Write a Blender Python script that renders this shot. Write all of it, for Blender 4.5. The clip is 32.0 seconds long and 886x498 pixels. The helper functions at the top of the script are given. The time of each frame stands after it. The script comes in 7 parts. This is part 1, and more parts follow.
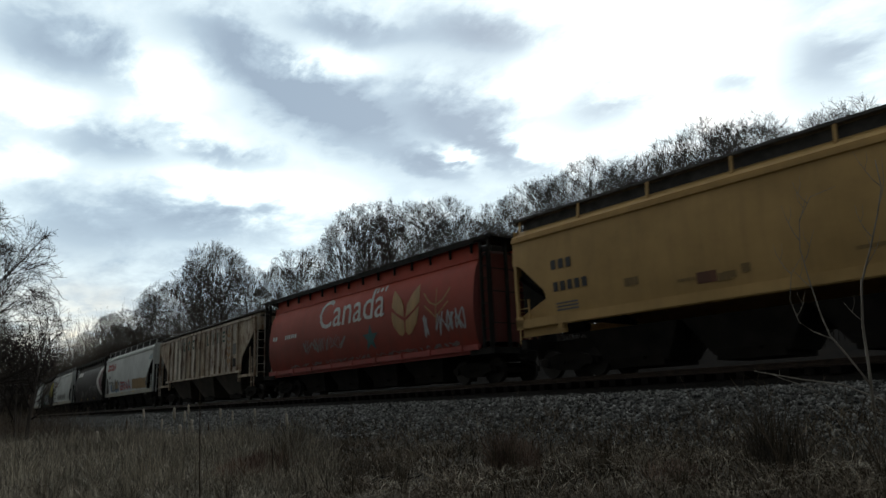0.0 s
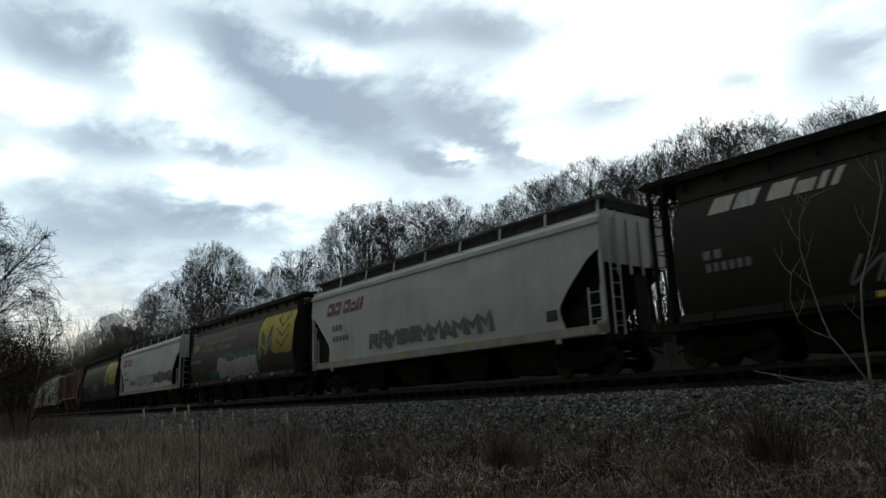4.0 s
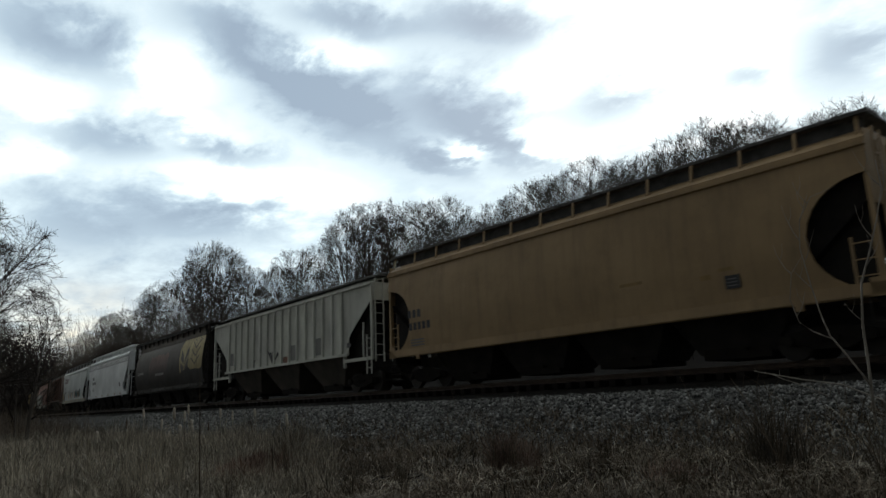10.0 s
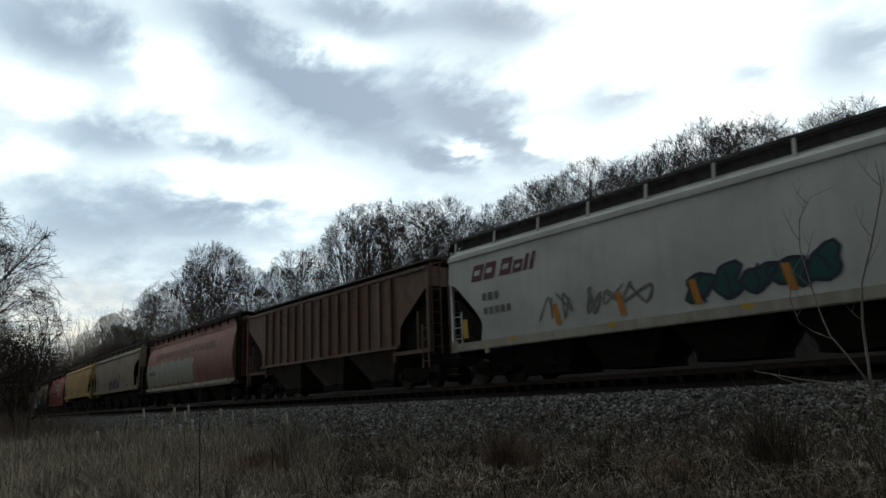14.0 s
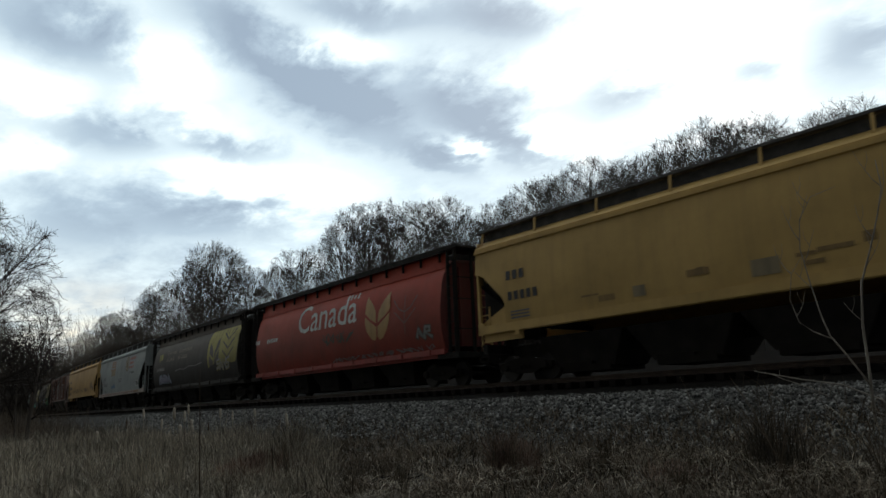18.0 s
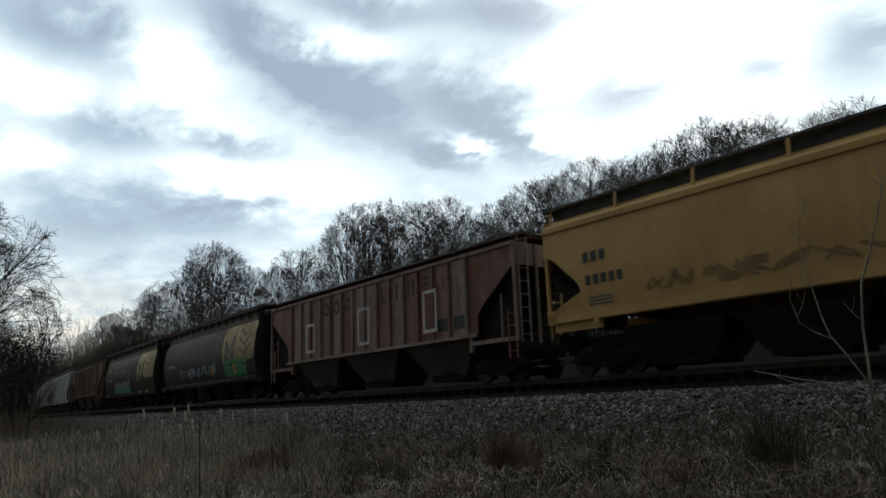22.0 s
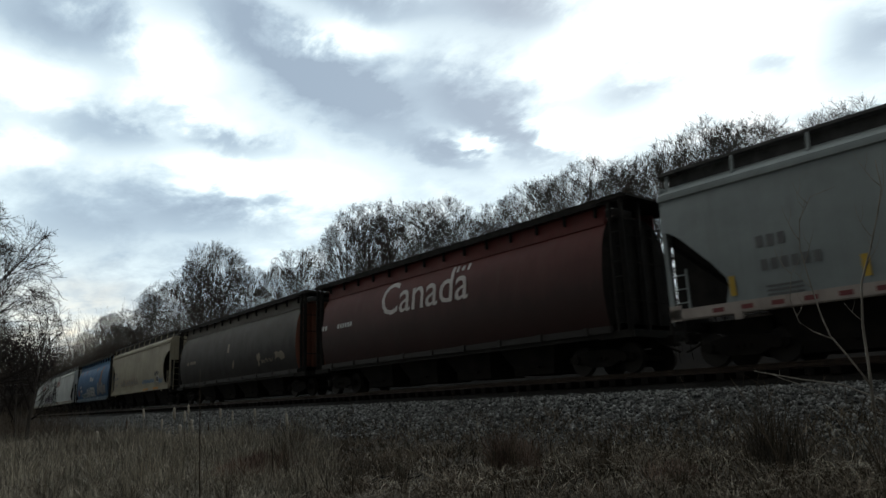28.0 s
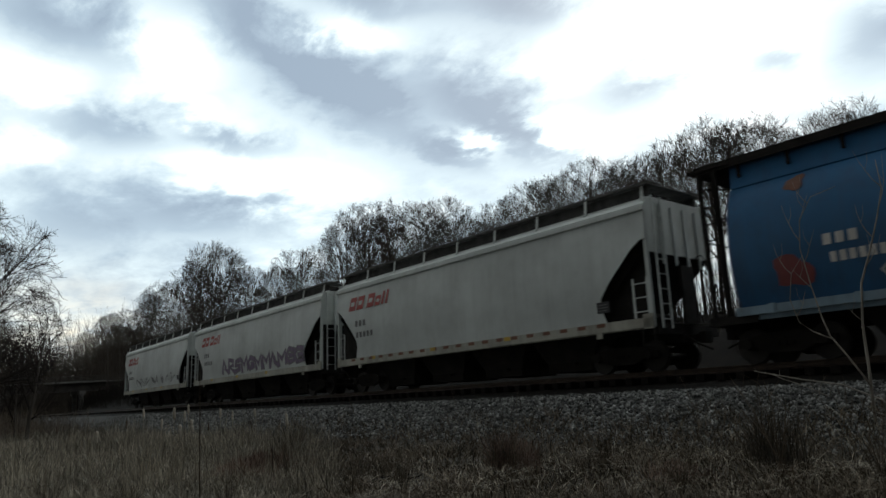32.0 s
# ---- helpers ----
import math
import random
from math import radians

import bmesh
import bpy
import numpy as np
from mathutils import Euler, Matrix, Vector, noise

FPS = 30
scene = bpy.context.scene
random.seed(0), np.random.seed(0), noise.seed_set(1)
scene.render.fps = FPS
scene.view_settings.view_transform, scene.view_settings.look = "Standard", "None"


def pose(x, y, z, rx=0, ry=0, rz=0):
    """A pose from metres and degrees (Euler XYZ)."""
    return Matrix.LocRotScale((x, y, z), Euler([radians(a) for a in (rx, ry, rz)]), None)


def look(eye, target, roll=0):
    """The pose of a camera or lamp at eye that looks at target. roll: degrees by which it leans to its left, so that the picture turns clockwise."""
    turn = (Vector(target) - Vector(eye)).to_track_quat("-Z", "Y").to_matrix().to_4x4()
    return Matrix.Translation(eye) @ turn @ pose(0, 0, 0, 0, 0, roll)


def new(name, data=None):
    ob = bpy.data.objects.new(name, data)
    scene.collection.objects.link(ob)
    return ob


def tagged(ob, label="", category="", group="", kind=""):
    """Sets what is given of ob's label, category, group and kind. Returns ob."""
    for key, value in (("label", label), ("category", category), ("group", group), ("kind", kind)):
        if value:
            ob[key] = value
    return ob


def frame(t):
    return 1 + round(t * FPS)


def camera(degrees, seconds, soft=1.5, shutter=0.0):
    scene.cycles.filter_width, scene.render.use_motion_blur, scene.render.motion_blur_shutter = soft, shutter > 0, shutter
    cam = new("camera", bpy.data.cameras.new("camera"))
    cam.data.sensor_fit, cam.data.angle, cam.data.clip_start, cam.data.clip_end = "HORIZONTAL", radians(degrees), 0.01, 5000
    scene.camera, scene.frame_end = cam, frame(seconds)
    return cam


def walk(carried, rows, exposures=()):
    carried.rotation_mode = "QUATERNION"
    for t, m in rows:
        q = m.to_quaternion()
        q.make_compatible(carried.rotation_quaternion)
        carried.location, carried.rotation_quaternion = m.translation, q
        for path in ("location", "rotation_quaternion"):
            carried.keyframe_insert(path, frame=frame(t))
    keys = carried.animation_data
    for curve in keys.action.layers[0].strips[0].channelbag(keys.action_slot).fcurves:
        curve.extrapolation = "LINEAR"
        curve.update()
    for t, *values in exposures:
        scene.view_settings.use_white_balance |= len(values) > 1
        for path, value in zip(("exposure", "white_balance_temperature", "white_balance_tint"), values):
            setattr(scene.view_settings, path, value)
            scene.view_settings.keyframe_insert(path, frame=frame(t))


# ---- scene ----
cam = camera(64.2, 32.0, soft=1.5, shutter=0.12)
# eye 1.6 m over the meadow; the shot is held still
EYE = Vector((0.0, 0.0, 1.6))
WAY = Vector((-0.74826, 0.63569, 0.18974))
CAM = look(EYE, EYE + WAY * 10, -4.12)
walk(cam, [(0, CAM), (32, CAM)], exposures=[(0, 0.3), (32, 0.3)])

# ------------------------------------------------------------------ light
SUN_AZ, SUN_EL = radians(-30), radians(34)
world = bpy.data.worlds.new("sky")
scene.world = world
world.use_nodes = True
wn = world.node_tree.nodes
sky_tex = wn.new("ShaderNodeTexSky")
sky_tex.sky_type = "NISHITA"
sky_tex.sun_disc = False
sky_tex.sun_elevation, sky_tex.sun_rotation = SUN_EL, SUN_AZ
world.node_tree.links.new(sky_tex.outputs[0], wn["Background"].inputs[0])
wn["Background"].inputs[1].default_value = 0.05
sun = new("sun", bpy.data.lights.new("sun", "SUN"))
sun.data.energy, sun.data.angle, sun.data.color = 1.2, radians(25), (1.0, 0.95, 0.86)
sun.matrix_world = look((0, 0, 0), (-math.sin(SUN_AZ) * math.cos(SUN_EL), -math.cos(SUN_AZ) * math.cos(SUN_EL), -math.sin(SUN_EL)))


# ------------------------------------------------------------------ material helpers
def nodes_of(m):
    m.use_nodes = True
    return m.node_tree.nodes, m.node_tree.links


def ramp(n, stops):
    r = n.new("ShaderNodeValToRGB")
    while len(r.color_ramp.elements) < len(stops):
        r.color_ramp.elements.new(0.5)
    for e, (p, c) in zip(r.color_ramp.elements, stops):
        e.position, e.color = p, (*c, 1)
    return r


def noise_tex(n, l, scale, detail=4, stretch=(1, 1, 1), rough=0.55, coord="Object", offset=None):
    tc = n.new("ShaderNodeTexCoord")
    mp = n.new("ShaderNodeMapping")
    mp.inputs["Scale"].default_value = stretch
    l.new(tc.outputs[coord], mp.inputs[0])
    if offset is not None:
        l.new(offset, mp.inputs["Location"])
    t = n.new("ShaderNodeTexNoise")
    t.inputs["Scale"].default_value, t.inputs["Detail"].default_value, t.inputs["Roughness"].default_value = scale, detail, rough
    l.new(mp.outputs[0], t.inputs["Vector"])
    return t


def surface(name, dark, light, scale=3.0, rough=0.7, metal=0.0, bump=0.3, bump_scale=40.0, stretch=(1, 1, 1), vary=0.0, island=False):
    """Two-scale mottled surface between two colours, with fine relief."""
    m = bpy.data.materials.new(name)
    n, l = nodes_of(m)
    b = n["Principled BSDF"]
    t = noise_tex(n, l, scale, 6, stretch)
    r = ramp(n, [(0.3, dark), (0.72, light)])
    l.new(t.outputs["Fac"], r.inputs[0])
    col = r.outputs[0]
    if vary:
        info = n.new("ShaderNodeNewGeometry" if island else "ShaderNodeObjectInfo")
        hsv = n.new("ShaderNodeHueSaturation")
        mr = n.new("ShaderNodeMapRange")
        mr.inputs["To Min"].default_value, mr.inputs["To Max"].default_value = 1 - vary, 1 + vary
        l.new(info.outputs["Random Per Island" if island else "Random"], mr.inputs[0])
        l.new(mr.outputs[0], hsv.inputs["Value"])
        l.new(col, hsv.inputs["Color"])
        col = hsv.outputs[0]
    l.new(col, b.inputs["Base Color"])
    b.inputs["Roughness"].default_value, b.inputs["Metallic"].default_value = rough, metal
    if bump:
        t2 = noise_tex(n, l, bump_scale, 5)
        bp = n.new("ShaderNodeBump")
        bp.inputs["Strength"].default_value, bp.inputs["Distance"].default_value = bump, 0.01
        l.new(t2.outputs["Fac"], bp.inputs["Height"])
        l.new(bp.outputs[0], b.inputs["Normal"])
    return m


PAINTS = {}


def paint(name, colour, grime=0.35, rust=0.1, rough=0.55, low=0.0, streak=1.0, vary=0.0, other=None):
    """Weathered car paint: fading, streaked grime running down, rust blooms. low: darkening up from the sill, soot and
    painted underside shade together.
    """
    if name in PAINTS:
        return PAINTS[name]
    m = bpy.data.materials.new(name)
    n, l = nodes_of(m)
    b = n["Principled BSDF"]
    info = n.new("ShaderNodeObjectInfo")
    comb = n.new("ShaderNodeCombineXYZ")
    mul = n.new("ShaderNodeMath")
    mul.operation = "MULTIPLY"
    mul.inputs[1].default_value = 60.0
    l.new(info.outputs["Random"], mul.inputs[0])
    l.new(mul.outputs[0], comb.inputs[0])
    off = comb.outputs[0]
    fade = noise_tex(n, l, 0.45, 5, (1, 1, 1.4), offset=off)
    r0 = ramp(n, [(0.3, tuple(c * 0.82 for c in colour)), (0.7, tuple(min(1, c * 1.1 + 0.01) for c in colour))])
    l.new(fade.outputs["Fac"], r0.inputs[0])
    base = r0.outputs[0]
    if vary:
        # sheets replaced or touched up one by one
        hsv = n.new("ShaderNodeHueSaturation")
        vr = n.new("ShaderNodeMapRange")
        vr.inputs["To Min"].default_value, vr.inputs["To Max"].default_value = 1 - vary, 1 + vary
        l.new(info.outputs["Random"], vr.inputs[0])
        l.new(vr.outputs[0], hsv.inputs["Value"])
        l.new(base, hsv.inputs["Color"])
        base = hsv.outputs[0]
    if other:
        # some sheets have gone over to another tone
        pick = n.new("ShaderNodeMath")
        pick.operation = "PINGPONG"
        pick.inputs[1].default_value = 0.17
        l.new(info.outputs["Random"], pick.inputs[0])
        pr = ramp(n, [(0.045, (0, 0, 0)), (0.11, (1, 1, 1))])
        l.new(pick.outputs[0], pr.inputs[0])
        om = n.new("ShaderNodeMixRGB")
        om.inputs[2].default_value = (*other, 1)
        worn = n.new("ShaderNodeMath")
        worn.operation, worn.use_clamp = "MULTIPLY_ADD", True
        worn.inputs[2].default_value = -0.25
        blot = noise_tex(n, l, 1.0, 7, (1.4, 1.4, 0.7), 0.7, offset=off)
        more = n.new("ShaderNodeMath")
        more.operation = "MULTIPLY_ADD"
        more.inputs[1].default_value = 0.75
        l.new(pr.outputs[0], more.inputs[0])
        l.new(blot.outputs["Fac"], more.inputs[2])
        l.new(more.outputs[0], worn.inputs[0])
        worn.inputs[1].default_value = 0.85
        l.new(worn.outputs[0], om.inputs[0])
        l.new(base, om.inputs[1])
        base = om.outputs[0]
    # streaks
    st = noise_tex(n, l, 1.5, 6, (1.9, 1.9, 0.2), 0.66, offset=off)
    rs = ramp(n, [(0.46, (0, 0, 0)), (0.74, (1, 1, 1))])
    l.new(st.outputs["Fac"], rs.inputs[0])
    sm = n.new("ShaderNodeMath")
    sm.operation = "MULTIPLY"
    sm.inputs[1].default_value = grime * streak
    l.new(rs.outputs[0], sm.inputs[0])
    mix1 = n.new("ShaderNodeMixRGB")
    mix1.inputs[2].default_value = (0.055, 0.045, 0.036, 1)
    l.new(sm.outputs[0], mix1.inputs[0])
    l.new(base, mix1.inputs[1])
    # patches of dull dirt
    pt = noise_tex(n, l, 1.1, 7, (1, 1, 1), 0.68, offset=off)
    rp = ramp(n, [(0.5, (0, 0, 0)), (0.8, (1, 1, 1))])
    l.new(pt.outputs["Fac"], rp.inputs[0])
    pm = n.new("ShaderNodeMath")
    pm.operation = "MULTIPLY"
    pm.inputs[1].default_value = grime
    l.new(rp.outputs[0], pm.inputs[0])
    mix2 = n.new("ShaderNodeMixRGB")
    mix2.inputs[2].default_value = (0.085, 0.066, 0.048, 1)
    l.new(pm.outputs[0], mix2.inputs[0])
    l.new(mix1.outputs[0], mix2.inputs[1])
    # rust
    ru = noise_tex(n, l, 1.9, 8, (1.5, 1.5, 0.5), 0.7, offset=off)
    rr = ramp(n, [(0.66 - 0.28 * rust, (0, 0, 0)), (0.74 - 0.2 * rust, (1, 1, 1))])
    l.new(ru.outputs["Fac"], rr.inputs[0])
    rmul = n.new("ShaderNodeMath")
    rmul.operation = "MULTIPLY"
    rmul.inputs[1].default_value = min(1.0, rust * 1.3)
    l.new(rr.outputs[0], rmul.inputs[0])
    mix3 = n.new("ShaderNodeMixRGB")
    mix3.inputs[2].default_value = (0.12, 0.05, 0.022, 1)
    l.new(rmul.outputs[0], mix3.inputs[0])
    l.new(mix2.outputs[0], mix3.inputs[1])
    out = mix3.outputs[0]
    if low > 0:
        # ragged darkening towards the wheels: soot, with the barrel's underside shade painted in
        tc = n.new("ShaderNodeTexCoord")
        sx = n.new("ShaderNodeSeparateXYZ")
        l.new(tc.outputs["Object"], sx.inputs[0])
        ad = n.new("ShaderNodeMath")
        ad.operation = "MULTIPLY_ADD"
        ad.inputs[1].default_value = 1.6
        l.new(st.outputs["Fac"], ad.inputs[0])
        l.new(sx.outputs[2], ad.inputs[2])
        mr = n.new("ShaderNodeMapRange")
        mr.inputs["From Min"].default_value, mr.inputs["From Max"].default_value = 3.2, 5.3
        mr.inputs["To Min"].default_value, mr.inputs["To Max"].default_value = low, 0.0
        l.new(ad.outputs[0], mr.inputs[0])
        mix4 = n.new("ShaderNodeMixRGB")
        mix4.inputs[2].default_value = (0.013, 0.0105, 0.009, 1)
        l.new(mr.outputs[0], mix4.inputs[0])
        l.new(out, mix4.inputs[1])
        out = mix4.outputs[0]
    l.new(out, b.inputs["Base Color"])
    rgh = n.new("ShaderNodeMapRange")
    rgh.inputs["To Min"].default_value, rgh.inputs["To Max"].default_value = rough - 0.1, rough + 0.25
    l.new(pt.outputs["Fac"], rgh.inputs[0])
    l.new(rgh.outputs[0], b.inputs["Roughness"])
    b.inputs["Specular IOR Level"].default_value = 0.28 if low > 0.5 else 0.3
    t2 = noise_tex(n, l, 1.3, 3, (1, 1, 1))
    bp = n.new("ShaderNodeBump")
    bp.inputs["Strength"].default_value, bp.inputs["Distance"].default_value = 0.35, 0.02
    l.new(t2.outputs["Fac"], bp.inputs["Height"])
    l.new(bp.outputs[0], b.inputs["Normal"])
    PAINTS[name] = m
    return m


def decal_paint(name, colour, wear=0.4, rough=0.6):
    """Old lettering or spray paint, worn thin in places so that the colour is patchy."""
    if name in PAINTS:
        return PAINTS[name]
    m = bpy.data.materials.new(name)
    n, l = nodes_of(m)
    b = n["Principled BSDF"]
    t = noise_tex(n, l, 2.6, 7, (2.2, 1, 0.3), 0.68)
    r = ramp(n, [(0.3, tuple(c * (1 - wear * 0.85) + 0.008 for c in colour)), (0.64, colour)])
    l.new(t.outputs["Fac"], r.inputs[0])
    l.new(r.outputs[0], b.inputs["Base Color"])
    b.inputs["Roughness"].default_value = rough
    PAINTS[name] = m
    return m


# also colours the plates that stand for shade in the end bays
M_BLACK = surface("near_black_steel", (0.012, 0.011, 0.010), (0.03, 0.027, 0.024), 2.0, 0.75)
# dusty truck and wheel steel, darkened further for the shade under the cars
M_UNDER = surface("dusty_shaded_steel", (0.008, 0.007, 0.006), (0.022, 0.019, 0.016), 1.5, 0.85)
M_WHEEL = surface("wheel_steel", (0.012, 0.01, 0.008), (0.03, 0.025, 0.02), 3.0, 0.7, 0.3)
# rail and tie colours taken darker to hold the shade under the train
M_RAIL = surface("rail_steel", (0.025, 0.017, 0.012), (0.06, 0.04, 0.028), 5.0, 0.5, 0.6)
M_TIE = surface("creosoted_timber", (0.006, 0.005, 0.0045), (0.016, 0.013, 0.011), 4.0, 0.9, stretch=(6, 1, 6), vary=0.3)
M_RUSTBOARD = surface("rusted_running_board", (0.022, 0.014, 0.01), (0.07, 0.036, 0.024), 2.5, 0.85)
M_GRATE = surface("roof_walk_grating", (0.035, 0.035, 0.034), (0.1, 0.097, 0.092), 3.0, 0.8)
M_CHUTE = surface("chute_grey_steel", (0.012, 0.011, 0.01), (0.036, 0.032, 0.028), 1.2, 0.7)
M_HOPPER = surface("dusty_hopper_steel", (0.03, 0.025, 0.019), (0.09, 0.075, 0.058), 0.9, 0.8)
M_BALLAST = surface("ballast_bed", (0.014, 0.013, 0.012), (0.045, 0.041, 0.035), 9.0, 0.95, bump=1.0, bump_scale=25)
M_STONE = surface("ballast_stone", (0.014, 0.015, 0.015), (0.26, 0.26, 0.245), 6.0, 0.85, vary=0.95, island=True)
M_SOIL = surface("meadow_thatch", (0.016, 0.013, 0.009), (0.065, 0.052, 0.036), 1.2, 0.95, bump=0.9, bump_scale=14)
M_BLADE = surface("dry_grass_blade", (0.1, 0.088, 0.067), (0.45, 0.397, 0.305), 0.35, 0.85, bump=0, vary=0.85, island=True)
M_WEED = surface("dead_weed", (0.04, 0.032, 0.023), (0.15, 0.12, 0.088), 0.5, 0.9, bump=0, vary=0.85, island=True)
M_STRAW = surface("pale_straw", (0.2, 0.175, 0.13), (0.42, 0.37, 0.285), 0.6, 0.85, bump=0, vary=0.4, island=True)
M_BARK = surface("grey_bark", (0.03, 0.025, 0.021), (0.085, 0.071, 0.06), 4.0, 0.95, stretch=(3, 3, 0.5), vary=0.25)
M_TWIG = surface("bare_twig", (0.025, 0.021, 0.017), (0.07, 0.057, 0.046), 0.6, 0.95, bump=0, vary=0.3)
M_LIMB = surface("dark_limb", (0.012, 0.01, 0.009), (0.035, 0.028, 0.024), 0.8, 0.95, bump=0, vary=0.2)
# far bank floor: shade of the woods painted as near-black ground
M_BANK_SHADE = surface("shaded_bank_floor", (0.003, 0.0025, 0.002), (0.011, 0.008, 0.006), 1.5, 0.95, bump=0.8, bump_scale=12)
M_THICK = surface("brown_brush_stem", (0.045, 0.036, 0.026), (0.15, 0.115, 0.083), 0.7, 0.95, bump=0, vary=0.4, island=True)
# ballast between the ties: near-black colour stands for the train's shadow
M_BED_SHADE = surface("shaded_track_ballast", (0.005, 0.0045, 0.004), (0.014, 0.012, 0.01), 6.0, 0.9, bump=0.8, bump_scale=25)
# far-bank brush, its stems coloured near black as if in deep shade
M_BRUSH = surface("shaded_brush_stem", (0.006, 0.005, 0.004), (0.017, 0.013, 0.01), 0.6, 0.95, bump=0, vary=0.3)
M_FLUFF = surface("cattail_fluff", (0.3, 0.26, 0.2), (0.55, 0.5, 0.42), 30.0, 0.95, bump=0.5)
M_BROWN = surface("cattail_brown", (0.05, 0.028, 0.016), (0.1, 0.055, 0.03), 30.0, 0.95)
M_BIRCH = surface("sapling_bark", (0.17, 0.15, 0.125), (0.38, 0.345, 0.295), 5.0, 0.85, stretch=(3, 3, 0.6))
M_CONC = surface("stained_concrete", (0.09, 0.085, 0.078), (0.2, 0.19, 0.175), 0.8, 0.9)
M_GIRDER = surface("weathered_girder", (0.03, 0.026, 0.023), (0.07, 0.06, 0.052), 0.7, 0.75)

# near-black ground and steel, old timber and stems barely shine
for m in (M_BANK_SHADE, M_BED_SHADE, M_BRUSH, M_TIE, M_BLACK, M_UNDER, M_CHUTE, M_TWIG, M_LIMB, M_WEED):
    m.node_tree.nodes["Principled BSDF"].inputs["Specular IOR Level"].default_value = 0.1

# ------------------------------------------------------------------ mesh helpers
def box(bm, x0, x1, y0, y1, z0, z1):
    v = [bm.verts.new(p) for p in ((x0, y0, z0), (x1, y0, z0), (x1, y1, z0), (x0, y1, z0), (x0, y0, z1), (x1, y0, z1), (x1, y1, z1), (x0, y1, z1))]
    for f in ((3, 2, 1, 0), (4, 5, 6, 7), (0, 1, 5, 4), (1, 2, 6, 5), (2, 3, 7, 6), (3, 0, 4, 7)):
        bm.faces.new([v[i] for i in f])


def tube(bm, pts, radii, sides=6, cap=True):
    """A tapered tube through points."""
    rings = []
    for i, p in enumerate(pts):
        p = Vector(p)
        d = (Vector(pts[min(i + 1, len(pts) - 1)]) - Vector(pts[max(i - 1, 0)])).normalized()
        a = d.orthogonal().normalized() if abs(d.z) < 0.99 else Vector((1, 0, 0))
        a = (a - d * a.dot(d)).normalized()
        b = d.cross(a)
        r = radii[i] if isinstance(radii, (list, tuple)) else radii
        rings.append([bm.verts.new(p + (a * math.cos(6.2832 * k / sides) + b * math.sin(6.2832 * k / sides)) * r) for k in range(sides)])
    for q, w in zip(rings, rings[1:]):
        for k in range(sides):
            bm.faces.new((q[k], q[(k + 1) % sides], w[(k + 1) % sides], w[k]))
    if cap:
        bm.faces.new(rings[0][::-1])
        bm.faces.new(rings[-1])


def extrude_x(bm, outline, x0, x1, close=True):
    """A prism along x from an outline of (y, z)."""
    a = [bm.verts.new((x0, y, z)) for y, z in outline]
    b = [bm.verts.new((x1, y, z)) for y, z in outline]
    n = len(outline)
    for i in range(n if close else n - 1):
        bm.faces.new((a[i], a[(i + 1) % n], b[(i + 1) % n], b[i]))
    if close:
        bm.faces.new(a[::-1])
        bm.faces.new(b)
    return a, b


def slab_xz(bm, outline, y0, y1):
    """A plate in the plane of x and z, of a given thickness."""
    a = [bm.verts.new((x, y0, z)) for x, z in outline]
    b = [bm.verts.new((x, y1, z)) for x, z in outline]
    n = len(outline)
    for i in range(n):
        bm.faces.new((a[i], a[(i + 1) % n], b[(i + 1) % n], b[i]))
    bm.faces.new(a[::-1])
    bm.faces.new(b)


def ring(bm, x, y, z, r, w, axis="y", sides=20):
    """A disc of radius r and width w."""
    a, b = [], []
    for k in range(sides):
        c, s = math.cos(6.28319 * k / sides) * r, math.sin(6.28319 * k / sides) * r
        if axis == "y":
            a.append(bm.verts.new((x + c, y - w / 2, z + s)))
            b.append(bm.verts.new((x + c, y + w / 2, z + s)))
        else:
            a.append(bm.verts.new((x - w / 2, y + c, z + s)))
            b.append(bm.verts.new((x + w / 2, y + c, z + s)))
    for k in range(sides):
        bm.faces.new((a[k], a[(k + 1) % sides], b[(k + 1) % sides], b[k]))
    bm.faces.new(a[::-1])
    bm.faces.new(b)


def finish(bm, name, material, smooth=False, bevel=0.0):
    if bevel:
        bmesh.ops.bevel(bm, geom=bm.edges[:], offset=bevel, segments=1, affect="EDGES", clamp_overlap=True)
    bmesh.ops.recalc_face_normals(bm, faces=bm.faces[:])
    me = bpy.data.meshes.new(name)
    bm.to_mesh(me)
    bm.free()
    me.materials.append(material)
    if smooth:
        for p in me.polygons:
            p.use_smooth = True
    return me


def part(name, bm, material, parent, label="", smooth=False, bevel=0.0):
    """Links a bmesh, or a mesh already made, as one object under a thing."""
    me = bm if isinstance(bm, bpy.types.Mesh) else finish(bm, name, material, smooth, bevel)
    ob = new(name, me)
    ob.parent = parent
    if label:
        ob["label"] = label
    return ob


MESHES = {}


def shared(key, material, build, smooth=False, bevel=0.0):
    """One mesh for each shape and material, built once."""
    k = (key, material.name)
    if k not in MESHES:
        if key in MESHES:
            me = MESHES[key].copy()
            me.materials.clear()
            me.materials.append(material)
        else:
            bm = bmesh.new()
            build(bm)
            me = finish(bm, "piece", material, smooth, bevel)
            MESHES[key] = me
        MESHES[k] = me
    return MESHES[k]


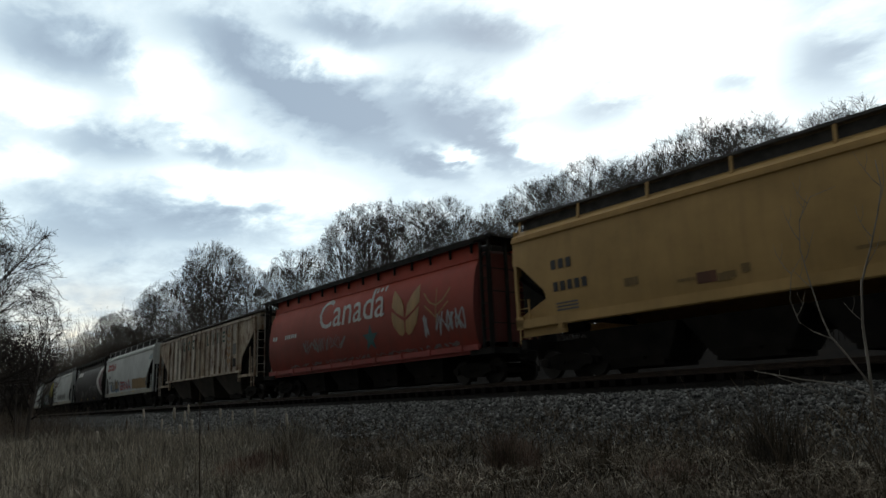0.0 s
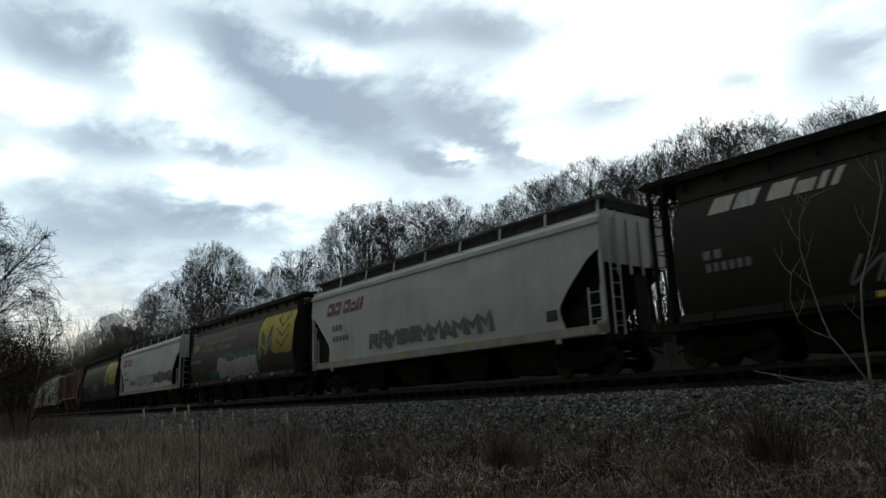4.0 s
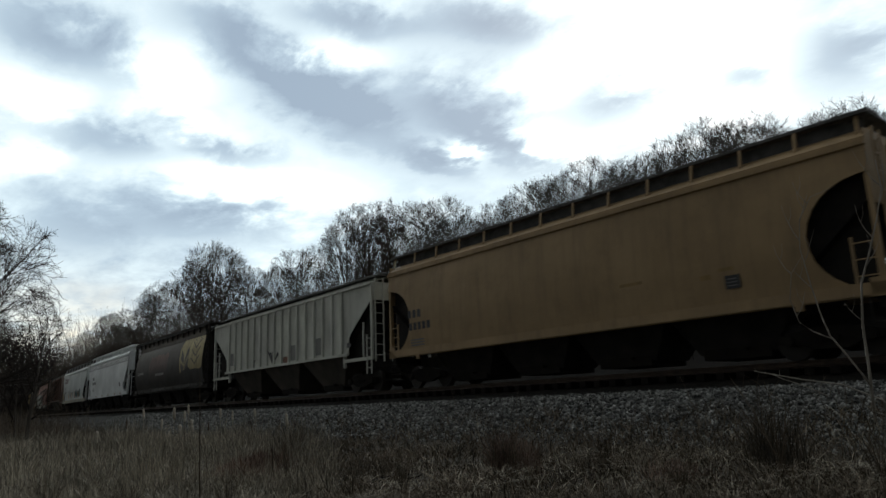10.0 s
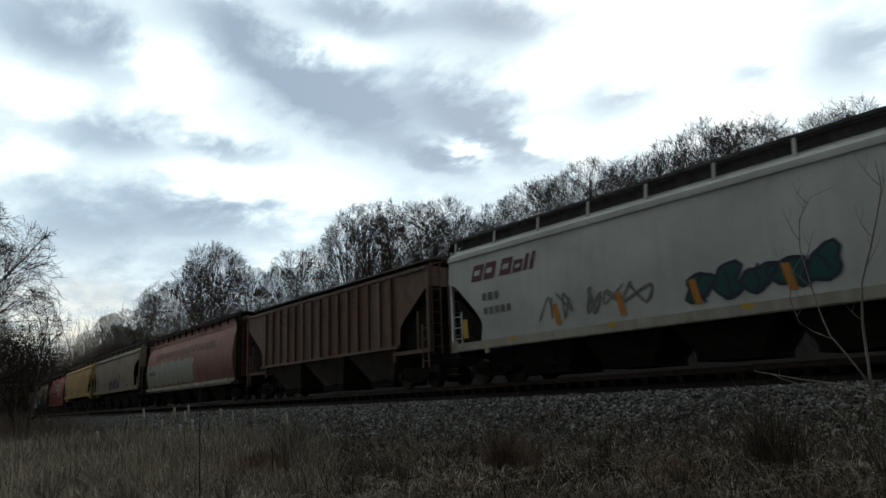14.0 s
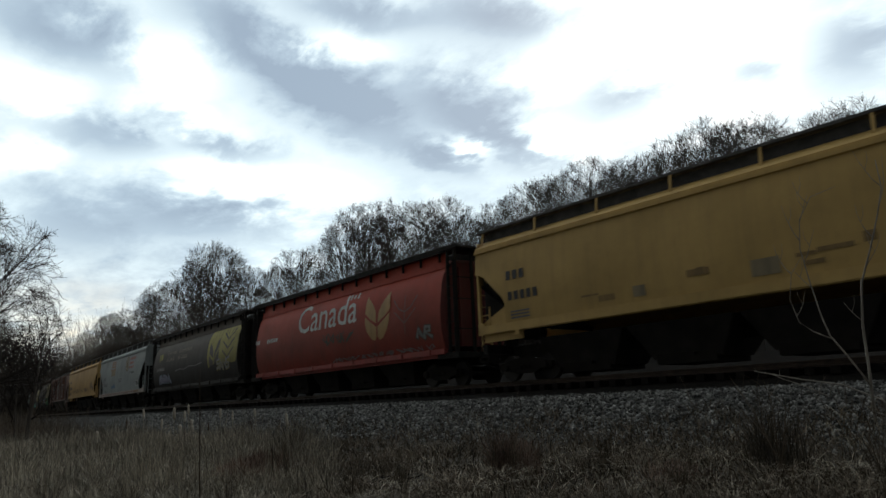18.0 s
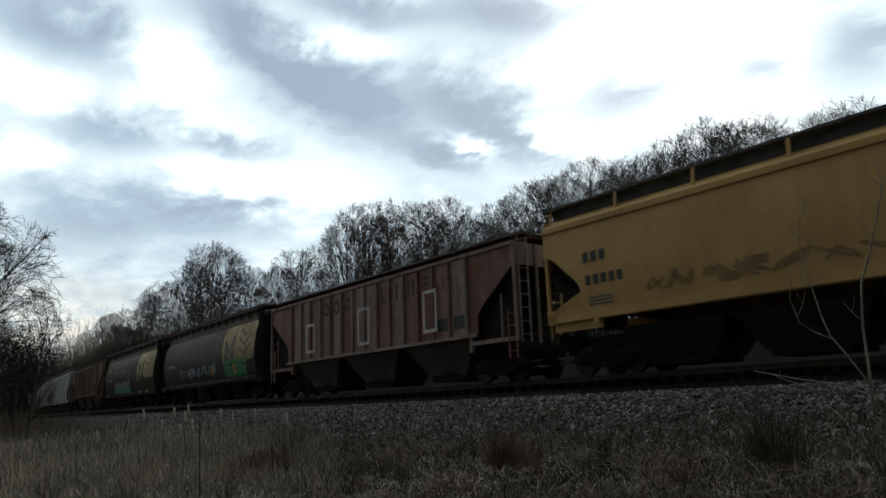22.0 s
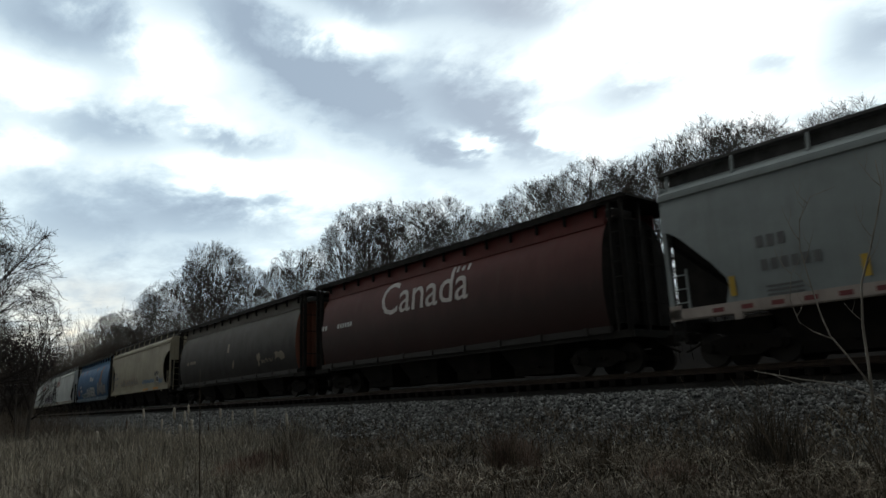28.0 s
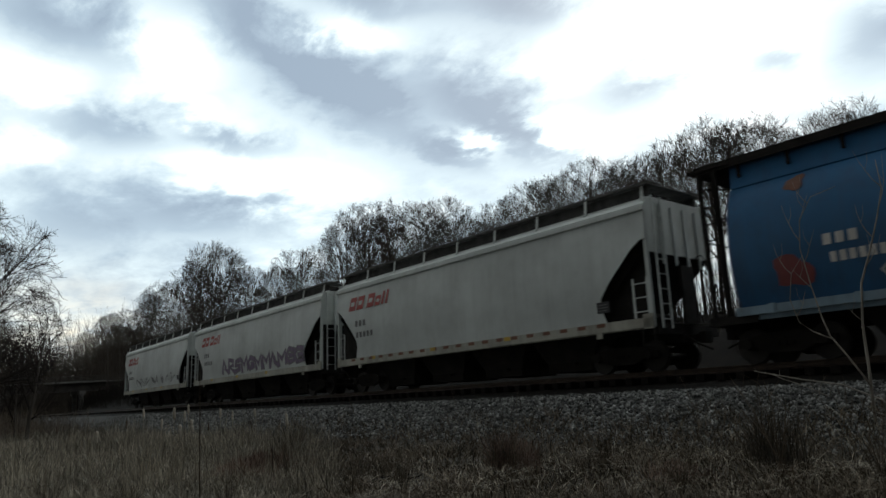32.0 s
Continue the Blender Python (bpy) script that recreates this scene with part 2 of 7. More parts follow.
def np_mesh(name, verts, faces, material):
    """A mesh from arrays of vertices (n, 3) and faces of one size (m, k)."""
    me = bpy.data.meshes.new(name)
    verts, faces = np.asarray(verts, np.float32), np.asarray(faces, np.int32)
    k = faces.shape[1]
    me.vertices.add(len(verts))
    me.vertices.foreach_set("co", verts.ravel())
    me.loops.add(faces.size)
    me.loops.foreach_set("vertex_index", faces.ravel())
    me.polygons.add(len(faces))
    me.polygons.foreach_set("loop_start", np.arange(0, faces.size, k, dtype=np.int32))
    me.update(calc_edges=True)
    me.materials.append(material)
    return me


# ------------------------------------------------------------------ sky: a low vault of broken cloud that drifts past
def cloud_material():
    m = bpy.data.materials.new("broken_cloud")
    n, l = nodes_of(m)
    n.remove(n["Principled BSDF"])
    out = n["Material Output"]

    def math_node(op, a, b=None, c=None):
        k = n.new("ShaderNodeMath")
        k.operation = op
        for i, x in enumerate((a, b, c)):
            if x is None:
                continue
            if isinstance(x, (int, float)):
                k.inputs[i].default_value = x
            else:
                l.new(x, k.inputs[i])
        return k.outputs[0]

    tc = n.new("ShaderNodeTexCoord")
    nm = n.new("ShaderNodeVectorMath")
    nm.operation = "NORMALIZE"
    l.new(tc.outputs["Object"], nm.inputs[0])
    sx = n.new("ShaderNodeSeparateXYZ")
    l.new(nm.outputs[0], sx.inputs[0])
    x, y, z = sx.outputs
    az = math_node("MULTIPLY", math_node("ARCTAN2", x, y), 57.2958)
    el = math_node("MULTIPLY", math_node("ARCSINE", z), 57.2958)
    # wind-drawn noise in the plane of the cloud deck
    den = math_node("ADD", math_node("MAXIMUM", z, 0.0), 0.16)
    comb = n.new("ShaderNodeCombineXYZ")
    l.new(math_node("DIVIDE", x, den), comb.inputs[0])
    l.new(math_node("DIVIDE", y, den), comb.inputs[1])
    mp = n.new("ShaderNodeMapping")
    mp.inputs["Rotation"].default_value = (0, 0, radians(20))
    mp.inputs["Scale"].default_value = (1.0, 1.25, 1)
    l.new(comb.outputs[0], mp.inputs[0])
    big = n.new("ShaderNodeTexNoise")
    big.inputs["Scale"].default_value, big.inputs["Detail"].default_value, big.inputs["Roughness"].default_value = 2.4, 10, 0.58
    big.inputs["Distortion"].default_value = 0.2
    l.new(mp.outputs[0], big.inputs["Vector"])
    fine = n.new("ShaderNodeTexNoise")
    fine.inputs["Scale"].default_value, fine.inputs["Detail"].default_value, fine.inputs["Roughness"].default_value = 5.5, 8, 0.6
    fine.inputs["Distortion"].default_value = 0.25
    l.new(mp.outputs[0], fine.inputs["Vector"])
    # ragged edges for the big masses
    wob = math_node("MULTIPLY_ADD", fine.outputs["Fac"], 6.0, math_node("MULTIPLY_ADD", big.outputs["Fac"], 7.0, -6.5))
    azw, elw = math_node("ADD", az, wob), math_node("ADD", el, math_node("MULTIPLY", wob, 0.5))
    total = math_node("MULTIPLY_ADD", fine.outputs["Fac"], 0.5, math_node("MULTIPLY_ADD", big.outputs["Fac"], CLOUD_NOISE, CLOUD_BASE))
    for a, e, sa, se, tilt, amp in GREY_CLOUDS + BRIGHT_GAPS:
        c, s = math.cos(radians(tilt)), math.sin(radians(tilt))
        da, de = math_node("SUBTRACT", azw, a), math_node("SUBTRACT", elw, e)
        p = math_node("DIVIDE", math_node("ADD", math_node("MULTIPLY", da, c), math_node("MULTIPLY", de, s)), sa)
        q = math_node("DIVIDE", math_node("SUBTRACT", math_node("MULTIPLY", de, c), math_node("MULTIPLY", da, s)), se)
        g = math_node("POWER", 2.718, math_node("MULTIPLY", math_node("ADD", math_node("MULTIPLY", p, p), math_node("MULTIPLY", q, q)), -1.0))
        total = math_node("MULTIPLY_ADD", g, amp, total)
    r = ramp(n, [(0.0, (0.275, 0.35, 0.43)), (0.26, (0.39, 0.49, 0.57)), (0.5, (0.615, 0.735, 0.785)), (0.78, (0.97, 1.03, 1.03)), (1.0, (1.4, 1.37, 1.29))])
    l.new(total, r.inputs[0])
    # a straw-coloured gleam low down where the deck opens
    low = math_node("POWER", 2.718, math_node("MULTIPLY", math_node("POWER", math_node("DIVIDE", math_node("SUBTRACT", elw, 5.0), 4.0), 2.0), -1.0))
    lw = math_node("POWER", 2.718, math_node("MULTIPLY", math_node("POWER", math_node("DIVIDE", math_node("ADD", az, 80.0), 9.0), 2.0), -1.0))
    mix = n.new("ShaderNodeMixRGB")
    mix.inputs[2].default_value = (1.0, 0.92, 0.74, 1)
    l.new(math_node("MULTIPLY", math_node("MULTIPLY", low, lw), math_node("MULTIPLY_ADD", fine.outputs["Fac"], 2.0, -0.45)), mix.inputs[0])
    l.new(r.outputs[0], mix.inputs[1])
    em = n.new("ShaderNodeEmission")
    dull = n.new("ShaderNodeMixRGB")
    dull.inputs[2].default_value = (0.83, 0.83, 0.765, 1)
    side = n.new("ShaderNodeMapRange")
    for key, val in zip(("From Min", "From Max", "To Min", "To Max"), (0.4, 0.68, 1.0, 0.0)):
        side.inputs[key].default_value = val
    l.new(mix.outputs[0], dull.inputs[1])
    l.new(side.outputs[0], dull.inputs[0])
    l.new(dull.outputs[0], em.inputs[0])
    # unseen deck overhead and behind is dimmed, so less light reaches near sides
    dot = n.new("ShaderNodeVectorMath")
    dot.operation = "DOT_PRODUCT"
    dot.inputs[1].default_value = (-0.583, 0.694, 0.423)
    l.new(nm.outputs[0], dot.inputs[0])
    l.new(dot.outputs["Value"], side.inputs[0])
    fall = n.new("ShaderNodeMapRange")
    fall.interpolation_type = "SMOOTHSTEP"
    for key, val in zip(("From Min", "From Max", "To Min", "To Max"), (-0.05, 0.74, CLOUD_LIGHT * 0.085, CLOUD_LIGHT)):
        fall.inputs[key].default_value = val
    l.new(dot.outputs["Value"], fall.inputs[0])
    l.new(fall.outputs[0], em.inputs[1])
    tr = n.new("ShaderNodeBsdfTransparent")
    # the deck lets a little of the blue and of the sun through
    add = n.new("ShaderNodeMixShader")
    add.inputs[0].default_value = 0.8
    l.new(tr.outputs[0], add.inputs[1])
    l.new(em.outputs[0], add.inputs[2])
    l.new(add.outputs[0], out.inputs[0])
    m.cycles.emission_sampling = "NONE"
    return m


# cloud masses: azimuth, elevation, half widths, tilt (degrees) and weight; grey ones first, then the bright gaps
CLOUD_BASE, CLOUD_NOISE, CLOUD_LIGHT = -0.03, 0.66, 1.19
GREY_CLOUDS = [
    (-79.4, 26.7, 5.0, 1.8, -12, -0.5), (-65.5, 28.2, 5.2, 1.9, -18, -0.5), (-55.3, 29.8, 5.9, 1.3, -9, -0.5), (-43.5, 28.5, 5.8, 1.9, -16, -0.55),
    (-60.9, 24.4, 5.1, 2.0, -24, -0.52), (-55.8, 22.2, 6.2, 2.2, -21, -0.45), (-48.4, 23.3, 5.3, 2.1, -10, -0.4), (-44.4, 19.7, 5.1, 1.7, -30, -0.55),
    (-49.8, 18.1, 3.8, 1.2, -16, -0.45), (-33.3, 21.5, 3.9, 1.3, -1, -0.42), (-24.8, 20.9, 1.8, 1.2, 7, -0.35), (-17.4, 21.0, 2.9, 2.3, 5, -0.38),
    (-75.3, 19.9, 5.3, 1.4, -9, -0.4), (-67.0, 19.8, 3.5, 1.0, -19, -0.35), (-69.2, 14.3, 5.8, 1.5, -6, -0.45), (-77.1, 13.4, 5.2, 1.8, -4, -0.33),
]
BRIGHT_GAPS = [
    (-29.7, 24.8, 9.2, 4.1, -23, 0.42), (-70.8, 25.4, 3.0, 1.8, -20, 0.4), (-80.7, 22.6, 3.6, 1.5, -9, 0.4), (-67.0, 17.2, 6.2, 1.3, -12, 0.4),
    (-46.8, 18.9, 1.7, 0.8, -14, 0.6), (-56.9, 27.1, 3.6, 1.0, -10, 0.35), (-80.6, 18.2, 1.8, 1.3, -17, 0.35), (-39.6, 24.0, 2.8, 2.4, -8, 0.35),
    (-39.2, 18.6, 2.8, 1.2, -27, 0.4), (-27.6, 19.0, 3.7, 1.6, -12, 0.3), (-70.0, 21.9, 3.4, 0.8, -12, 0.3), (-59.8, 16.5, 4.2, 1.4, -12, 0.35), (-72.0, 7.5, 14.0, 4.2, -2, -0.24),
]


def sky_vault():
    bm = bmesh.new()
    rows, cols = 24, 64
    prev = None
    for i in range(rows + 1):
        a = -0.08 + (math.pi / 2 + 0.08) * i / rows
        if i == rows:
            top = bm.verts.new((0, 0, 420))
            for k in range(cols):
                bm.faces.new((prev[k], prev[(k + 1) % cols], top))
            break
        cur = [bm.verts.new((2400 * math.cos(a) * math.cos(6.28319 * k / cols), 2400 * math.cos(a) * math.sin(6.28319 * k / cols), 420 * math.sin(a))) for k in range(cols)]
        if prev:
            for k in range(cols):
                bm.faces.new((prev[k], prev[(k + 1) % cols], cur[(k + 1) % cols], cur[k]))
        prev = cur
    ob = new("backdrop", finish(bm, "backdrop", cloud_material(), True))
    return tagged(ob, "grey and white broken clouds across a pale blue sky", "sky", kind="structure")


SKY = sky_vault()

# ------------------------------------------------------------------ the line of the track
C0, BEND, STRAIGHT = 17.98, 0.000445, -190.0
RAIL_Z, LEAN = 1.55, -2.4


def track(x):
    """Centre line at x: y and heading in radians; straight past the camera, easing away on a wide curve to the west."""
    if x >= 0:
        return C0, 0.0
    if x >= STRAIGHT:
        return C0 + BEND * x * x, math.atan(2 * BEND * x)
    k = 2 * BEND * STRAIGHT
    return C0 + BEND * STRAIGHT ** 2 + k * (x - STRAIGHT), math.atan(k)


def track_np(x):
    x = np.asarray(x, float)
    k = 2 * BEND * STRAIGHT
    return np.where(x >= 0, C0, np.where(x >= STRAIGHT, C0 + BEND * x * x, C0 + BEND * STRAIGHT ** 2 + k * (x - STRAIGHT)))


# far side (negative q) raised as an added bank, closing the view under cars
PROFILE_Q = [-2600, -60, -17, -9.5, -5.2, -3.0, -1.5, 0, 1.35, 1.9, 3.1, 5.3, 6.6, 8.5, 12, 20, 60, 2600]
PROFILE_Z = [3.6, 4.6, 4.3, 3.0, 0.95, 1.14, 1.25, 1.27, 1.23, 1.08, 0.97, 0.25, 0.02, 0.05, 0.0, 0.0, 0.1, 0.1]


def ground_z(x, y):
    """Height of the ground: embankment, ditch and meadow."""
    q = track_np(x) - y
    z = np.interp(q, PROFILE_Q, PROFILE_Z)
    soft = np.clip((np.abs(q) - 4.0) / 3.0, 0, 1)
    z = z + soft * (0.07 * np.sin(x * 0.9 + y * 0.4) * np.cos(y * 0.7 - x * 0.3) + 0.05 * np.sin(x * 2.3 + 1.3) * np.sin(y * 1.9))
    return z


def ground():
    xs = np.concatenate([-np.geomspace(2600, 70, 22), np.arange(-68, 12, 0.45), np.geomspace(13, 2600, 18)])
    q1 = np.concatenate([-np.geomspace(2600, 20, 14), np.arange(-18, -6, 1.0), np.arange(-6, 14, 0.3), np.arange(14, 40, 1.5), np.geomspace(42, 2600, 14)])
    X, Q = np.meshgrid(xs, q1, indexing="ij")
    Y = track_np(X) - Q
    Z = ground_z(X, Y)
    v = np.stack([X, Y, Z], -1).reshape(-1, 3)
    nx, nq = X.shape
    i = (np.arange(nx - 1)[:, None] * nq + np.arange(nq - 1)[None]).ravel()
    f = np.stack([i, i + 1, i + nq + 1, i + nq], -1)
    f = f[:, ::-1]
    me = np_mesh("ground", v, f, M_SOIL)
    me.materials.append(M_BALLAST)
    me.materials.append(M_BANK_SHADE)
    me.materials.append(M_BED_SHADE)
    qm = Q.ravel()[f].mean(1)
    # 3: strip painted as the train's shade, 2: far bank painted as shaded
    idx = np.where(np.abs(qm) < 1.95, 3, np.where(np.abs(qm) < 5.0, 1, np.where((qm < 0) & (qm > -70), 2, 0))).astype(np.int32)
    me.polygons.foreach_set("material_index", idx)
    me.polygons.foreach_set("use_smooth", np.ones(len(f), bool))
    return tagged(new("ground", me), "brown winter meadow rising to a grey stone railway embankment", "ground", kind="structure")


ground()


def ballast_stones():
    """Loose crushed stone on the shoulder and slope towards the meadow, densest where the camera stands nearest."""
    rng = np.random.default_rng(3)
    n = 46000
    u = rng.random(n)
    x = 1.0 - 62 * u ** 1.7
    q = rng.uniform(2.05, 5.9, n)
    keep = rng.random(n) < np.clip((6.1 - q) / 1.1, 0.0, 1)
    x, q = x[keep], q[keep]
    n = len(x)
    y = track_np(x) - q
    z = ground_z(x, y)
    base = np.array([[1, 0, 0], [-1, 0, 0], [0, 1, 0], [0, -1, 0], [0, 0, 1], [0, 0, -1]], float)
    tri = np.array([[0, 2, 4], [2, 1, 4], [1, 3, 4], [3, 0, 4], [2, 0, 5], [1, 2, 5], [3, 1, 5], [0, 3, 5]])
    size = rng.uniform(0.022, 0.06, n) * (1 + 0.012 * np.abs(x))
    v = base[None] * (size[:, None, None] * rng.uniform(0.6, 1.35, (n, 6, 1)))
    v = v + rng.normal(0, 0.25, (n, 6, 3)) * size[:, None, None]
    a, b = rng.uniform(0, 6.28, n), rng.uniform(-0.9, 0.9, n)
    ca, sa, cb, sb = np.cos(a), np.sin(a), np.cos(b), np.sin(b)
    vx = v[..., 0] * ca[:, None] - v[..., 1] * sa[:, None]
    vy = v[..., 0] * sa[:, None] + v[..., 1] * ca[:, None]
    vz = v[..., 2] * 0.8
    vy, vz = vy * cb[:, None] - vz * sb[:, None], vy * sb[:, None] + vz * cb[:, None]
    v = np.stack([vx + x[:, None], vy + y[:, None], vz + z[:, None] + 0.012], -1).reshape(-1, 3)
    f = (tri[None] + 6 * np.arange(n)[:, None, None]).reshape(-1, 3)
    ob = new("ballast", np_mesh("ballast", v, f, M_STONE))
    tagged(ob, "loose grey crushed stone ballast on the embankment slope", "ballast", kind="stuff")


ballast_stones()


def rails_and_ties():
    lean = math.tan(radians(-LEAN))
    for side, nm in ((-0.75, "rail"), (0.75, "rail")):
        bm = bmesh.new()
        out = [(-0.07, -0.17), (0.07, -0.17), (0.07, -0.155), (0.012, -0.13), (0.012, -0.04), (0.036, -0.03), (0.036, 0), (-0.036, 0), (-0.036, -0.03), (-0.012, -0.04), (-0.012, -0.13), (-0.07, -0.155)]
        prev = None
        for x in [40, 20, 5] + list(range(0, -200, -10)) + [-260, -400, -700]:
            y, h = track(x)
            cur = [bm.verts.new((x, y + side + a, RAIL_Z + b - side * lean)) for a, b in out]
            if prev:
                for k in range(len(out)):
                    bm.faces.new((prev[k], prev[(k + 1) % len(out)], cur[(k + 1) % len(out)], cur[k]))
            prev = cur
        tagged(new("rail", finish(bm, "rail", M_RAIL)), "worn steel rail on dark timber ties", "rail", "rails of the track", "structure")
    bm = bmesh.new()
    box(bm, -0.115, 0.115, -1.3, 1.3, -0.18, 0)
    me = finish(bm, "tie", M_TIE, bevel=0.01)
    holder = tagged(new("track_bed"), "dark creosoted timber railway ties in grey stone ballast", "track", kind="structure")
    for i in range(230):
        x = 6 - i * 0.55
        y, h = track(x)
        t = new("tie", me)
        t.parent = holder
        t.matrix_basis = pose(x, y, RAIL_Z - 0.172, LEAN, 0, math.degrees(h) + random.uniform(-0.8, 0.8))


rails_and_ties()


# ------------------------------------------------------------------ covered hopper cars
# Local axes: x along the train (front +), near side -y, z up from the rail head.
def truck(parent, x):
    """A two-axle freight truck with its wheels."""
    def frame_side(bm):
        for s in (-1, 1):
            y0, y1 = s * 1.0 - 0.07, s * 1.0 + 0.07
            slab_xz(bm, [(-1.15, 0.55), (-0.85, 0.62), (-0.4, 0.72), (0.4, 0.72), (0.85, 0.62), (1.15, 0.55), (1.15, 0.38), (0.7, 0.36), (0.4, 0.22), (-0.4, 0.22), (-0.7, 0.36), (-1.15, 0.38)], y0, y1)
            for ax in (-0.89, 0.89):
                ring(bm, ax, s * 1.1, 0.46, 0.13, 0.12, sides=12)
            for ax in (-0.18, 0, 0.18):
                ring(bm, ax, s * 1.1, 0.45, 0.07, 0.05, sides=8)
        box(bm, -0.22, 0.22, -1.05, 1.05, 0.5, 0.72)
    t = part("truck", shared("truck", M_UNDER, frame_side), M_UNDER, parent)
    t.matrix_basis = pose(x, 0, 0)

    def wheelset(bm):
        for s in (-1, 1):
            ring(bm, 0, s * 0.76, 0.42, 0.42, 0.12, sides=24)
            ring(bm, 0, s * 0.70, 0.42, 0.45, 0.03, sides=24)
            ring(bm, 0, s * 0.84, 0.42, 0.12, 0.06, sides=12)
        tube(bm, [(0, -1.1, 0.42), (0, 1.1, 0.42)], 0.08, 8)
    for ax in (-0.89, 0.89):
        w = part("wheelset", shared("wheelset", M_WHEEL, wheelset), M_WHEEL, t)
        w.matrix_basis = pose(ax, 0, 0)
    return t


def both(name, key, material, build, parent, smooth=False):
    """The same part at both ends, or on both sides, of its thing."""
    for e in (-1, 1):
        part(name, shared((*key, e), material, lambda bm: build(bm, e), smooth), material, parent)


def ladder(parent, x, y, z0, z1, width, material, along="x", step=0.4, name="ladder"):
    """Two stiles and round rungs."""
    key = ("ladder", round(z1 - z0, 2), width, along, step)

    def build(bm):
        h = z1 - z0
        for s in (-0.5, 0.5):
            if along == "x":
                box(bm, s * width - 0.025, s * width + 0.025, -0.02, 0.02, 0, h)
            else:
                box(bm, -0.02, 0.02, s * width - 0.025, s * width + 0.025, 0, h)
        k = int(h / step)
        for i in range(k):
            z = h * (i + 0.6) / k
            a = (-width / 2, 0, z) if along == "x" else (0, -width / 2, z)
            b = (width / 2, 0, z) if along == "x" else (0, width / 2, z)
            tube(bm, [a, b], 0.016, 5)
    o = part(name, shared(key, material, build), material, parent)
    o.matrix_basis = pose(x, y, z0)
    return o


def coupler(parent, x, s):
    def build(bm):
        box(bm, -0.1, 0.32, -0.1, 0.1, -0.1, 0.1)
        box(bm, 0.26, 0.46, -0.16, 0.14, -0.15, 0.15)
        tube(bm, [(0.0, -0.35, 0.05), (0.35, -0.3, -0.2), (0.6, -0.1, -0.35)], 0.03, 6)
        tube(bm, [(-0.1, -1.3, 0.1), (-0.1, -0.1, 0.12)], 0.02, 5)
    o = part("coupler", shared("coupler", M_UNDER, build), M_UNDER, parent)
    o.matrix_basis = pose(x, 0, 0.85, 0, 0, 0 if s > 0 else 180)


def chutes(parent, half, count, z_top, width=1.15, material=None, taper=0.62):
    """Discharge hoppers below the body, each an inverted funnel with its gate."""
    pitch = 2 * (half - 2.2) / count
    material = material or M_CHUTE

    def build(bm):
        p = pitch / 2 * 0.96
        top = [(-p, -width, 0), (p, -width, 0), (p, width, 0), (-p, width, 0)]
        q = max(p - taper, 0.35)
        bot = [(-q, -0.8, -1), (q, -0.8, -1), (q, 0.8, -1), (-q, 0.8, -1)]
        h = z_top - 0.3
        a = [bm.verts.new(v) for v in top]
        b = [bm.verts.new((x, y, z * h)) for x, y, z in bot]
        for i in range(4):
            bm.faces.new((a[i], a[(i + 1) % 4], b[(i + 1) % 4], b[i]))
        bm.faces.new(a)
        bm.faces.new(b[::-1])

    def gate(bm):
        box(bm, -0.9, 0.9, -0.85, 0.85, 0.16, 0.44)
        tube(bm, [(0.3, -1.0, 0.4), (0.3, -0.7, 0.4)], 0.05, 6)
    for i in range(count):
        o = part("hopper_chute", shared(("chute", round(pitch, 2), z_top, taper), material, build), material, parent)
        x = (i - (count - 1) / 2) * pitch
        o.matrix_basis = pose(x, 0, z_top)
        g = part("outlet_gate", shared("gate", M_UNDER, gate), M_UNDER, o)
        g.matrix_basis = pose(0, 0, -z_top)


def roof_walk(parent, half, z, y0, y1, overhang, material):
    """The running boards along both sides of the roof with the hatch line between them."""
    def board(bm, e):
        extrude_x(bm, [(e * y0, z), (e * y1, z), (e * y1, z - 0.03), (e * (y1 + 0.03), z - 0.03), (e * (y1 + 0.03), z + 0.05), (e * y0, z + 0.04)], -half - overhang, half + overhang)
    both("running_board", ("walk", round(half, 2), z, y0, y1, overhang), material, board, parent)

    def platform(bm, e):
        x = e * (half + overhang)
        box(bm, *sorted((x, x - e * 0.55)), -y1 - 0.12, y1, z - 0.075, z - 0.035)
    both("roof_platform", ("platform", round(half, 2), z, y1, overhang), material, platform, parent)

    def hatch(bm):
        extrude_x(bm, [(-0.32, z - 0.1), (0.32, z - 0.1), (0.3, z + 0.06), (0.18, z + 0.11), (-0.18, z + 0.11), (-0.3, z + 0.06)], -half + 0.5, half - 0.5)
    part("hatch_cover", shared(("hatch", round(half, 2), z), M_BLACK, hatch), M_BLACK, parent)


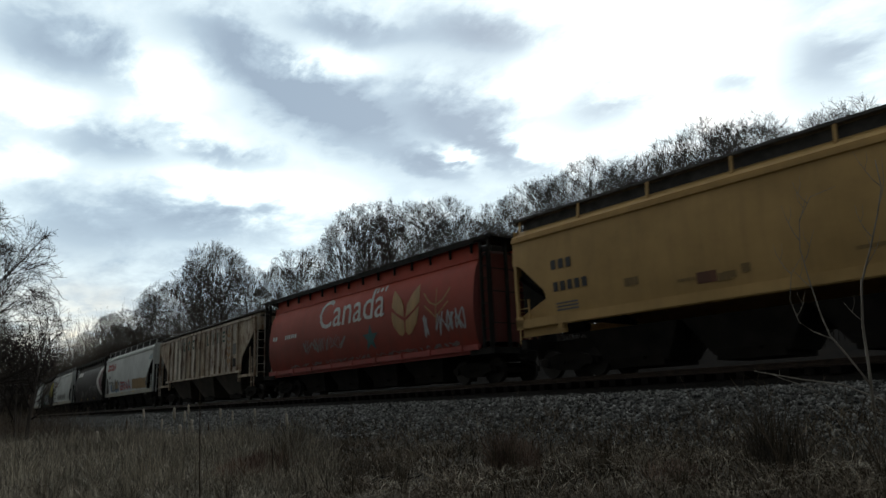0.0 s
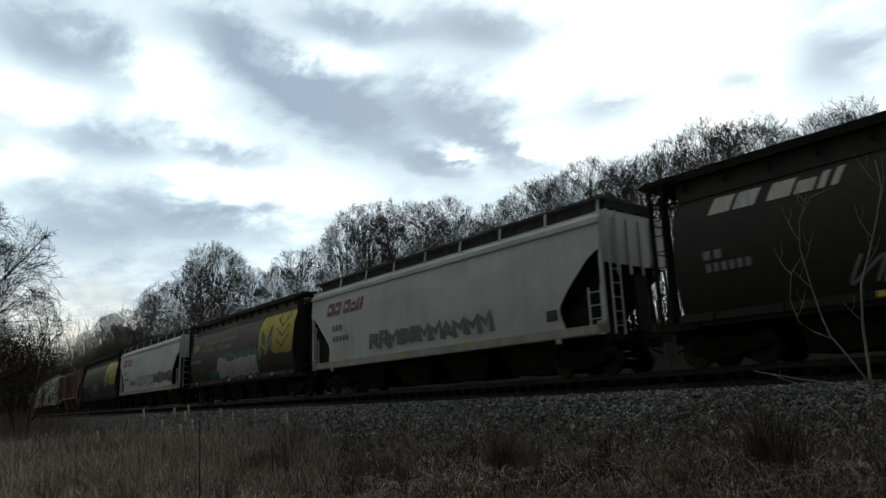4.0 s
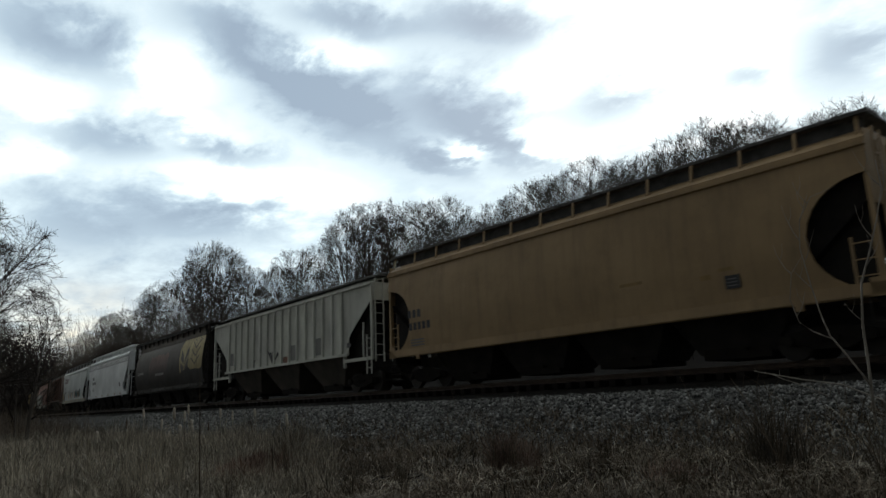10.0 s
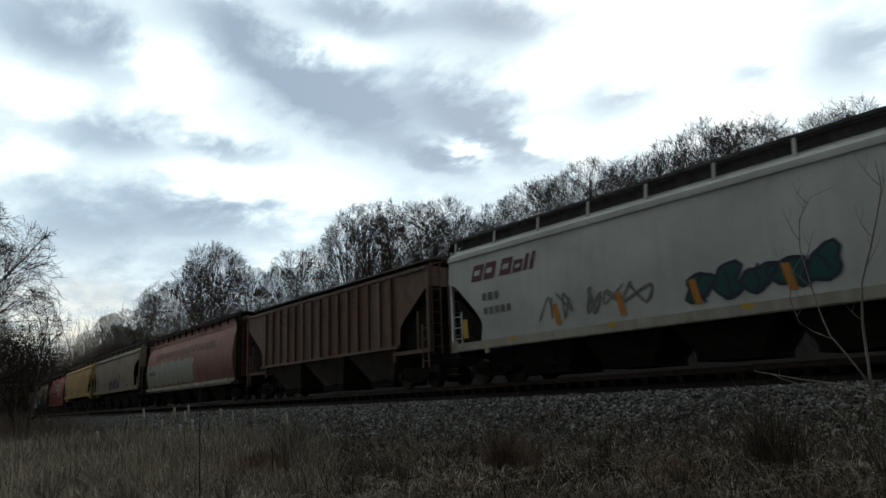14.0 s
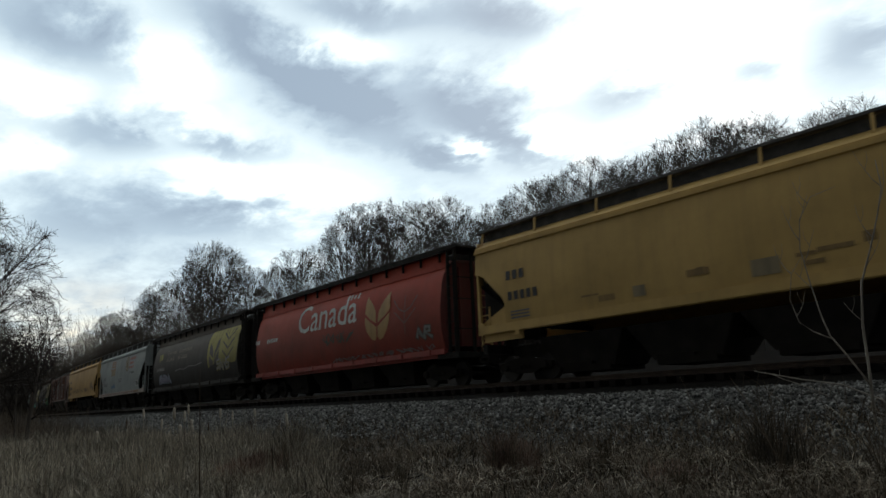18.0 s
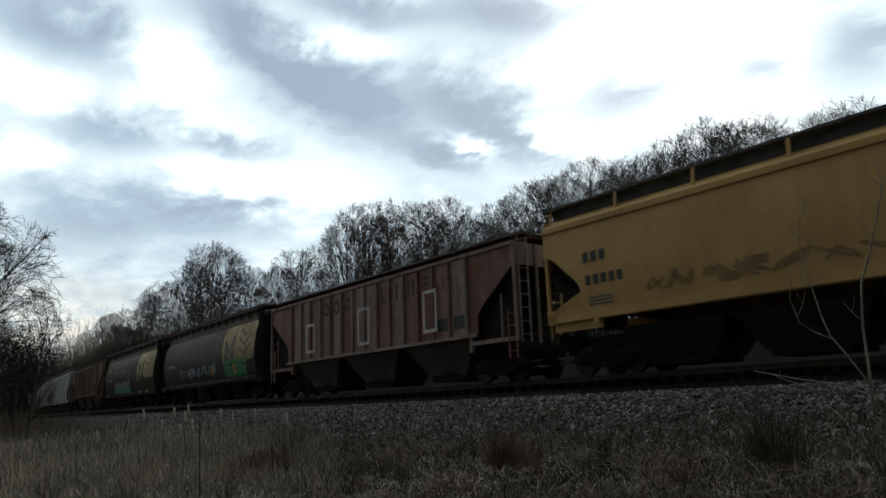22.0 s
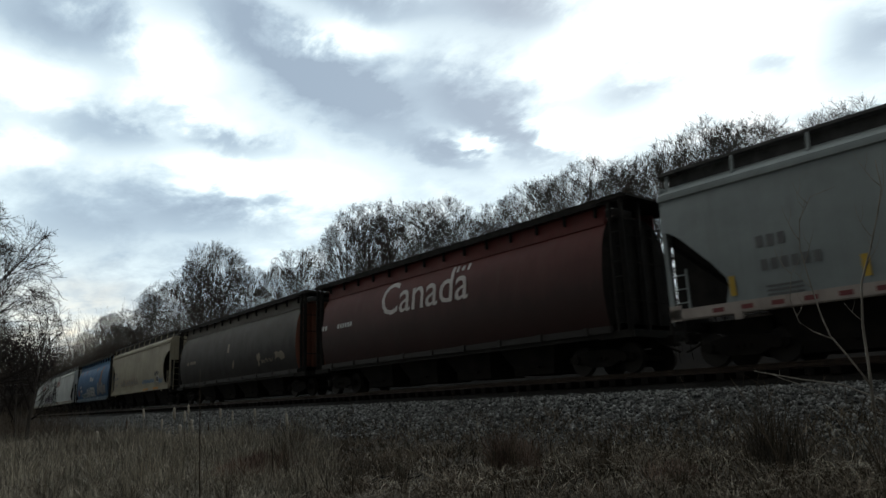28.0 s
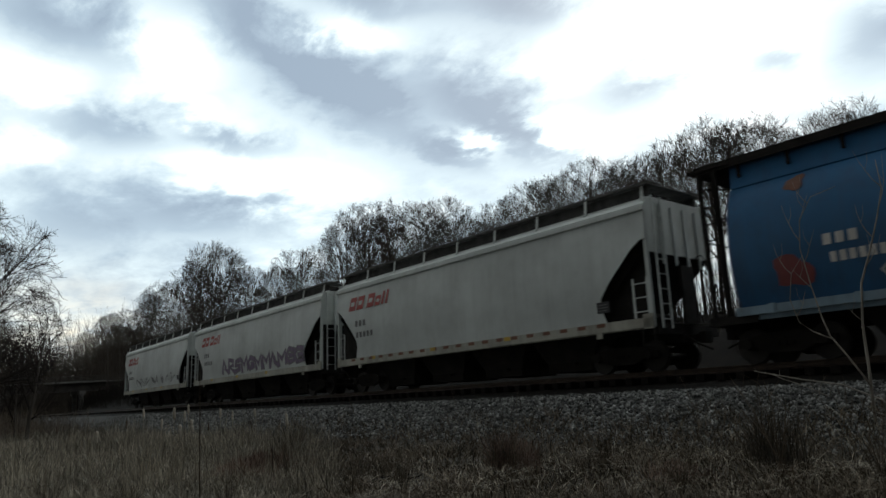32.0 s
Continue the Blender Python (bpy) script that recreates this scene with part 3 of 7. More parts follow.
def car_trapezoid(name, pitch, body_mat, sill_mat, style):
    """Smooth-sided covered hopper: straight sides with open lower ends and a bright eave."""
    half = pitch / 2 - 0.75 + style.get("longer", 0.0) / 2
    root = new(name)
    top, sill = style.get("top", 4.5), style.get("sill", 1.22)
    cut = style.get("cut", "angle")
    w = 1.58
    hk = round(half, 2)
    nose = 1.95

    def corner(e):
        if cut == "round":
            pts = [(half, 3.05)]
            for i in range(9):
                a = math.pi / 2 * i / 8
                pts.append((half - nose * math.sin(a) ** 0.9, sill + 0.24 + (1.6) * math.cos(a) ** 1.1))
            return pts
        if cut == "arch":
            pts = [(half, 3.86)]
            for i in range(12):
                a = radians(85 - 147 * i / 11)
                pts.append((half - 0.1 - 1.36 * math.cos(a), max(2.6 + 1.25 * math.sin(a), sill + 0.24 + 0.01 * (11 - i))))
            return pts + [(half - 0.02, sill + 0.24)]
        if cut == "bolster":
            return [(half, 3.65), (half - 0.2, 3.62), (half - 0.42, 3.5), (half - 1.28, 2.7), (half - 1.36, 2.5), (half - 1.36, sill + 0.24)]
        if cut == "steep":
            z = style.get("open", 4.15)
            k = (z - 2.25) / 1.9
            return [(half, z), (half - 0.28, z - 0.42 * k), (half - 0.72, z - 1.12 * k), (half - 0.98, z - 1.55 * k), (half - 1.12, z - 1.9 * k), (half - 1.14, sill + 0.24)]
        return [(half, 3.56), (half - 0.16, 3.54), (half - 0.5, 3.32), (half - 1.34, 2.5), (half - 1.66, 2.1), (half - 1.7, 1.88), (half - 1.56, sill + 0.24)]

    def bow(z):
        """The sides swell outward by a hand's width at mid-height."""
        u = (z - (top + sill) / 2) / ((top - sill) / 2)
        return 0.1 * max(0.0, 1 - u * u)

    def sides(bm, s):
        right = corner(1)
        pts = [(half, top)] + right + [(-x, z) for x, z in right[::-1]] + [(-half, top)]
        slab_xz(bm, pts, s * w - 0.02, s * w + 0.02)
        for i in range(1, 12):
            z = sill + (top - sill) * i / 12
            bmesh.ops.bisect_plane(bm, geom=bm.verts[:] + bm.edges[:] + bm.faces[:], plane_co=(0, 0, z), plane_no=(0, 0, 1))
        for v in bm.verts:
            v.co.y += s * bow(v.co.z)
    both("side_sheet", ("trap_side", hk, cut, top, sill, style.get("open", 0)), body_mat, sides, root)

    def eave(bm, s):
        # sloping eave plate and its lip
        extrude_x(bm, [(s * (w + 0.05), top - 0.03), (s * (w + 0.05), top + 0.05), (s * 1.2, top + 0.34), (s * 1.17, top + 0.27)], -half - 0.02, half + 0.02)
        extrude_x(bm, [(s * (w + 0.022), top - 0.16), (s * (w + 0.1), top - 0.13), (s * (w + 0.1), top - 0.03), (s * (w + 0.022), top - 0.03)], -half - 0.02, half + 0.02)
    both("eave", ("trap_eave", hk, top), body_mat, eave, root)

    def roof(bm):
        box(bm, -half, half, -1.19, 1.19, top + 0.26, top + 0.31)
    part("roof", shared(("trap_roof", hk, top), body_mat, roof), body_mat, root)

    def ends(bm, e):
        x = e * half
        a, b = sorted((x, x - e * 0.03))
        box(bm, a, b, -w + 0.02, w - 0.02, 3.2, top + 0.27)
    both("end_panel", ("trap_end", hk, top), body_mat, ends, root)

    def stiffener(bm):
        box(bm, -0.025, 0.025, -0.05, 0.05, 2.9, top + 0.1)

    def end_plate(bm):
        box(bm, -0.04, 0.04, -0.3, 0.3, 1.25, 2.9)
    for e in (-1, 1):
        for y in (-0.9, -0.3, 0.3, 0.9):
            part("end_stiffener", shared(("trap_stiff", top), body_mat, stiffener), body_mat, root).matrix_basis = pose(e * (half + 0.027), y, 0)
        part("end_plate", shared("trap_plate", M_BLACK, end_plate), M_BLACK, root).matrix_basis = pose(e * (half + 0.095), 0, 0)

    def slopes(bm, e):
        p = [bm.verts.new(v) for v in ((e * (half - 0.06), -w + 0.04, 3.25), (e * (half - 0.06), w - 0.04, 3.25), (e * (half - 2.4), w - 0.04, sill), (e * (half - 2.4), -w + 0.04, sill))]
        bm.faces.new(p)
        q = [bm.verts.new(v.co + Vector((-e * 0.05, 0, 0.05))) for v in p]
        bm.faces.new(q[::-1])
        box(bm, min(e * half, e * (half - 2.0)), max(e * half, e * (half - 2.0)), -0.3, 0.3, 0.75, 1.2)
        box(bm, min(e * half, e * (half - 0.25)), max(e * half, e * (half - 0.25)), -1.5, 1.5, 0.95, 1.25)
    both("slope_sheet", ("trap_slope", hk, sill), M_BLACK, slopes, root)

    def fill_bay(bm, e):
        # added plate behind the open end bay: near black for the shade inside
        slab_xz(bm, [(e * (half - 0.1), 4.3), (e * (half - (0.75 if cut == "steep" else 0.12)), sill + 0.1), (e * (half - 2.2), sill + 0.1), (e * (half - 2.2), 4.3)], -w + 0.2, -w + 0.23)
    # steep-cut bays get the plate in body paint instead
    filler_mat = body_mat if cut == "steep" else M_BLACK
    both("end_web", ("trap_filler", hk, sill, cut == "steep"), filler_mat, fill_bay, root)
    if cut == "bolster":
        def bolster(bm, e):
            # painted plate set back behind the side sheet, over the truck
            slab_xz(bm, [(e * (half - 0.12), 2.0), (e * (half - 0.12), sill - 0.28), (e * (half - 1.95), sill - 0.28), (e * (half - 1.95), 2.5), (e * (half - 1.3), 2.5)], -w + 0.1, -w + 0.14)
        both("bolster_plate", ("trap_bolster", hk, sill), body_mat, bolster, root)

    def sills(bm, s):
        y0, y1 = sorted((s * (w + 0.022), s * (w + 0.075)))
        box(bm, -half, half, y0, y1, sill, sill + 0.26)
        box(bm, -half + 0.2, half - 0.2, *sorted((s * (w - 0.1), s * (w + 0.04))), sill - 0.03, sill)
        for e in (-1, 1):
            box(bm, *sorted((e * (half - 1.95), e * (half - 1.75))), y0, y1, sill - 0.17, sill)
            box(bm, *sorted((e * half, e * (half - 0.32))), y0, y1 + 0.0, sill - 0.04, sill + 0.36)
            ring(bm, e * (half - 1.85), s * (w + 0.08), sill - 0.1, 0.05, 0.02, sides=10)
    both("side_sill", ("trap_sill", hk, sill), sill_mat, sills, root)
    # posts under the running board
    tall = cut == "arch"
    z_walk = top + 0.69
    walk_mat = body_mat if style.get("pale_walk") else M_BLACK if style.get("dark_walk") else M_GRATE
    roof_walk(root, half, z_walk, 0.75, 1.36, 0.12, walk_mat)

    def coaming(bm, s):
        box(bm, -half + 0.1, half - 0.1, *sorted((s * 1.12, s * 1.16)), top + 0.3, z_walk - 0.035)
    both("walkway_side", ("trap_coam", hk, top), walk_mat, coaming, root)

    def post(bm):
        slab_xz(bm, [(-0.04, 0), (0.04, 0), (0.04, 0.58), (-0.04, 0.58)], -0.02, 0.02)
    k = style.get("posts", 9)
    for i in range(k):
        x = -half + 0.15 + (2 * half - 0.3) * i / (k - 1)
        o = part("walkway_support", shared("walk_post", body_mat, post), body_mat, root)
        o.matrix_basis = pose(x, -1.44, top + 0.12, -8)
    for e in (-1, 1):
        lad = style.get("ladder", body_mat)
        def corner_post(bm):
            box(bm, -0.05, 0.05, -0.05, 0.05, 0.0, top - 0.17 - sill)
        part("corner_post", shared(("cpost", sill, top), lad, corner_post), lad, root).matrix_basis = pose(e * (half - 0.05), -w - 0.0, sill)
        ladder(root, e * (half + 0.11), -w + 0.42, 1.1, top + 0.3, 0.42, lad, along="y", name="end_ladder")
        ladder(root, e * (half - 0.34), -w - 0.04, sill + 0.2, 2.5, 0.46, lad, name="side_ladder", step=0.36)

        def step(bm):
            box(bm, -0.2, 0.2, -0.02, 0.02, 0.0, 0.03)
            box(bm, -0.2, -0.17, -0.02, 0.02, 0.0, 0.5)
            box(bm, 0.17, 0.2, -0.02, 0.02, 0.0, 0.5)
        o = part("sill_step", shared("step", M_BLACK, step), M_BLACK, root)
        o.matrix_basis = pose(e * (half - 0.2), -w - 0.04, 0.65)
        coupler(root, e * (half + 0.12), e)
        truck(root, e * (half - 1.55))
    brake_gear(root, half)
    chutes(root, half, style.get("bays", 4), 1.3)
    return root, half, (lambda z: -w - 0.03 - bow(z)), {"body": body_mat}


def brake_gear(root, half):
    def build(bm):
        tube(bm, [(half - 0.9, 0.5, 1.5), (half - 0.9, -0.5, 1.5)], 0.16, 10)
        tube(bm, [(-half + 1.0, -0.45, 1.55), (-half + 1.9, -0.45, 1.55)], 0.18, 12)
        tube(bm, [(-half + 0.5, 0.5, 1.45), (half - 0.5, 0.5, 1.45)], 0.025, 5)
        box(bm, -half, half, -0.16, 0.16, 0.72, 1.12)
    part("brake_gear", shared(("brake", round(half, 2)), M_UNDER, build), M_UNDER, root)

    def wheel(bm):
        for k in range(20):
            a, b = 6.2832 * k / 20, 6.2832 * (k + 1) / 20
            tube(bm, [(0, 0.28 * math.cos(a), 0.28 * math.sin(a)), (0, 0.28 * math.cos(b), 0.28 * math.sin(b))], 0.016, 5, False)
        for k in range(3):
            a = 6.2832 * k / 3
            tube(bm, [(0, 0, 0), (0, 0.28 * math.cos(a), 0.28 * math.sin(a))], 0.014, 5)
    o = part("brake_wheel", shared("brake_wheel", M_UNDER, wheel), M_UNDER, root)
    o.matrix_basis = pose(half + 0.14, 0.75, 3.0)


CYL = [(1.40, 1.30), (1.5, 1.6), (1.575, 2.0), (1.61, 2.45), (1.6, 2.9), (1.55, 3.3), (1.5, 3.7), (1.38, 4.08), (1.2, 4.4), (1.0, 4.6), (0.75, 4.7)]


def cyl_y(z):
    return -float(np.interp(z, [p[1] for p in CYL], [p[0] for p in CYL])) - 0.012


def car_cylinder(name, pitch, body_mat, sill_mat, style):
    """Barrel-sided grain hopper: rounded body, dark end frames and an overhanging roof walk."""
    half = pitch / 2 - 1.35
    root = new(name)
    hk = round(half, 2)

    def body(bm):
        prof = [(-y, z) for y, z in CYL] + [(0, 4.74)] + [(y, z) for y, z in CYL[::-1]]
        xs = [-half, -half + 0.25] + [-half + 0.25 + (2 * half - 0.5) * i / 6 for i in range(1, 6)] + [half - 0.25, half]
        prev = None
        for x in xs:
            cur = [bm.verts.new((x, y, z)) for y, z in prof]
            if prev:
                for k in range(len(prof) - 1):
                    bm.faces.new((prev[k], prev[k + 1], cur[k + 1], cur[k]))
            prev = cur
    part("barrel", shared(("barrel", hk), body_mat, body, True), body_mat, root)
    end_mat = style.get("end", M_BLACK)

    def ends(bm, e):
        prof = [(-y, z) for y, z in CYL] + [(0, CYL[-1][1] + 0.04)] + [(y, z) for y, z in CYL[::-1]]
        if True:
            a = [bm.verts.new((e * half, y, z)) for y, z in prof]
            b = [bm.verts.new((e * (half + 0.12), y * 0.93, 2.9 + (z - 2.9) * 0.93)) for y, z in prof]
            for k in range(len(prof) - 1):
                bm.faces.new((a[k], a[k + 1], b[k + 1], b[k]))
            bm.faces.new(b)
    both("end_bulkhead", ("cyl_end", hk), end_mat, ends, root)

    def stiffener(bm):
        box(bm, -0.04, 0.04, -0.06, 0.06, 1.4, 4.4)
    for e in (-1, 1):
        for y in (-0.75, 0.0, 0.75):
            part("end_stiffener", shared("cyl_stiff", end_mat, stiffener), end_mat, root).matrix_basis = pose(e * (half + 0.162), y, 0)

    def end_frame(bm, e):
        xe = e * (half + 0.72)
        for y in (-1.42, -0.62, 0.62, 1.42):
            box(bm, xe - 0.05, xe + 0.05, y - 0.05, y + 0.05, 1.1, 4.97)
        for y in (-1.42, 1.42):
            box(bm, e * (half + 0.3) - 0.05, e * (half + 0.3) + 0.05, y - 0.04, y + 0.04, 1.1, 4.97)
            tube(bm, [(xe, y, 4.5), (e * (half - 0.1), y * 0.75, 4.4)], 0.03, 5)
        box(bm, *sorted((e * (half - 0.4), e * (half + 0.85))), -1.5, 1.5, 0.95, 1.16)
        for z in (2.0, 3.1, 3.9):
            tube(bm, [(xe, -1.42, z), (xe, 1.42, z)], 0.02, 5)
    both("end_frame", ("cyl_frame", hk), M_BLACK, end_frame, root)

    def sills(bm, s):
        y0, y1 = sorted((s * 1.4, s * 1.56))
        box(bm, -half - 0.1, half + 0.1, y0, y1, 1.12, 1.32)
        box(bm, -half - 0.7, half + 0.7, *sorted((s * 1.36, s * 1.44)), 1.0, 1.14)
        for i in range(9):
            x = -half + 0.8 + (2 * half - 1.6) * i / 8
            box(bm, x - 0.07, x + 0.07, *sorted((s * 1.561, s * 1.6)), 1.1, 1.34)
    both("side_sill", ("cyl_sill", hk), sill_mat, sills, root)

    board_mat = style.get("board", M_BLACK)

    def roof_side(bm, s):
        extrude_x(bm, [(s * 1.2, 4.36), (s * 1.26, 4.36), (s * 1.22, 4.9), (s * 1.16, 5.03), (s * 1.12, 5.03)], -half + 0.02, half - 0.02)
    both("roof_side", ("cyl_roof_side", hk), body_mat, roof_side, root)

    def board(bm, e):
        extrude_x(bm, [(e * 0.5, 5.04), (e * 1.4, 5.04), (e * 1.4, 4.9), (e * 1.44, 4.9), (e * 1.44, 5.12), (e * 1.4, 5.12), (e * 1.4, 5.1), (e * 0.5, 5.1)], -half - 0.85, half + 0.85)
    both("running_board", ("cyl_walk", hk), board_mat, board, root)

    def platform(bm, e):
        box(bm, *sorted((e * (half - 0.1), e * (half + 1.0))), -1.5, 1.5, 4.97, 5.035)
    both("roof_platform", ("cyl_platform", hk), board_mat, platform, root)

    def bracket(bm):
        slab_xz(bm, [(-0.03, 4.6), (0.03, 4.6), (0.03, 5.04), (-0.03, 5.04)], -1.36, -1.27)
    for i in range(14):
        part("walkway_support", shared("cyl_bracket", board_mat, bracket), board_mat, root).matrix_basis = pose(-half + 0.3 + (2 * half - 0.6) * i / 13, 0, 0)

    def hatch(bm):
        extrude_x(bm, [(-0.4, 4.66), (0.4, 4.66), (0.36, 5.05), (0.2, 5.14), (-0.2, 5.14), (-0.36, 5.05)], -half + 0.2, half - 0.2)
    part("hatch_cover", shared(("cyl_hatch", hk), M_BLACK, hatch), M_BLACK, root)
    for e in (-1, 1):
        ladder(root, e * (half + 0.52), -1.5, 1.1, 4.6, 0.36, M_BLACK)
        coupler(root, e * (half + 0.72), e)
        truck(root, e * (half - 0.75))
    brake_gear(root, half + 0.5)
    chutes(root, half, 4, 1.32, 1.3)
    return root, half, cyl_y, {"body": body_mat}


def car_ribbed(name, pitch, body_mat, sill_mat, style):
    """Post-sided covered hopper: flat sides stiffened by vertical ribs, ends cut back below."""
    half = pitch / 2 - 0.7
    root = new(name)
    top, low, w = 4.52, 1.62, 1.5
    hk = round(half, 2)

    def sides(bm, s):
        right = [(half, top), (half, 3.85), (half - 1.72, 2.55), (half - 1.92, 2.3), (half - 1.95, low)]
        pts = right + [(-x, z) for x, z in right[::-1]]
        slab_xz(bm, pts, s * w - 0.015, s * w + 0.015)
    both("side_sheet", ("rib_side", hk), body_mat, sides, root)

    def rib(bm):
        slab_xz(bm, [(-0.06, low), (0.06, low), (0.06, top - 0.1), (-0.06, top - 0.1)], -0.1, 0.0)
    n = style.get("ribs", 15)
    for i in range(n):
        x = -half + 2.45 + (2 * half - 4.9) * i / (n - 1)
        for s in ((-1, 1) if i % 2 == 0 else (-1,)):
            o = part("rib", shared("rib_post", body_mat, rib), body_mat, root)
            o.matrix_basis = pose(x, s * (w + 0.016) if s < 0 else w + 0.116, 0)

    bay = (2 * half - 4.9) / (n - 1)

    def panel(bm):
        slab_xz(bm, [(-bay / 2 + 0.07, low + 0.07), (bay / 2 - 0.07, low + 0.07), (bay / 2 - 0.07, top - 0.08), (-bay / 2 + 0.07, top - 0.08)], -0.006, 0.0)
    for i in range(n - 1):
        part("side_panel", shared(("bay_panel", round(bay, 3)), body_mat, panel), body_mat, root).matrix_basis = pose(-half + 2.45 + bay * (i + 0.5), -w - 0.0155, 0)

    def top_chord(bm, s):
        box(bm, -half, half, *sorted((s * (w - 0.05), s * (w + 0.09))), top - 0.06, top + 0.06)
        extrude_x(bm, [(s * (w + 0.02), top + 0.06), (s * 0.75, top + 0.3), (s * 0.75, top + 0.26), (s * (w - 0.02), top + 0.02)], -half, half)
    both("top_chord", ("rib_top", hk), body_mat, top_chord, root)

    def low_chord(bm, s):
        box(bm, -half + 1.95, half - 1.95, *sorted((s * (w + 0.02), s * (w + 0.12))), low - 0.06, low + 0.06)
    both("bottom_chord", ("rib_low", hk), body_mat, low_chord, root)

    def chord(bm):
        box(bm, -half, half, -0.76, 0.76, top + 0.24, top + 0.39)
    part("roof", shared(("rib_roof", hk), body_mat, chord), body_mat, root)

    def ends(bm, e):
        box(bm, *sorted((e * half, e * (half - 0.03))), -w + 0.02, w - 0.02, 3.8, top + 0.05)
        box(bm, *sorted((e * (half + 0.05), e * (half - 0.06))), -w - 0.06, -w + 0.04, 1.28, top)
        for y in (-0.5, 0.5, 1.42):
            box(bm, *sorted((e * (half - 0.01), e * (half + 0.06))), y - 0.05, y + 0.05, 1.2, top)
        box(bm, *sorted((e * half, e * (half - 2.3))), -w - 0.02, -w + 0.1, 1.28, 1.42)
        box(bm, *sorted((e * half, e * (half - 2.3))), w - 0.1, w + 0.02, 1.28, 1.42)
        box(bm, *sorted((e * (half - 2.42), e * (half - 2.3))), -w - 0.02, -w + 0.1, 1.05, 1.75)
        tube(bm, [(e * (half - 0.72), -w, 1.4), (e * (half - 0.72), -w, 2.9)], 0.04, 6)
    both("end_frame", ("rib_end", hk), body_mat, ends, root)

    def slopes(bm, e):
        p = [bm.verts.new(v) for v in ((e * (half - 0.05), -w + 0.05, 3.82), (e * (half - 0.05), w - 0.05, 3.82), (e * (half - 2.6), w - 0.05, 1.5), (e * (half - 2.6), -w + 0.05, 1.5))]
        bm.faces.new(p)
        q = [bm.verts.new(v.co + Vector((-e * 0.05, 0, 0.05))) for v in p]
        bm.faces.new(q[::-1])
        box(bm, *sorted((e * half, e * (half - 2.6))), -0.3, 0.3, 0.75, 1.25)
        box(bm, *sorted((e * half, e * (half - 0.25))), -1.45, 1.45, 0.95, 1.3)
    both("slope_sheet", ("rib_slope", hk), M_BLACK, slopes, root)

    def fill_end(bm, e):
        # added plate whose near-black colour holds the shade behind the opening
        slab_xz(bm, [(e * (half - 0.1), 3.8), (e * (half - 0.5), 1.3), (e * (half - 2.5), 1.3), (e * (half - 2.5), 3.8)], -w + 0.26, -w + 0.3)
    both("end_web", ("rib_filler", hk), M_BLACK, fill_end, root)
    roof_walk(root, half - 0.1, top + 0.4, 0.5, 1.1, 0.25, M_GRATE)
    for e in (-1, 1):
        ladder(root, e * (half - 0.22), -w - 0.03, 0.7, 2.35, 0.36, body_mat)
        ladder(root, e * (half + 0.1), -w + 0.3, 1.2, top + 0.2, 0.42, body_mat, along="y", name="end_ladder")
        coupler(root, e * (half + 0.06), e)
        truck(root, e * (half - 1.6))
    brake_gear(root, half)
    chutes(root, half, 3, 1.66, 1.42, M_HOPPER, 1.25)
    return root, half, (lambda z: -w - 0.024), {"body": body_mat, "ribs": [-half + 2.45 + (2 * half - 4.9) * i / (n - 1) for i in range(n)]}


# ------------------------------------------------------------------ lettering, panels and spray paint on the near sides
def cut_bands(bm):
    """Cuts flat marks into level bands, so that they can follow a curved side."""
    zs = [v.co.z for v in bm.verts]
    z = math.floor(min(zs) / 0.14 + 1) * 0.14
    while z < max(zs):
        bmesh.ops.bisect_plane(bm, geom=bm.verts[:] + bm.edges[:] + bm.faces[:], plane_co=(0, 0, z), plane_no=(0, 0, 1))
        z += 0.14


def decal(root, name, polys, material, surf, lift=0.006, curved=False, label=""):
    """Thin paint shapes on the near side, given as outlines in x and z."""
    bm = bmesh.new()
    for poly in polys:
        vs = [bm.verts.new((x, 0, z)) for x, z in poly]
        bm.faces.new(vs)
    bmesh.ops.remove_doubles(bm, verts=bm.verts[:], dist=0.0005)
    bmesh.ops.triangulate(bm, faces=bm.faces[:])
    cut_bands(bm)
    for v in bm.verts:
        v.co.y = surf(v.co.z) - lift
    me = bpy.data.meshes.new(name)
    bm.to_mesh(me)
    bm.free()
    me.materials.append(material)
    me.update()
    for p in me.polygons:
        if p.normal.y > 0:
            p.flip()
    ob = new(name, me)
    ob.parent = root
    if label:
        ob["label"] = label
    return ob


def decals(root, name, polys, material, surf, lift=0.006, curved=False):
    """The same, one object for each mark."""
    for p in polys:
        decal(root, name, [p], material, surf, lift, curved)


def rect(x0, x1, z0, z1, shear=0.0):
    return [(x0, z0), (x1, z0), (x1 + shear, z1), (x0 + shear, z1)]


def oval(x, z, a, b, n=20):
    return [(x + a * math.cos(6.28319 * i / n), z + b * math.sin(6.28319 * i / n)) for i in range(n)]


def lens(x0, z0, x1, z1, fat, n=10):
    """A leaf shape from one point to another."""
    d = Vector((x1 - x0, z1 - z0))
    nrm = Vector((-d.y, d.x)).normalized() * fat
    a = [(x0 + d.x * i / n + nrm.x * math.sin(math.pi * i / n), z0 + d.y * i / n + nrm.y * math.sin(math.pi * i / n)) for i in range(n + 1)]
    b = [(x0 + d.x * i / n - nrm.x * math.sin(math.pi * i / n), z0 + d.y * i / n - nrm.y * math.sin(math.pi * i / n)) for i in range(n - 1, 0, -1)]
    return a + b


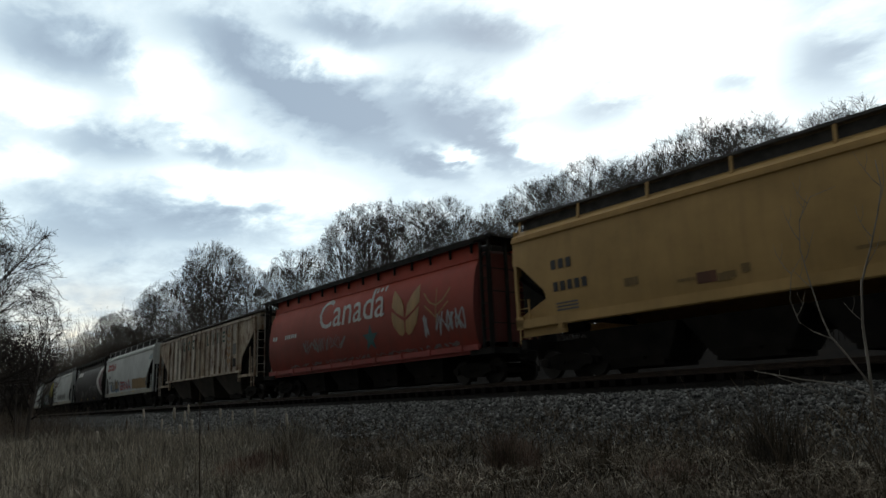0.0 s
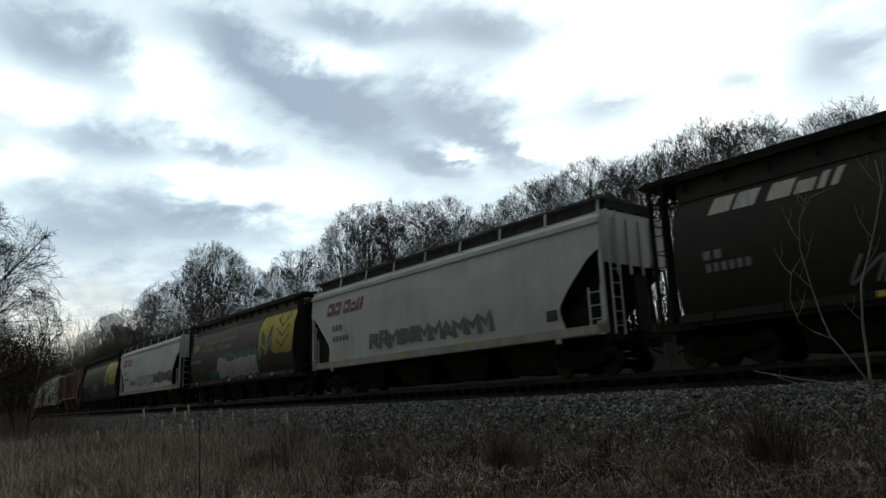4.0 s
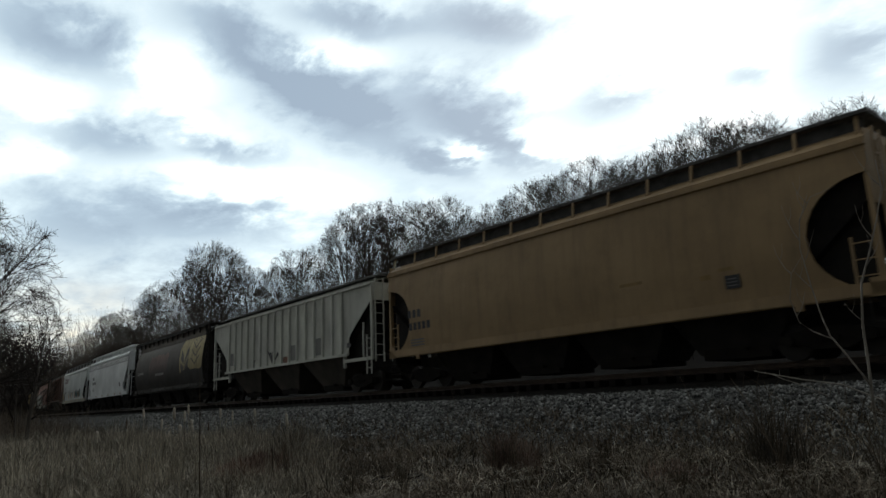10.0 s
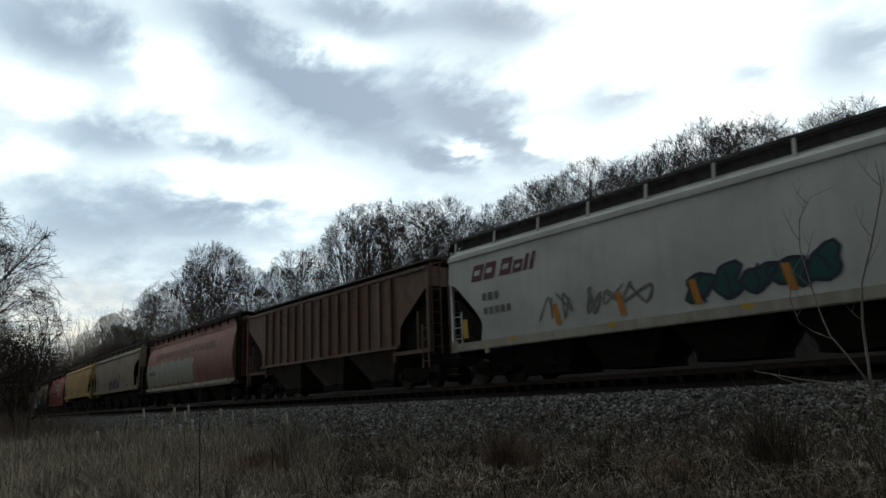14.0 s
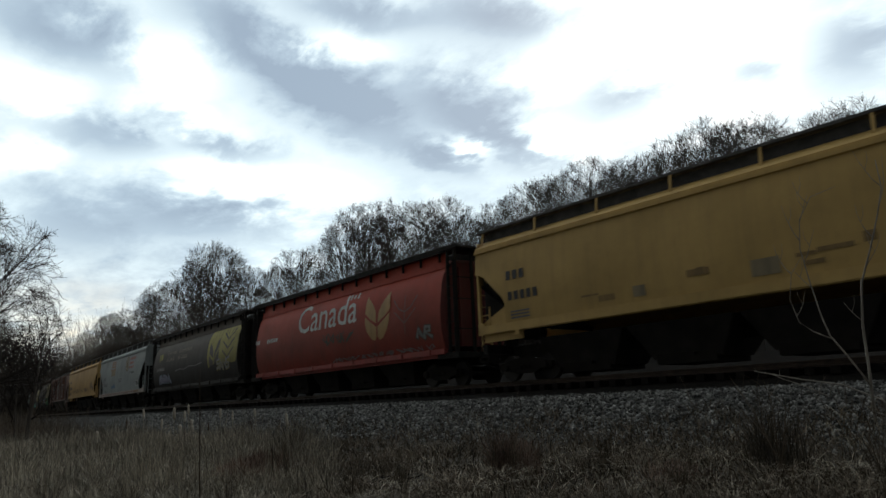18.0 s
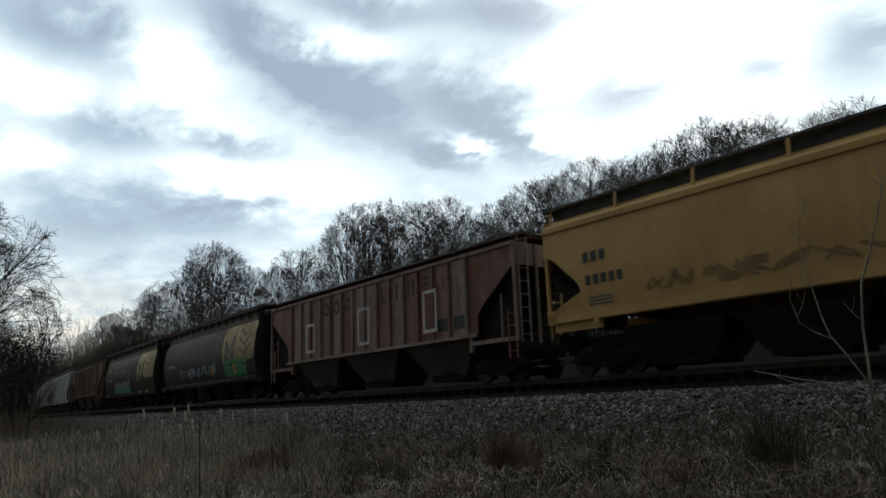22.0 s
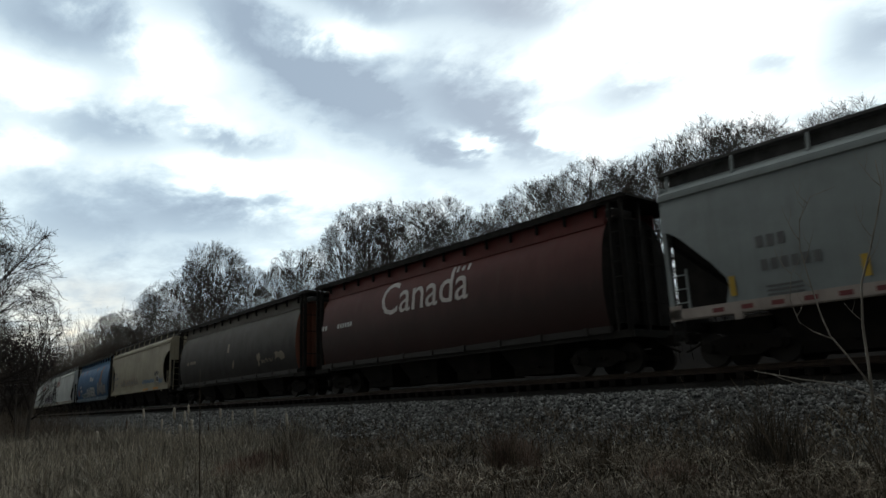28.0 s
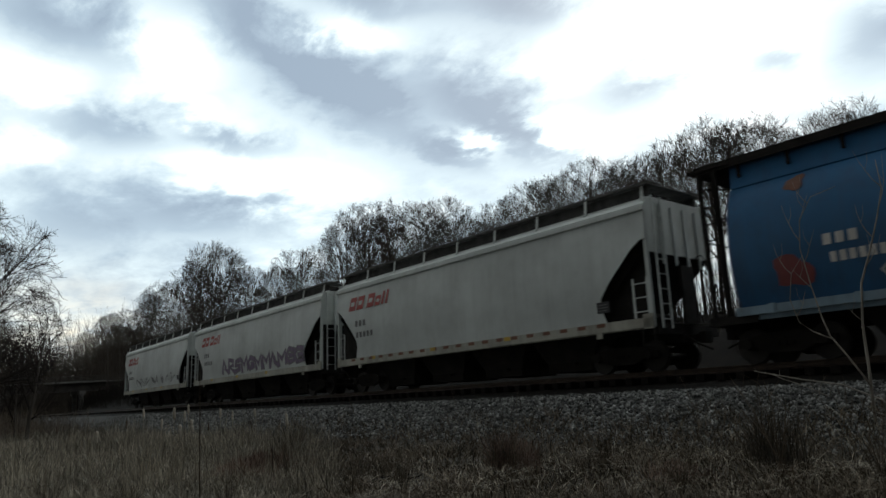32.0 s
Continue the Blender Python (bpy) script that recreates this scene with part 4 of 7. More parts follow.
def ribbon(pts, w):
    """A strip of quads along a line of points, joined at the corners."""
    q = [Vector(p) for p in pts]
    q = [p for i, p in enumerate(q) if i == 0 or (p - q[i - 1]).length > 1e-3]
    left, right = [], []
    for i, p in enumerate(q):
        d0 = (p - q[i - 1]).normalized() if i else (q[1] - p).normalized()
        d1 = (q[i + 1] - p).normalized() if i < len(q) - 1 else d0
        t = d0 + d1
        t = t.normalized() if t.length > 0.3 else d0
        nrm = Vector((-t.y, t.x)) * (w / 2)
        e = d0 * (-w * 0.4 if i == 0 else (w * 0.4 if i == len(q) - 1 else 0))
        left.append(tuple(p + nrm + e))
        right.append(tuple(p - nrm + e))
    return [[left[i], right[i], right[i + 1], left[i + 1]] for i in range(len(q) - 1)]


def bars(x0, x1, z0, z1, count, shear=0.0, gap=0.34):
    """A row of plain bars standing in for characters."""
    w = (x1 - x0) / count
    return [rect(x0 + i * w, x0 + (i + 1 - gap) * w, z0, z1, shear) for i in range(count)]


def blob(rng, x0, x1, z0, z1, wob=0.16, n=18):
    """A rounded, lumpy letter-like mass."""
    cx, cz, a, b = (x0 + x1) / 2, (z0 + z1) / 2, (x1 - x0) / 2, (z1 - z0) / 2
    ph = [rng.uniform(0, 6.28) for _ in range(3)]
    pts = []
    for i in range(n):
        t = 6.28319 * i / n
        r = 1 + wob * math.sin(2 * t + ph[0]) + wob * 0.8 * math.sin(3 * t + ph[1]) + wob * 0.5 * math.sin(5 * t + ph[2])
        c, s = math.cos(t), math.sin(t)
        # squarish
        k = 1 / max(abs(c), abs(s)) ** 0.55
        pts.append((cx + a * r * c * k * 0.9, cz + b * r * s * k * 0.9))
    return pts


def ragged(seed, x0, x1, z0, z1, jit=0.06):
    """A roughly square patch with a brushed, uneven edge."""
    rng = random.Random(seed)
    n, m = max(4, int((x1 - x0) / 0.22)), max(3, int((z1 - z0) / 0.2))
    out = [(x0 + (x1 - x0) * i / n, z0 + rng.uniform(-jit, jit)) for i in range(n)]
    out += [(x1 + rng.uniform(-2 * jit, 2 * jit), z0 + (z1 - z0) * i / m) for i in range(m)]
    out += [(x1 - (x1 - x0) * i / n, z1 + rng.uniform(-jit, jit)) for i in range(n)]
    out += [(x0 + rng.uniform(-2 * jit, 2 * jit), z1 - (z1 - z0) * i / m) for i in range(m)]
    return out


def stroke_path(rng, a, w, z0, z1):
    """The run of one bold, angular spray-can letter."""
    h = z1 - z0
    kind = rng.randrange(5)
    j = lambda v: v + rng.uniform(-0.07, 0.07)
    shapes = (
        [(0.15, 0.0), (0.1, 0.9), (0.5, 0.35), (0.85, 1.0), (0.9, 0.05)],
        [(0.9, 0.85), (0.35, 1.0), (0.1, 0.55), (0.3, 0.05), (0.9, 0.12), (0.85, 0.5), (0.5, 0.45)],
        [(0.1, 0.05), (0.35, 1.0), (0.6, 0.55), (0.55, 0.3), (0.95, 0.0)],
        [(0.85, 0.95), (0.2, 0.85), (0.15, 0.5), (0.8, 0.45), (0.85, 0.1), (0.1, 0.0)],
        [(0.15, 0.0), (0.2, 1.0), (0.8, 0.9), (0.75, 0.5), (0.25, 0.45), (0.9, 0.0)],
    )
    return [(a + w * j(x), z0 + h * j(z)) for x, z in shapes[kind]]


def sprayed(root, seed, x0, x1, z0, z1, count, fill, edge, surf, curved, name="spray_paint", shade=None, label=""):
    """A row of bold outlined strokes with a misty ground behind, like a piece of graffiti."""
    rng = random.Random(seed)
    count = max(count, int((x1 - x0) / (1.05 * (z1 - z0))))
    w = (x1 - x0) / count
    k = min(0.26 * (z1 - z0), 0.3 * w) * 0.8 + 0.03
    if shade:
        decal(root, name + "_ground", [ragged(seed, x0 + 0.1, x1 - 0.1, z0 + 0.05, z0 + 0.7 * (z1 - z0), 0.09)], shade, surf, 0.004, curved)
    for i in range(count):
        zt = z1 - rng.uniform(0, 0.15) * (z1 - z0)
        p = stroke_path(rng, x0 + i * w - 0.04 * w, w * 1.08, z0 + 0.4 * k, zt - 0.4 * k)
        decal(root, name, ribbon(p, k + 0.1), edge, surf, 0.006 + 0.0004 * (i % 3), curved, label)
        decal(root, name, ribbon(p, k), fill, surf, 0.0095 + 0.0004 * (i % 3), curved)
        if rng.random() < 0.6:
            q = [((u[0] + v[0]) / 2, (u[1] + v[1]) / 2) for u, v in zip(p, p[1:])][:2]
            decal(root, name + "_stroke", ribbon(q, 0.03), edge, surf, 0.012, curved)


def tagged_scrawl(root, seed, x0, x1, z0, z1, count, material, surf, curved, width=0.045, name="spray_tag"):
    """Quick scrawl: smooth, uneven strokes that run into one another."""
    rng = random.Random(seed)
    w = (x1 - x0) / count
    for i in range(count):
        a = x0 + i * w
        ctl = [(a + w * rng.uniform(-0.15, 1.15), z0 + (z1 - z0) * (rng.uniform(0, 0.3) if k % 2 else rng.uniform(0.65, 1.0))) for k in range(rng.randint(4, 7))]
        pts = []
        for k in range(len(ctl) - 1):
            p0, p1, p2, p3 = ctl[max(k - 1, 0)], ctl[k], ctl[k + 1], ctl[min(k + 2, len(ctl) - 1)]
            for j in range(5):
                t = j / 5
                pts.append(tuple(0.5 * (2 * p1[m] + (p2[m] - p0[m]) * t + (2 * p0[m] - 5 * p1[m] + 4 * p2[m] - p3[m]) * t * t + (3 * p1[m] - p0[m] - 3 * p2[m] + p3[m]) * t ** 3) for m in (0, 1)))
        pts.append(ctl[-1])
        decal(root, name, ribbon(pts, width * rng.uniform(0.7, 1.3)), material, surf, 0.008 + 0.0003 * (i % 4), curved)


def lettering(root, text, x0, x1, z0, material, surf, curved, name="lettering", shear=0.0, bold=0.0, lift=0.009):
    """Painted words in the built-in face, fitted to a width."""
    cu = bpy.data.curves.new("words", "FONT")
    cu.body = text
    cu.offset = bold
    cu.shear = shear
    cu.resolution_u = 3
    tmp = new("words", cu)
    dg = bpy.context.evaluated_depsgraph_get()
    me = bpy.data.meshes.new_from_object(tmp.evaluated_get(dg))
    bpy.data.objects.remove(tmp)
    bpy.data.curves.remove(cu)
    xs = [v.co.x for v in me.vertices]
    k = (x1 - x0) / (max(xs) - min(xs))
    bm = bmesh.new()
    bm.from_mesh(me)
    bpy.data.meshes.remove(me)
    mx = min(xs)
    for v in bm.verts:
        v.co = Vector((x0 + (v.co.x - mx) * k, 0, z0 + v.co.y * k))
    cut_bands(bm)
    for v in bm.verts:
        v.co.y = surf(v.co.z) - lift
    me = bpy.data.meshes.new(name)
    bm.to_mesh(me)
    bm.free()
    for p in me.polygons:
        if p.normal.y > 0:
            p.flip()
    me.materials.append(material)
    ob = new(name, me)
    ob.parent = root
    return ob


W_WHITE = decal_paint("worn_white_lettering", (0.62, 0.6, 0.57), 0.55)
W_RED = decal_paint("red_lettering", (0.4, 0.05, 0.04), 0.35)
W_DRED = decal_paint("dull_red_lettering", (0.2, 0.04, 0.04), 0.4)
W_BLACK = decal_paint("black_lettering", (0.025, 0.025, 0.028), 0.2)
W_GREY = decal_paint("faded_grey_lettering", (0.16, 0.16, 0.16), 0.4)
W_GREEN = decal_paint("dark_green_lettering", (0.008, 0.07, 0.05), 0.2)
W_YEL = paint("yellow_panel_paint", (0.74, 0.64, 0.03), 0.45, 0.06, low=0.6)
W_YEL2 = paint("dull_yellow_panel_paint", (0.44, 0.39, 0.08), 0.5, 0.1, low=0.5)
W_CREAM = paint("faded_cream_panel_paint", (0.52, 0.42, 0.18), 0.7, 0.12, low=0.45)
W_TAN = decal_paint("tan_mark_paint", (0.42, 0.24, 0.08), 0.5)
W_LEAF = decal_paint("dark_brown_leaf_paint", (0.05, 0.038, 0.024), 0.3)
W_ORANGE = decal_paint("orange_marker_paint", (0.6, 0.25, 0.03), 0.3)
W_AMBER = decal_paint("yellow_marker_paint", (0.62, 0.4, 0.05), 0.3)
W_MAROON = decal_paint("maroon_spray", (0.1, 0.018, 0.03), 0.4)
W_SILVER = decal_paint("silver_spray", (0.42, 0.43, 0.44), 0.4)
W_GSPRAY = decal_paint("green_spray", (0.015, 0.22, 0.07), 0.3)
W_TEAL = decal_paint("teal_spray", (0.05, 0.36, 0.3), 0.35)
W_SEA = decal_paint("dark_teal_spray", (0.01, 0.09, 0.09), 0.4)
W_PALEBLUE = decal_paint("pale_blue_spray", (0.36, 0.52, 0.6), 0.3)
W_MIDBLUE = decal_paint("mid_blue_spray", (0.1, 0.2, 0.32), 0.4)
W_NAVY = decal_paint("navy_spray", (0.02, 0.03, 0.06), 0.3)
W_NIGHT = decal_paint("night_purple_spray", (0.022, 0.014, 0.04), 0.3)
W_LILAC = decal_paint("lilac_spray", (0.22, 0.16, 0.25), 0.5)
W_OCHRE = decal_paint("ochre_patch", (0.3, 0.19, 0.065), 0.6)
W_PATCH = decal_paint("beige_patch", (0.3, 0.24, 0.14), 0.5)
W_GPATCH = decal_paint("grey_patch", (0.2, 0.2, 0.19), 0.4)
W_RPATCH = decal_paint("rust_patch", (0.18, 0.07, 0.035), 0.5)
W_PINK = decal_paint("faded_pink_patch", (0.2, 0.09, 0.07), 0.6)
W_SMUDGE = paint("sooty_pink_patch", (0.24, 0.12, 0.095), 0.75, 0.3, low=0.95)
W_DIM = decal_paint("soot_dimmed_lettering", (0.19, 0.15, 0.095), 0.5)
W_DIMW = decal_paint("dim_white_scrawl", (0.24, 0.23, 0.22), 0.6)
W_PALE = decal_paint("pale_primer_patch", (0.36, 0.36, 0.3), 0.5)
W_GOLD = decal_paint("crest_brown", (0.17, 0.12, 0.05), 0.4)
W_FADED_OR = decal_paint("faded_orange_lettering", (0.36, 0.2, 0.1), 0.6)
W_FADED_RED = decal_paint("faded_red_lettering", (0.42, 0.13, 0.1), 0.5)


def placard(root, x0, x1, z0, z1, surf, curved, white=False):
    """Inspection stencil: a dark square with pale lines, at times in a white frame."""
    if white:
        decal(root, "stencil_frame", [rect(x0 - 0.05, x1 + 0.05, z0 - 0.05, z1 + 0.05)], W_WHITE, surf, 0.005, curved)
    decal(root, "stencil_plate", [rect(x0, x1, z0, z1)], W_BLACK, surf, 0.009, curved)
    decals(root, "stencil_line", [rect(x0 + 0.05, x1 - 0.08, z0 + (z1 - z0) * f, z0 + (z1 - z0) * (f + 0.07)) for f in (0.2, 0.45, 0.7)], W_GREY, surf, 0.012, curved)


def marks(root, x, z_name, z_num, ink, surf, curved, n_name=3, n_num=5, h=0.3, w=0.3):
    """Initials and running number as plain bars, with small lines below."""
    decals(root, "initial", bars(x, x + n_name * w, z_name, z_name + h, n_name), ink, surf, 0.008, curved)
    decals(root, "running_number", bars(x + 0.05, x + 0.05 + n_num * w * 0.93, z_num, z_num + h * 0.95, n_num), ink, surf, 0.008, curved)
    decals(root, "data_line", [rect(x + 0.1, x + 0.95, z_num - 0.4 - 0.1 * k, z_num - 0.35 - 0.1 * k) for k in range(3)], W_GREY if ink is W_BLACK else ink, surf, 0.008, curved)


def maker_name(root, ink, surf, x=-7.2, w=3.1, z=3.45, h=0.56):
    """The slanted company name drawn as plain slanted bars."""
    out = []
    cells = [(0.0, 0.17, 1), (0.2, 0.17, 1), (0.46, 0.17, 1), (0.66, 0.13, 0.72), (0.82, 0.05, 0.95), (0.91, 0.05, 1.0)]
    for a, b, k in cells:
        out.append(rect(x + a * w, x + (a + b) * w, z, z + h * k, 0.16 * k))
    decals(root, "company_name", out, ink, surf, 0.008)
    holes = [rect(x + a * w + 0.2 * b * w + 0.05, x + (a + 0.72 * b) * w + 0.05, z + h * 0.34 * k, z + h * 0.66 * k, 0.05) for a, b, k in cells[:4]]
    return holes


def wheat_panel(root, x0, x1, z0, z1, ground_ink, surf):
    """Painted panel: a two-leaved seedling with dark leaves beside a pale field with a dark grain ear."""
    w, h = x1 - x0, z1 - z0
    at = lambda u, v: (x0 + u * w, z0 + v * h)
    mid = 0.40
    # the field: bowed on its rear edge, dipping at the front
    field = [at(0.07, 1.0), at(1.0, 1.0), at(1.0, 0.3), at(0.985, 0.08), at(0.95, 0.02), at(0.86, 0.0), at(0.7, 0.03), at(0.52, 0.02), at(mid + 0.02, 0.1)]
    field += [at(mid, 0.16), at(0.27, 0.05), at(0.24, 0.02), at(0.2, 0.08), at(0.12, 0.1), at(0.09, -0.05), at(0.05, -0.02), at(0.015, 0.2), at(0.0, 0.45), at(0.015, 0.72), at(0.04, 0.9)]
    decal(root, "painted_panel", [field], ground_ink, surf, 0.006, True)
    c = 0.245
    left = [at(c - 0.012, 0.2), at(c - 0.06, 0.25), at(0.085, 0.36), at(0.08, 0.5), at(0.09, 0.66), at(0.13, 0.6), at(c - 0.06, 0.5), at(c - 0.025, 0.4)]
    right = [at(c + 0.012, 0.2), at(c + 0.05, 0.27), at(mid - 0.02, 0.46), at(mid, 0.6), at(mid, 0.74), at(mid - 0.05, 0.66), at(c + 0.06, 0.5), at(c + 0.025, 0.4)]
    low_left = [at(c - 0.02, 0.02), at(c - 0.02, 0.14), at(c - 0.07, 0.18), at(0.09, 0.28), at(0.085, 0.12), at(0.11, 0.0)]
    low_right = [at(c + 0.02, 0.04), at(mid, 0.15), at(mid, 0.42), at(c + 0.07, 0.23), at(c + 0.02, 0.14)]
    decals(root, "leaf_mark", [left, right, low_left, low_right], W_LEAF, surf, 0.0085, True)
    decal(root, "panel_gap", ribbon([at(mid + 0.012, 0.16), at(mid + 0.008, 0.6), at(mid + 0.02, 1.0)], 0.05), W_LEAF, surf, 0.009, True)
    veins = []
    for u in (0.14, 0.2, 0.32):
        veins.append(ribbon([at(u, 0.98), at(u + 0.004, 0.74)], 0.035))
    m = mid + 0.3
    for k in range(3):
        v = 0.16 + 0.24 * k
        veins.append(ribbon([at(m - 0.17, v + 0.2), at(m, v)], 0.1))
        veins.append(ribbon([at(m, v), at(m + 0.17, v + 0.24)], 0.1))
    for u in (-0.14, -0.06, 0.05, 0.14):
        veins.append(ribbon([at(m + u, 0.99), at(m + u * 0.9, 0.8)], 0.09))
    for v in veins:
        decal(root, "ear_line", v, W_LEAF, surf, 0.011, True)


def tulip_leaves(x, z0, z1, half_w):
    """Two broad upright leaves, each cut by a bare vein."""
    out = []
    for s in (-1, 1):
        p = lambda u, v: (x + s * half_w * u, z0 + (z1 - z0) * v)
        out.append([p(0.06, 0.36), p(0.12, 0.62), p(0.4, 0.8), p(0.93, 1.0), p(0.98, 0.8), p(1.0, 0.62), p(0.6, 0.48)])
        out.append([p(0.04, 0.06), p(0.05, 0.28), p(0.5, 0.4), p(0.99, 0.54), p(0.96, 0.38), p(0.82, 0.2), p(0.45, 0.02), p(0.2, -0.02)])
    return out


def bubble_tag(root, seed, x0, x1, z0, z1, count, ink, surf, curved, width=0.05, fill=None):
    """Rounded throw-up letters: closed outlines with a short inner stroke each, over an optional pale fill."""
    rng = random.Random(seed)
    w = (x1 - x0) / count
    for i in range(count):
        a, b = x0 + i * w - 0.06 * w, x0 + (i + 1) * w + 0.06 * w
        loop = blob(rng, a, b, z0 + rng.uniform(0, 0.1) * (z1 - z0), z1 - rng.uniform(0, 0.22) * (z1 - z0), 0.2, 18)
        if fill:
            decal(root, "spray_fill", [loop], fill, surf, 0.005 + 0.0004 * (i % 3), curved)
        decal(root, "spray_outline", ribbon(loop + loop[:1], width), ink, surf, 0.0075 + 0.0004 * (i % 3), curved)
        cx, cz = (a + b) / 2, (z0 + z1) / 2
        inner = [(cx + rng.uniform(-0.2, 0.2) * w, cz + (z1 - z0) * q) for q in (-0.5, -0.15, 0.12, 0.3)][rng.randrange(2):]
        decal(root, "spray_stroke", ribbon(inner, width * 0.8), ink, surf, 0.0095, curved)


def spray_word(root, word, x0, x1, z0, z1, fill, edge, drip, surf, tall=0.0):
    """Spiky sprayed capitals with a pale halo and drips, each letter in one bold stroke."""
    shapes = {
        "K": [[(0.18, 0.0), (0.22, 0.95)], [(0.8, 0.9), (0.25, 0.5), (0.85, 0.0)]],
        "N": [[(0.15, 0.0), (0.2, 0.98), (0.7, 0.1), (0.82, 0.95)]],
        "O": [[(0.5, 0.95), (0.12, 0.55), (0.3, 0.05), (0.75, 0.05), (0.9, 0.5), (0.5, 0.95)]],
        "W": [[(0.05, 0.9), (0.22, 0.05), (0.5, 0.6), (0.68, 0.05), (0.98, 1.15)]],
    }
    n = len(word)
    for i, ch in enumerate(word):
        a, b = x0 + (x1 - x0) * i / n, x0 + (x1 - x0) * (i + 1) / n + 0.06
        up = tall * i / max(n - 1, 1)
        for path in shapes[ch]:
            p = [(a + (b - a) * u, z0 + (z1 - z0 + up) * v) for u, v in path]
            decal(root, "spray_paint", ribbon(p, 0.52), edge, surf, 0.006 + 0.0003 * i, False, "pale sprayed outline")
            decal(root, "spray_paint", ribbon(p, 0.38), fill, surf, 0.0095 + 0.0003 * i, False, "dark purple sprayed letter")
        for u in (0.2, 0.75):
            x = a + (b - a) * u
            decal(root, "paint_drip", [rect(x - 0.05, x + 0.05, z0 - 0.22, z0 + 0.02)], drip, surf, 0.011)


def frame_mark(x0, x1, z0, z1, t=0.13):
    return [rect(x0, x1, z0, z0 + t), rect(x0, x1, z1 - t, z1), rect(x0, x0 + t, z0 + t, z1 - t), rect(x1 - t, x1, z0 + t, z1 - t)]


def country_word(root, x0, ink, surf, white=W_WHITE):
    """The country's name with its little flag over the last letter."""
    lettering(root, "Canada", x0, x0 + 5.55, 2.98, ink, surf, True, bold=0.003)
    fx = x0 + 4.75
    decals(root, "flag_mark", [rect(fx, fx + 0.14, 4.02, 4.27), rect(fx + 0.62, fx + 0.76, 4.02, 4.27), oval(fx + 0.38, 4.14, 0.1, 0.11, 8)], ink, surf, 0.009, True)


def chevrons(root, x, z0, z1, ink, surf):
    polys = []
    for k in range(5):
        z = z0 + (z1 - z0) * (0.1 + 0.16 * k)
        polys += [lens(x - 0.03, z, x - 0.3, z + 0.32, 0.07, 6), lens(x + 0.03, z, x + 0.3, z + 0.32, 0.07, 6)]
    polys += ribbon([(x, z0), (x, z0 + (z1 - z0) * 0.3)], 0.08)
    polys += [lens(x, z0 + (z1 - z0) * 0.78, x, z1, 0.09, 6)]
    decals(root, "grain_ear_mark", polys, ink, surf, 0.008)


def side_name(root, xs, ink, surf, info, z=3.52, h=0.66):
    """Company name spaced one character to a bay, as plain shapes."""
    ribs = info["ribs"]
    bays = [(a + b) / 2 for a, b in zip(ribs, ribs[1:])]
    for i, x in enumerate(xs):
        first = min(range(len(bays)), key=lambda k: abs(bays[k] - xs[0]))
        b = bays[min(first + (0, 1, 2, 5, 6, 7, 8)[i], len(bays) - 1)]
        if i < 3:
            loop = [(b + 0.19 * math.sin(6.28319 * k / 14), z + h / 2 + (h / 2 - 0.07) * math.cos(6.28319 * k / 14)) for k in range(15)]
            shape = ribbon(loop, 0.14)
        elif i == 3:
            shape = [[(b - 0.2, z), (b + 0.2, z), (b + 0.2, z + 0.13), (b - 0.06, z + 0.13), (b - 0.06, z + h), (b - 0.2, z + h)]]
        elif i == 4:
            shape = [rect(b - 0.07, b + 0.07, z, z + h)]
        elif i == 5:
            shape = [rect(b - 0.22, b - 0.08, z, z + h), rect(b + 0.08, b + 0.22, z, z + h)]
        else:
            shape = [rect(b - 0.2, b + 0.2, z + k, z + k + 0.14) for k in (0.0, h / 2 - 0.07, h - 0.14)]
        decal(root, "painted_character", shape, ink, surf, 0.008)


def bay_squares(root, xs, z0, z1, ink, surf, info, name="stencil_plate"):
    ribs = info["ribs"]
    bays = [(a + b) / 2 for a, b in zip(ribs, ribs[1:])]
    for x in xs:
        b = min(bays, key=lambda q: abs(q - x))
        decal(root, name, [rect(b - 0.31, b + 0.31, z0, z1)], ink, surf, 0.007)


def crest(root, x, z, surf):
    decal(root, "crest", [oval(x, z, 0.62, 0.62, 24)], W_GOLD, surf, 0.006)
    decal(root, "crest", [oval(x, z, 0.5, 0.5, 24)], W_PALE, surf, 0.009)
    decal(root, "crest", [oval(x, z - 0.08, 0.3, 0.34, 16), rect(x - 0.16, x + 0.16, z + 0.2, z + 0.4)], W_GOLD, surf, 0.012)
    decals(root, "company_name", bars(x + 0.75, x + 2.75, z + 0.27, z + 0.47, 8, 0, 0.3) + bars(x + 0.75, x + 2.1, z - 0.08, z + 0.12, 6, 0, 0.3) + bars(x + 0.75, x + 2.25, z - 0.43, z - 0.23, 6, 0, 0.3), W_FADED_RED, surf, 0.008)


def sill_dashes(root, half, ink, surf, z=1.28, n=20, w=0.3):
    decals(root, "sill_reflector", [rect(-half + 1.2 + (2 * half - 2.4) * i / n, -half + 1.2 + (2 * half - 2.4) * i / n + w, z, z + 0.11) for i in range(n)], ink, lambda z: -1.61, 0.055)


def reflectors(root, xs, ink, surf, z=1.27, w=0.55, out=0.055):
    for x in xs:
        decal(root, "reflector_strip", [rect(x, x + w, z, z + 0.13)], ink, (lambda q: -1.61) if out > 0.05 else surf, out)


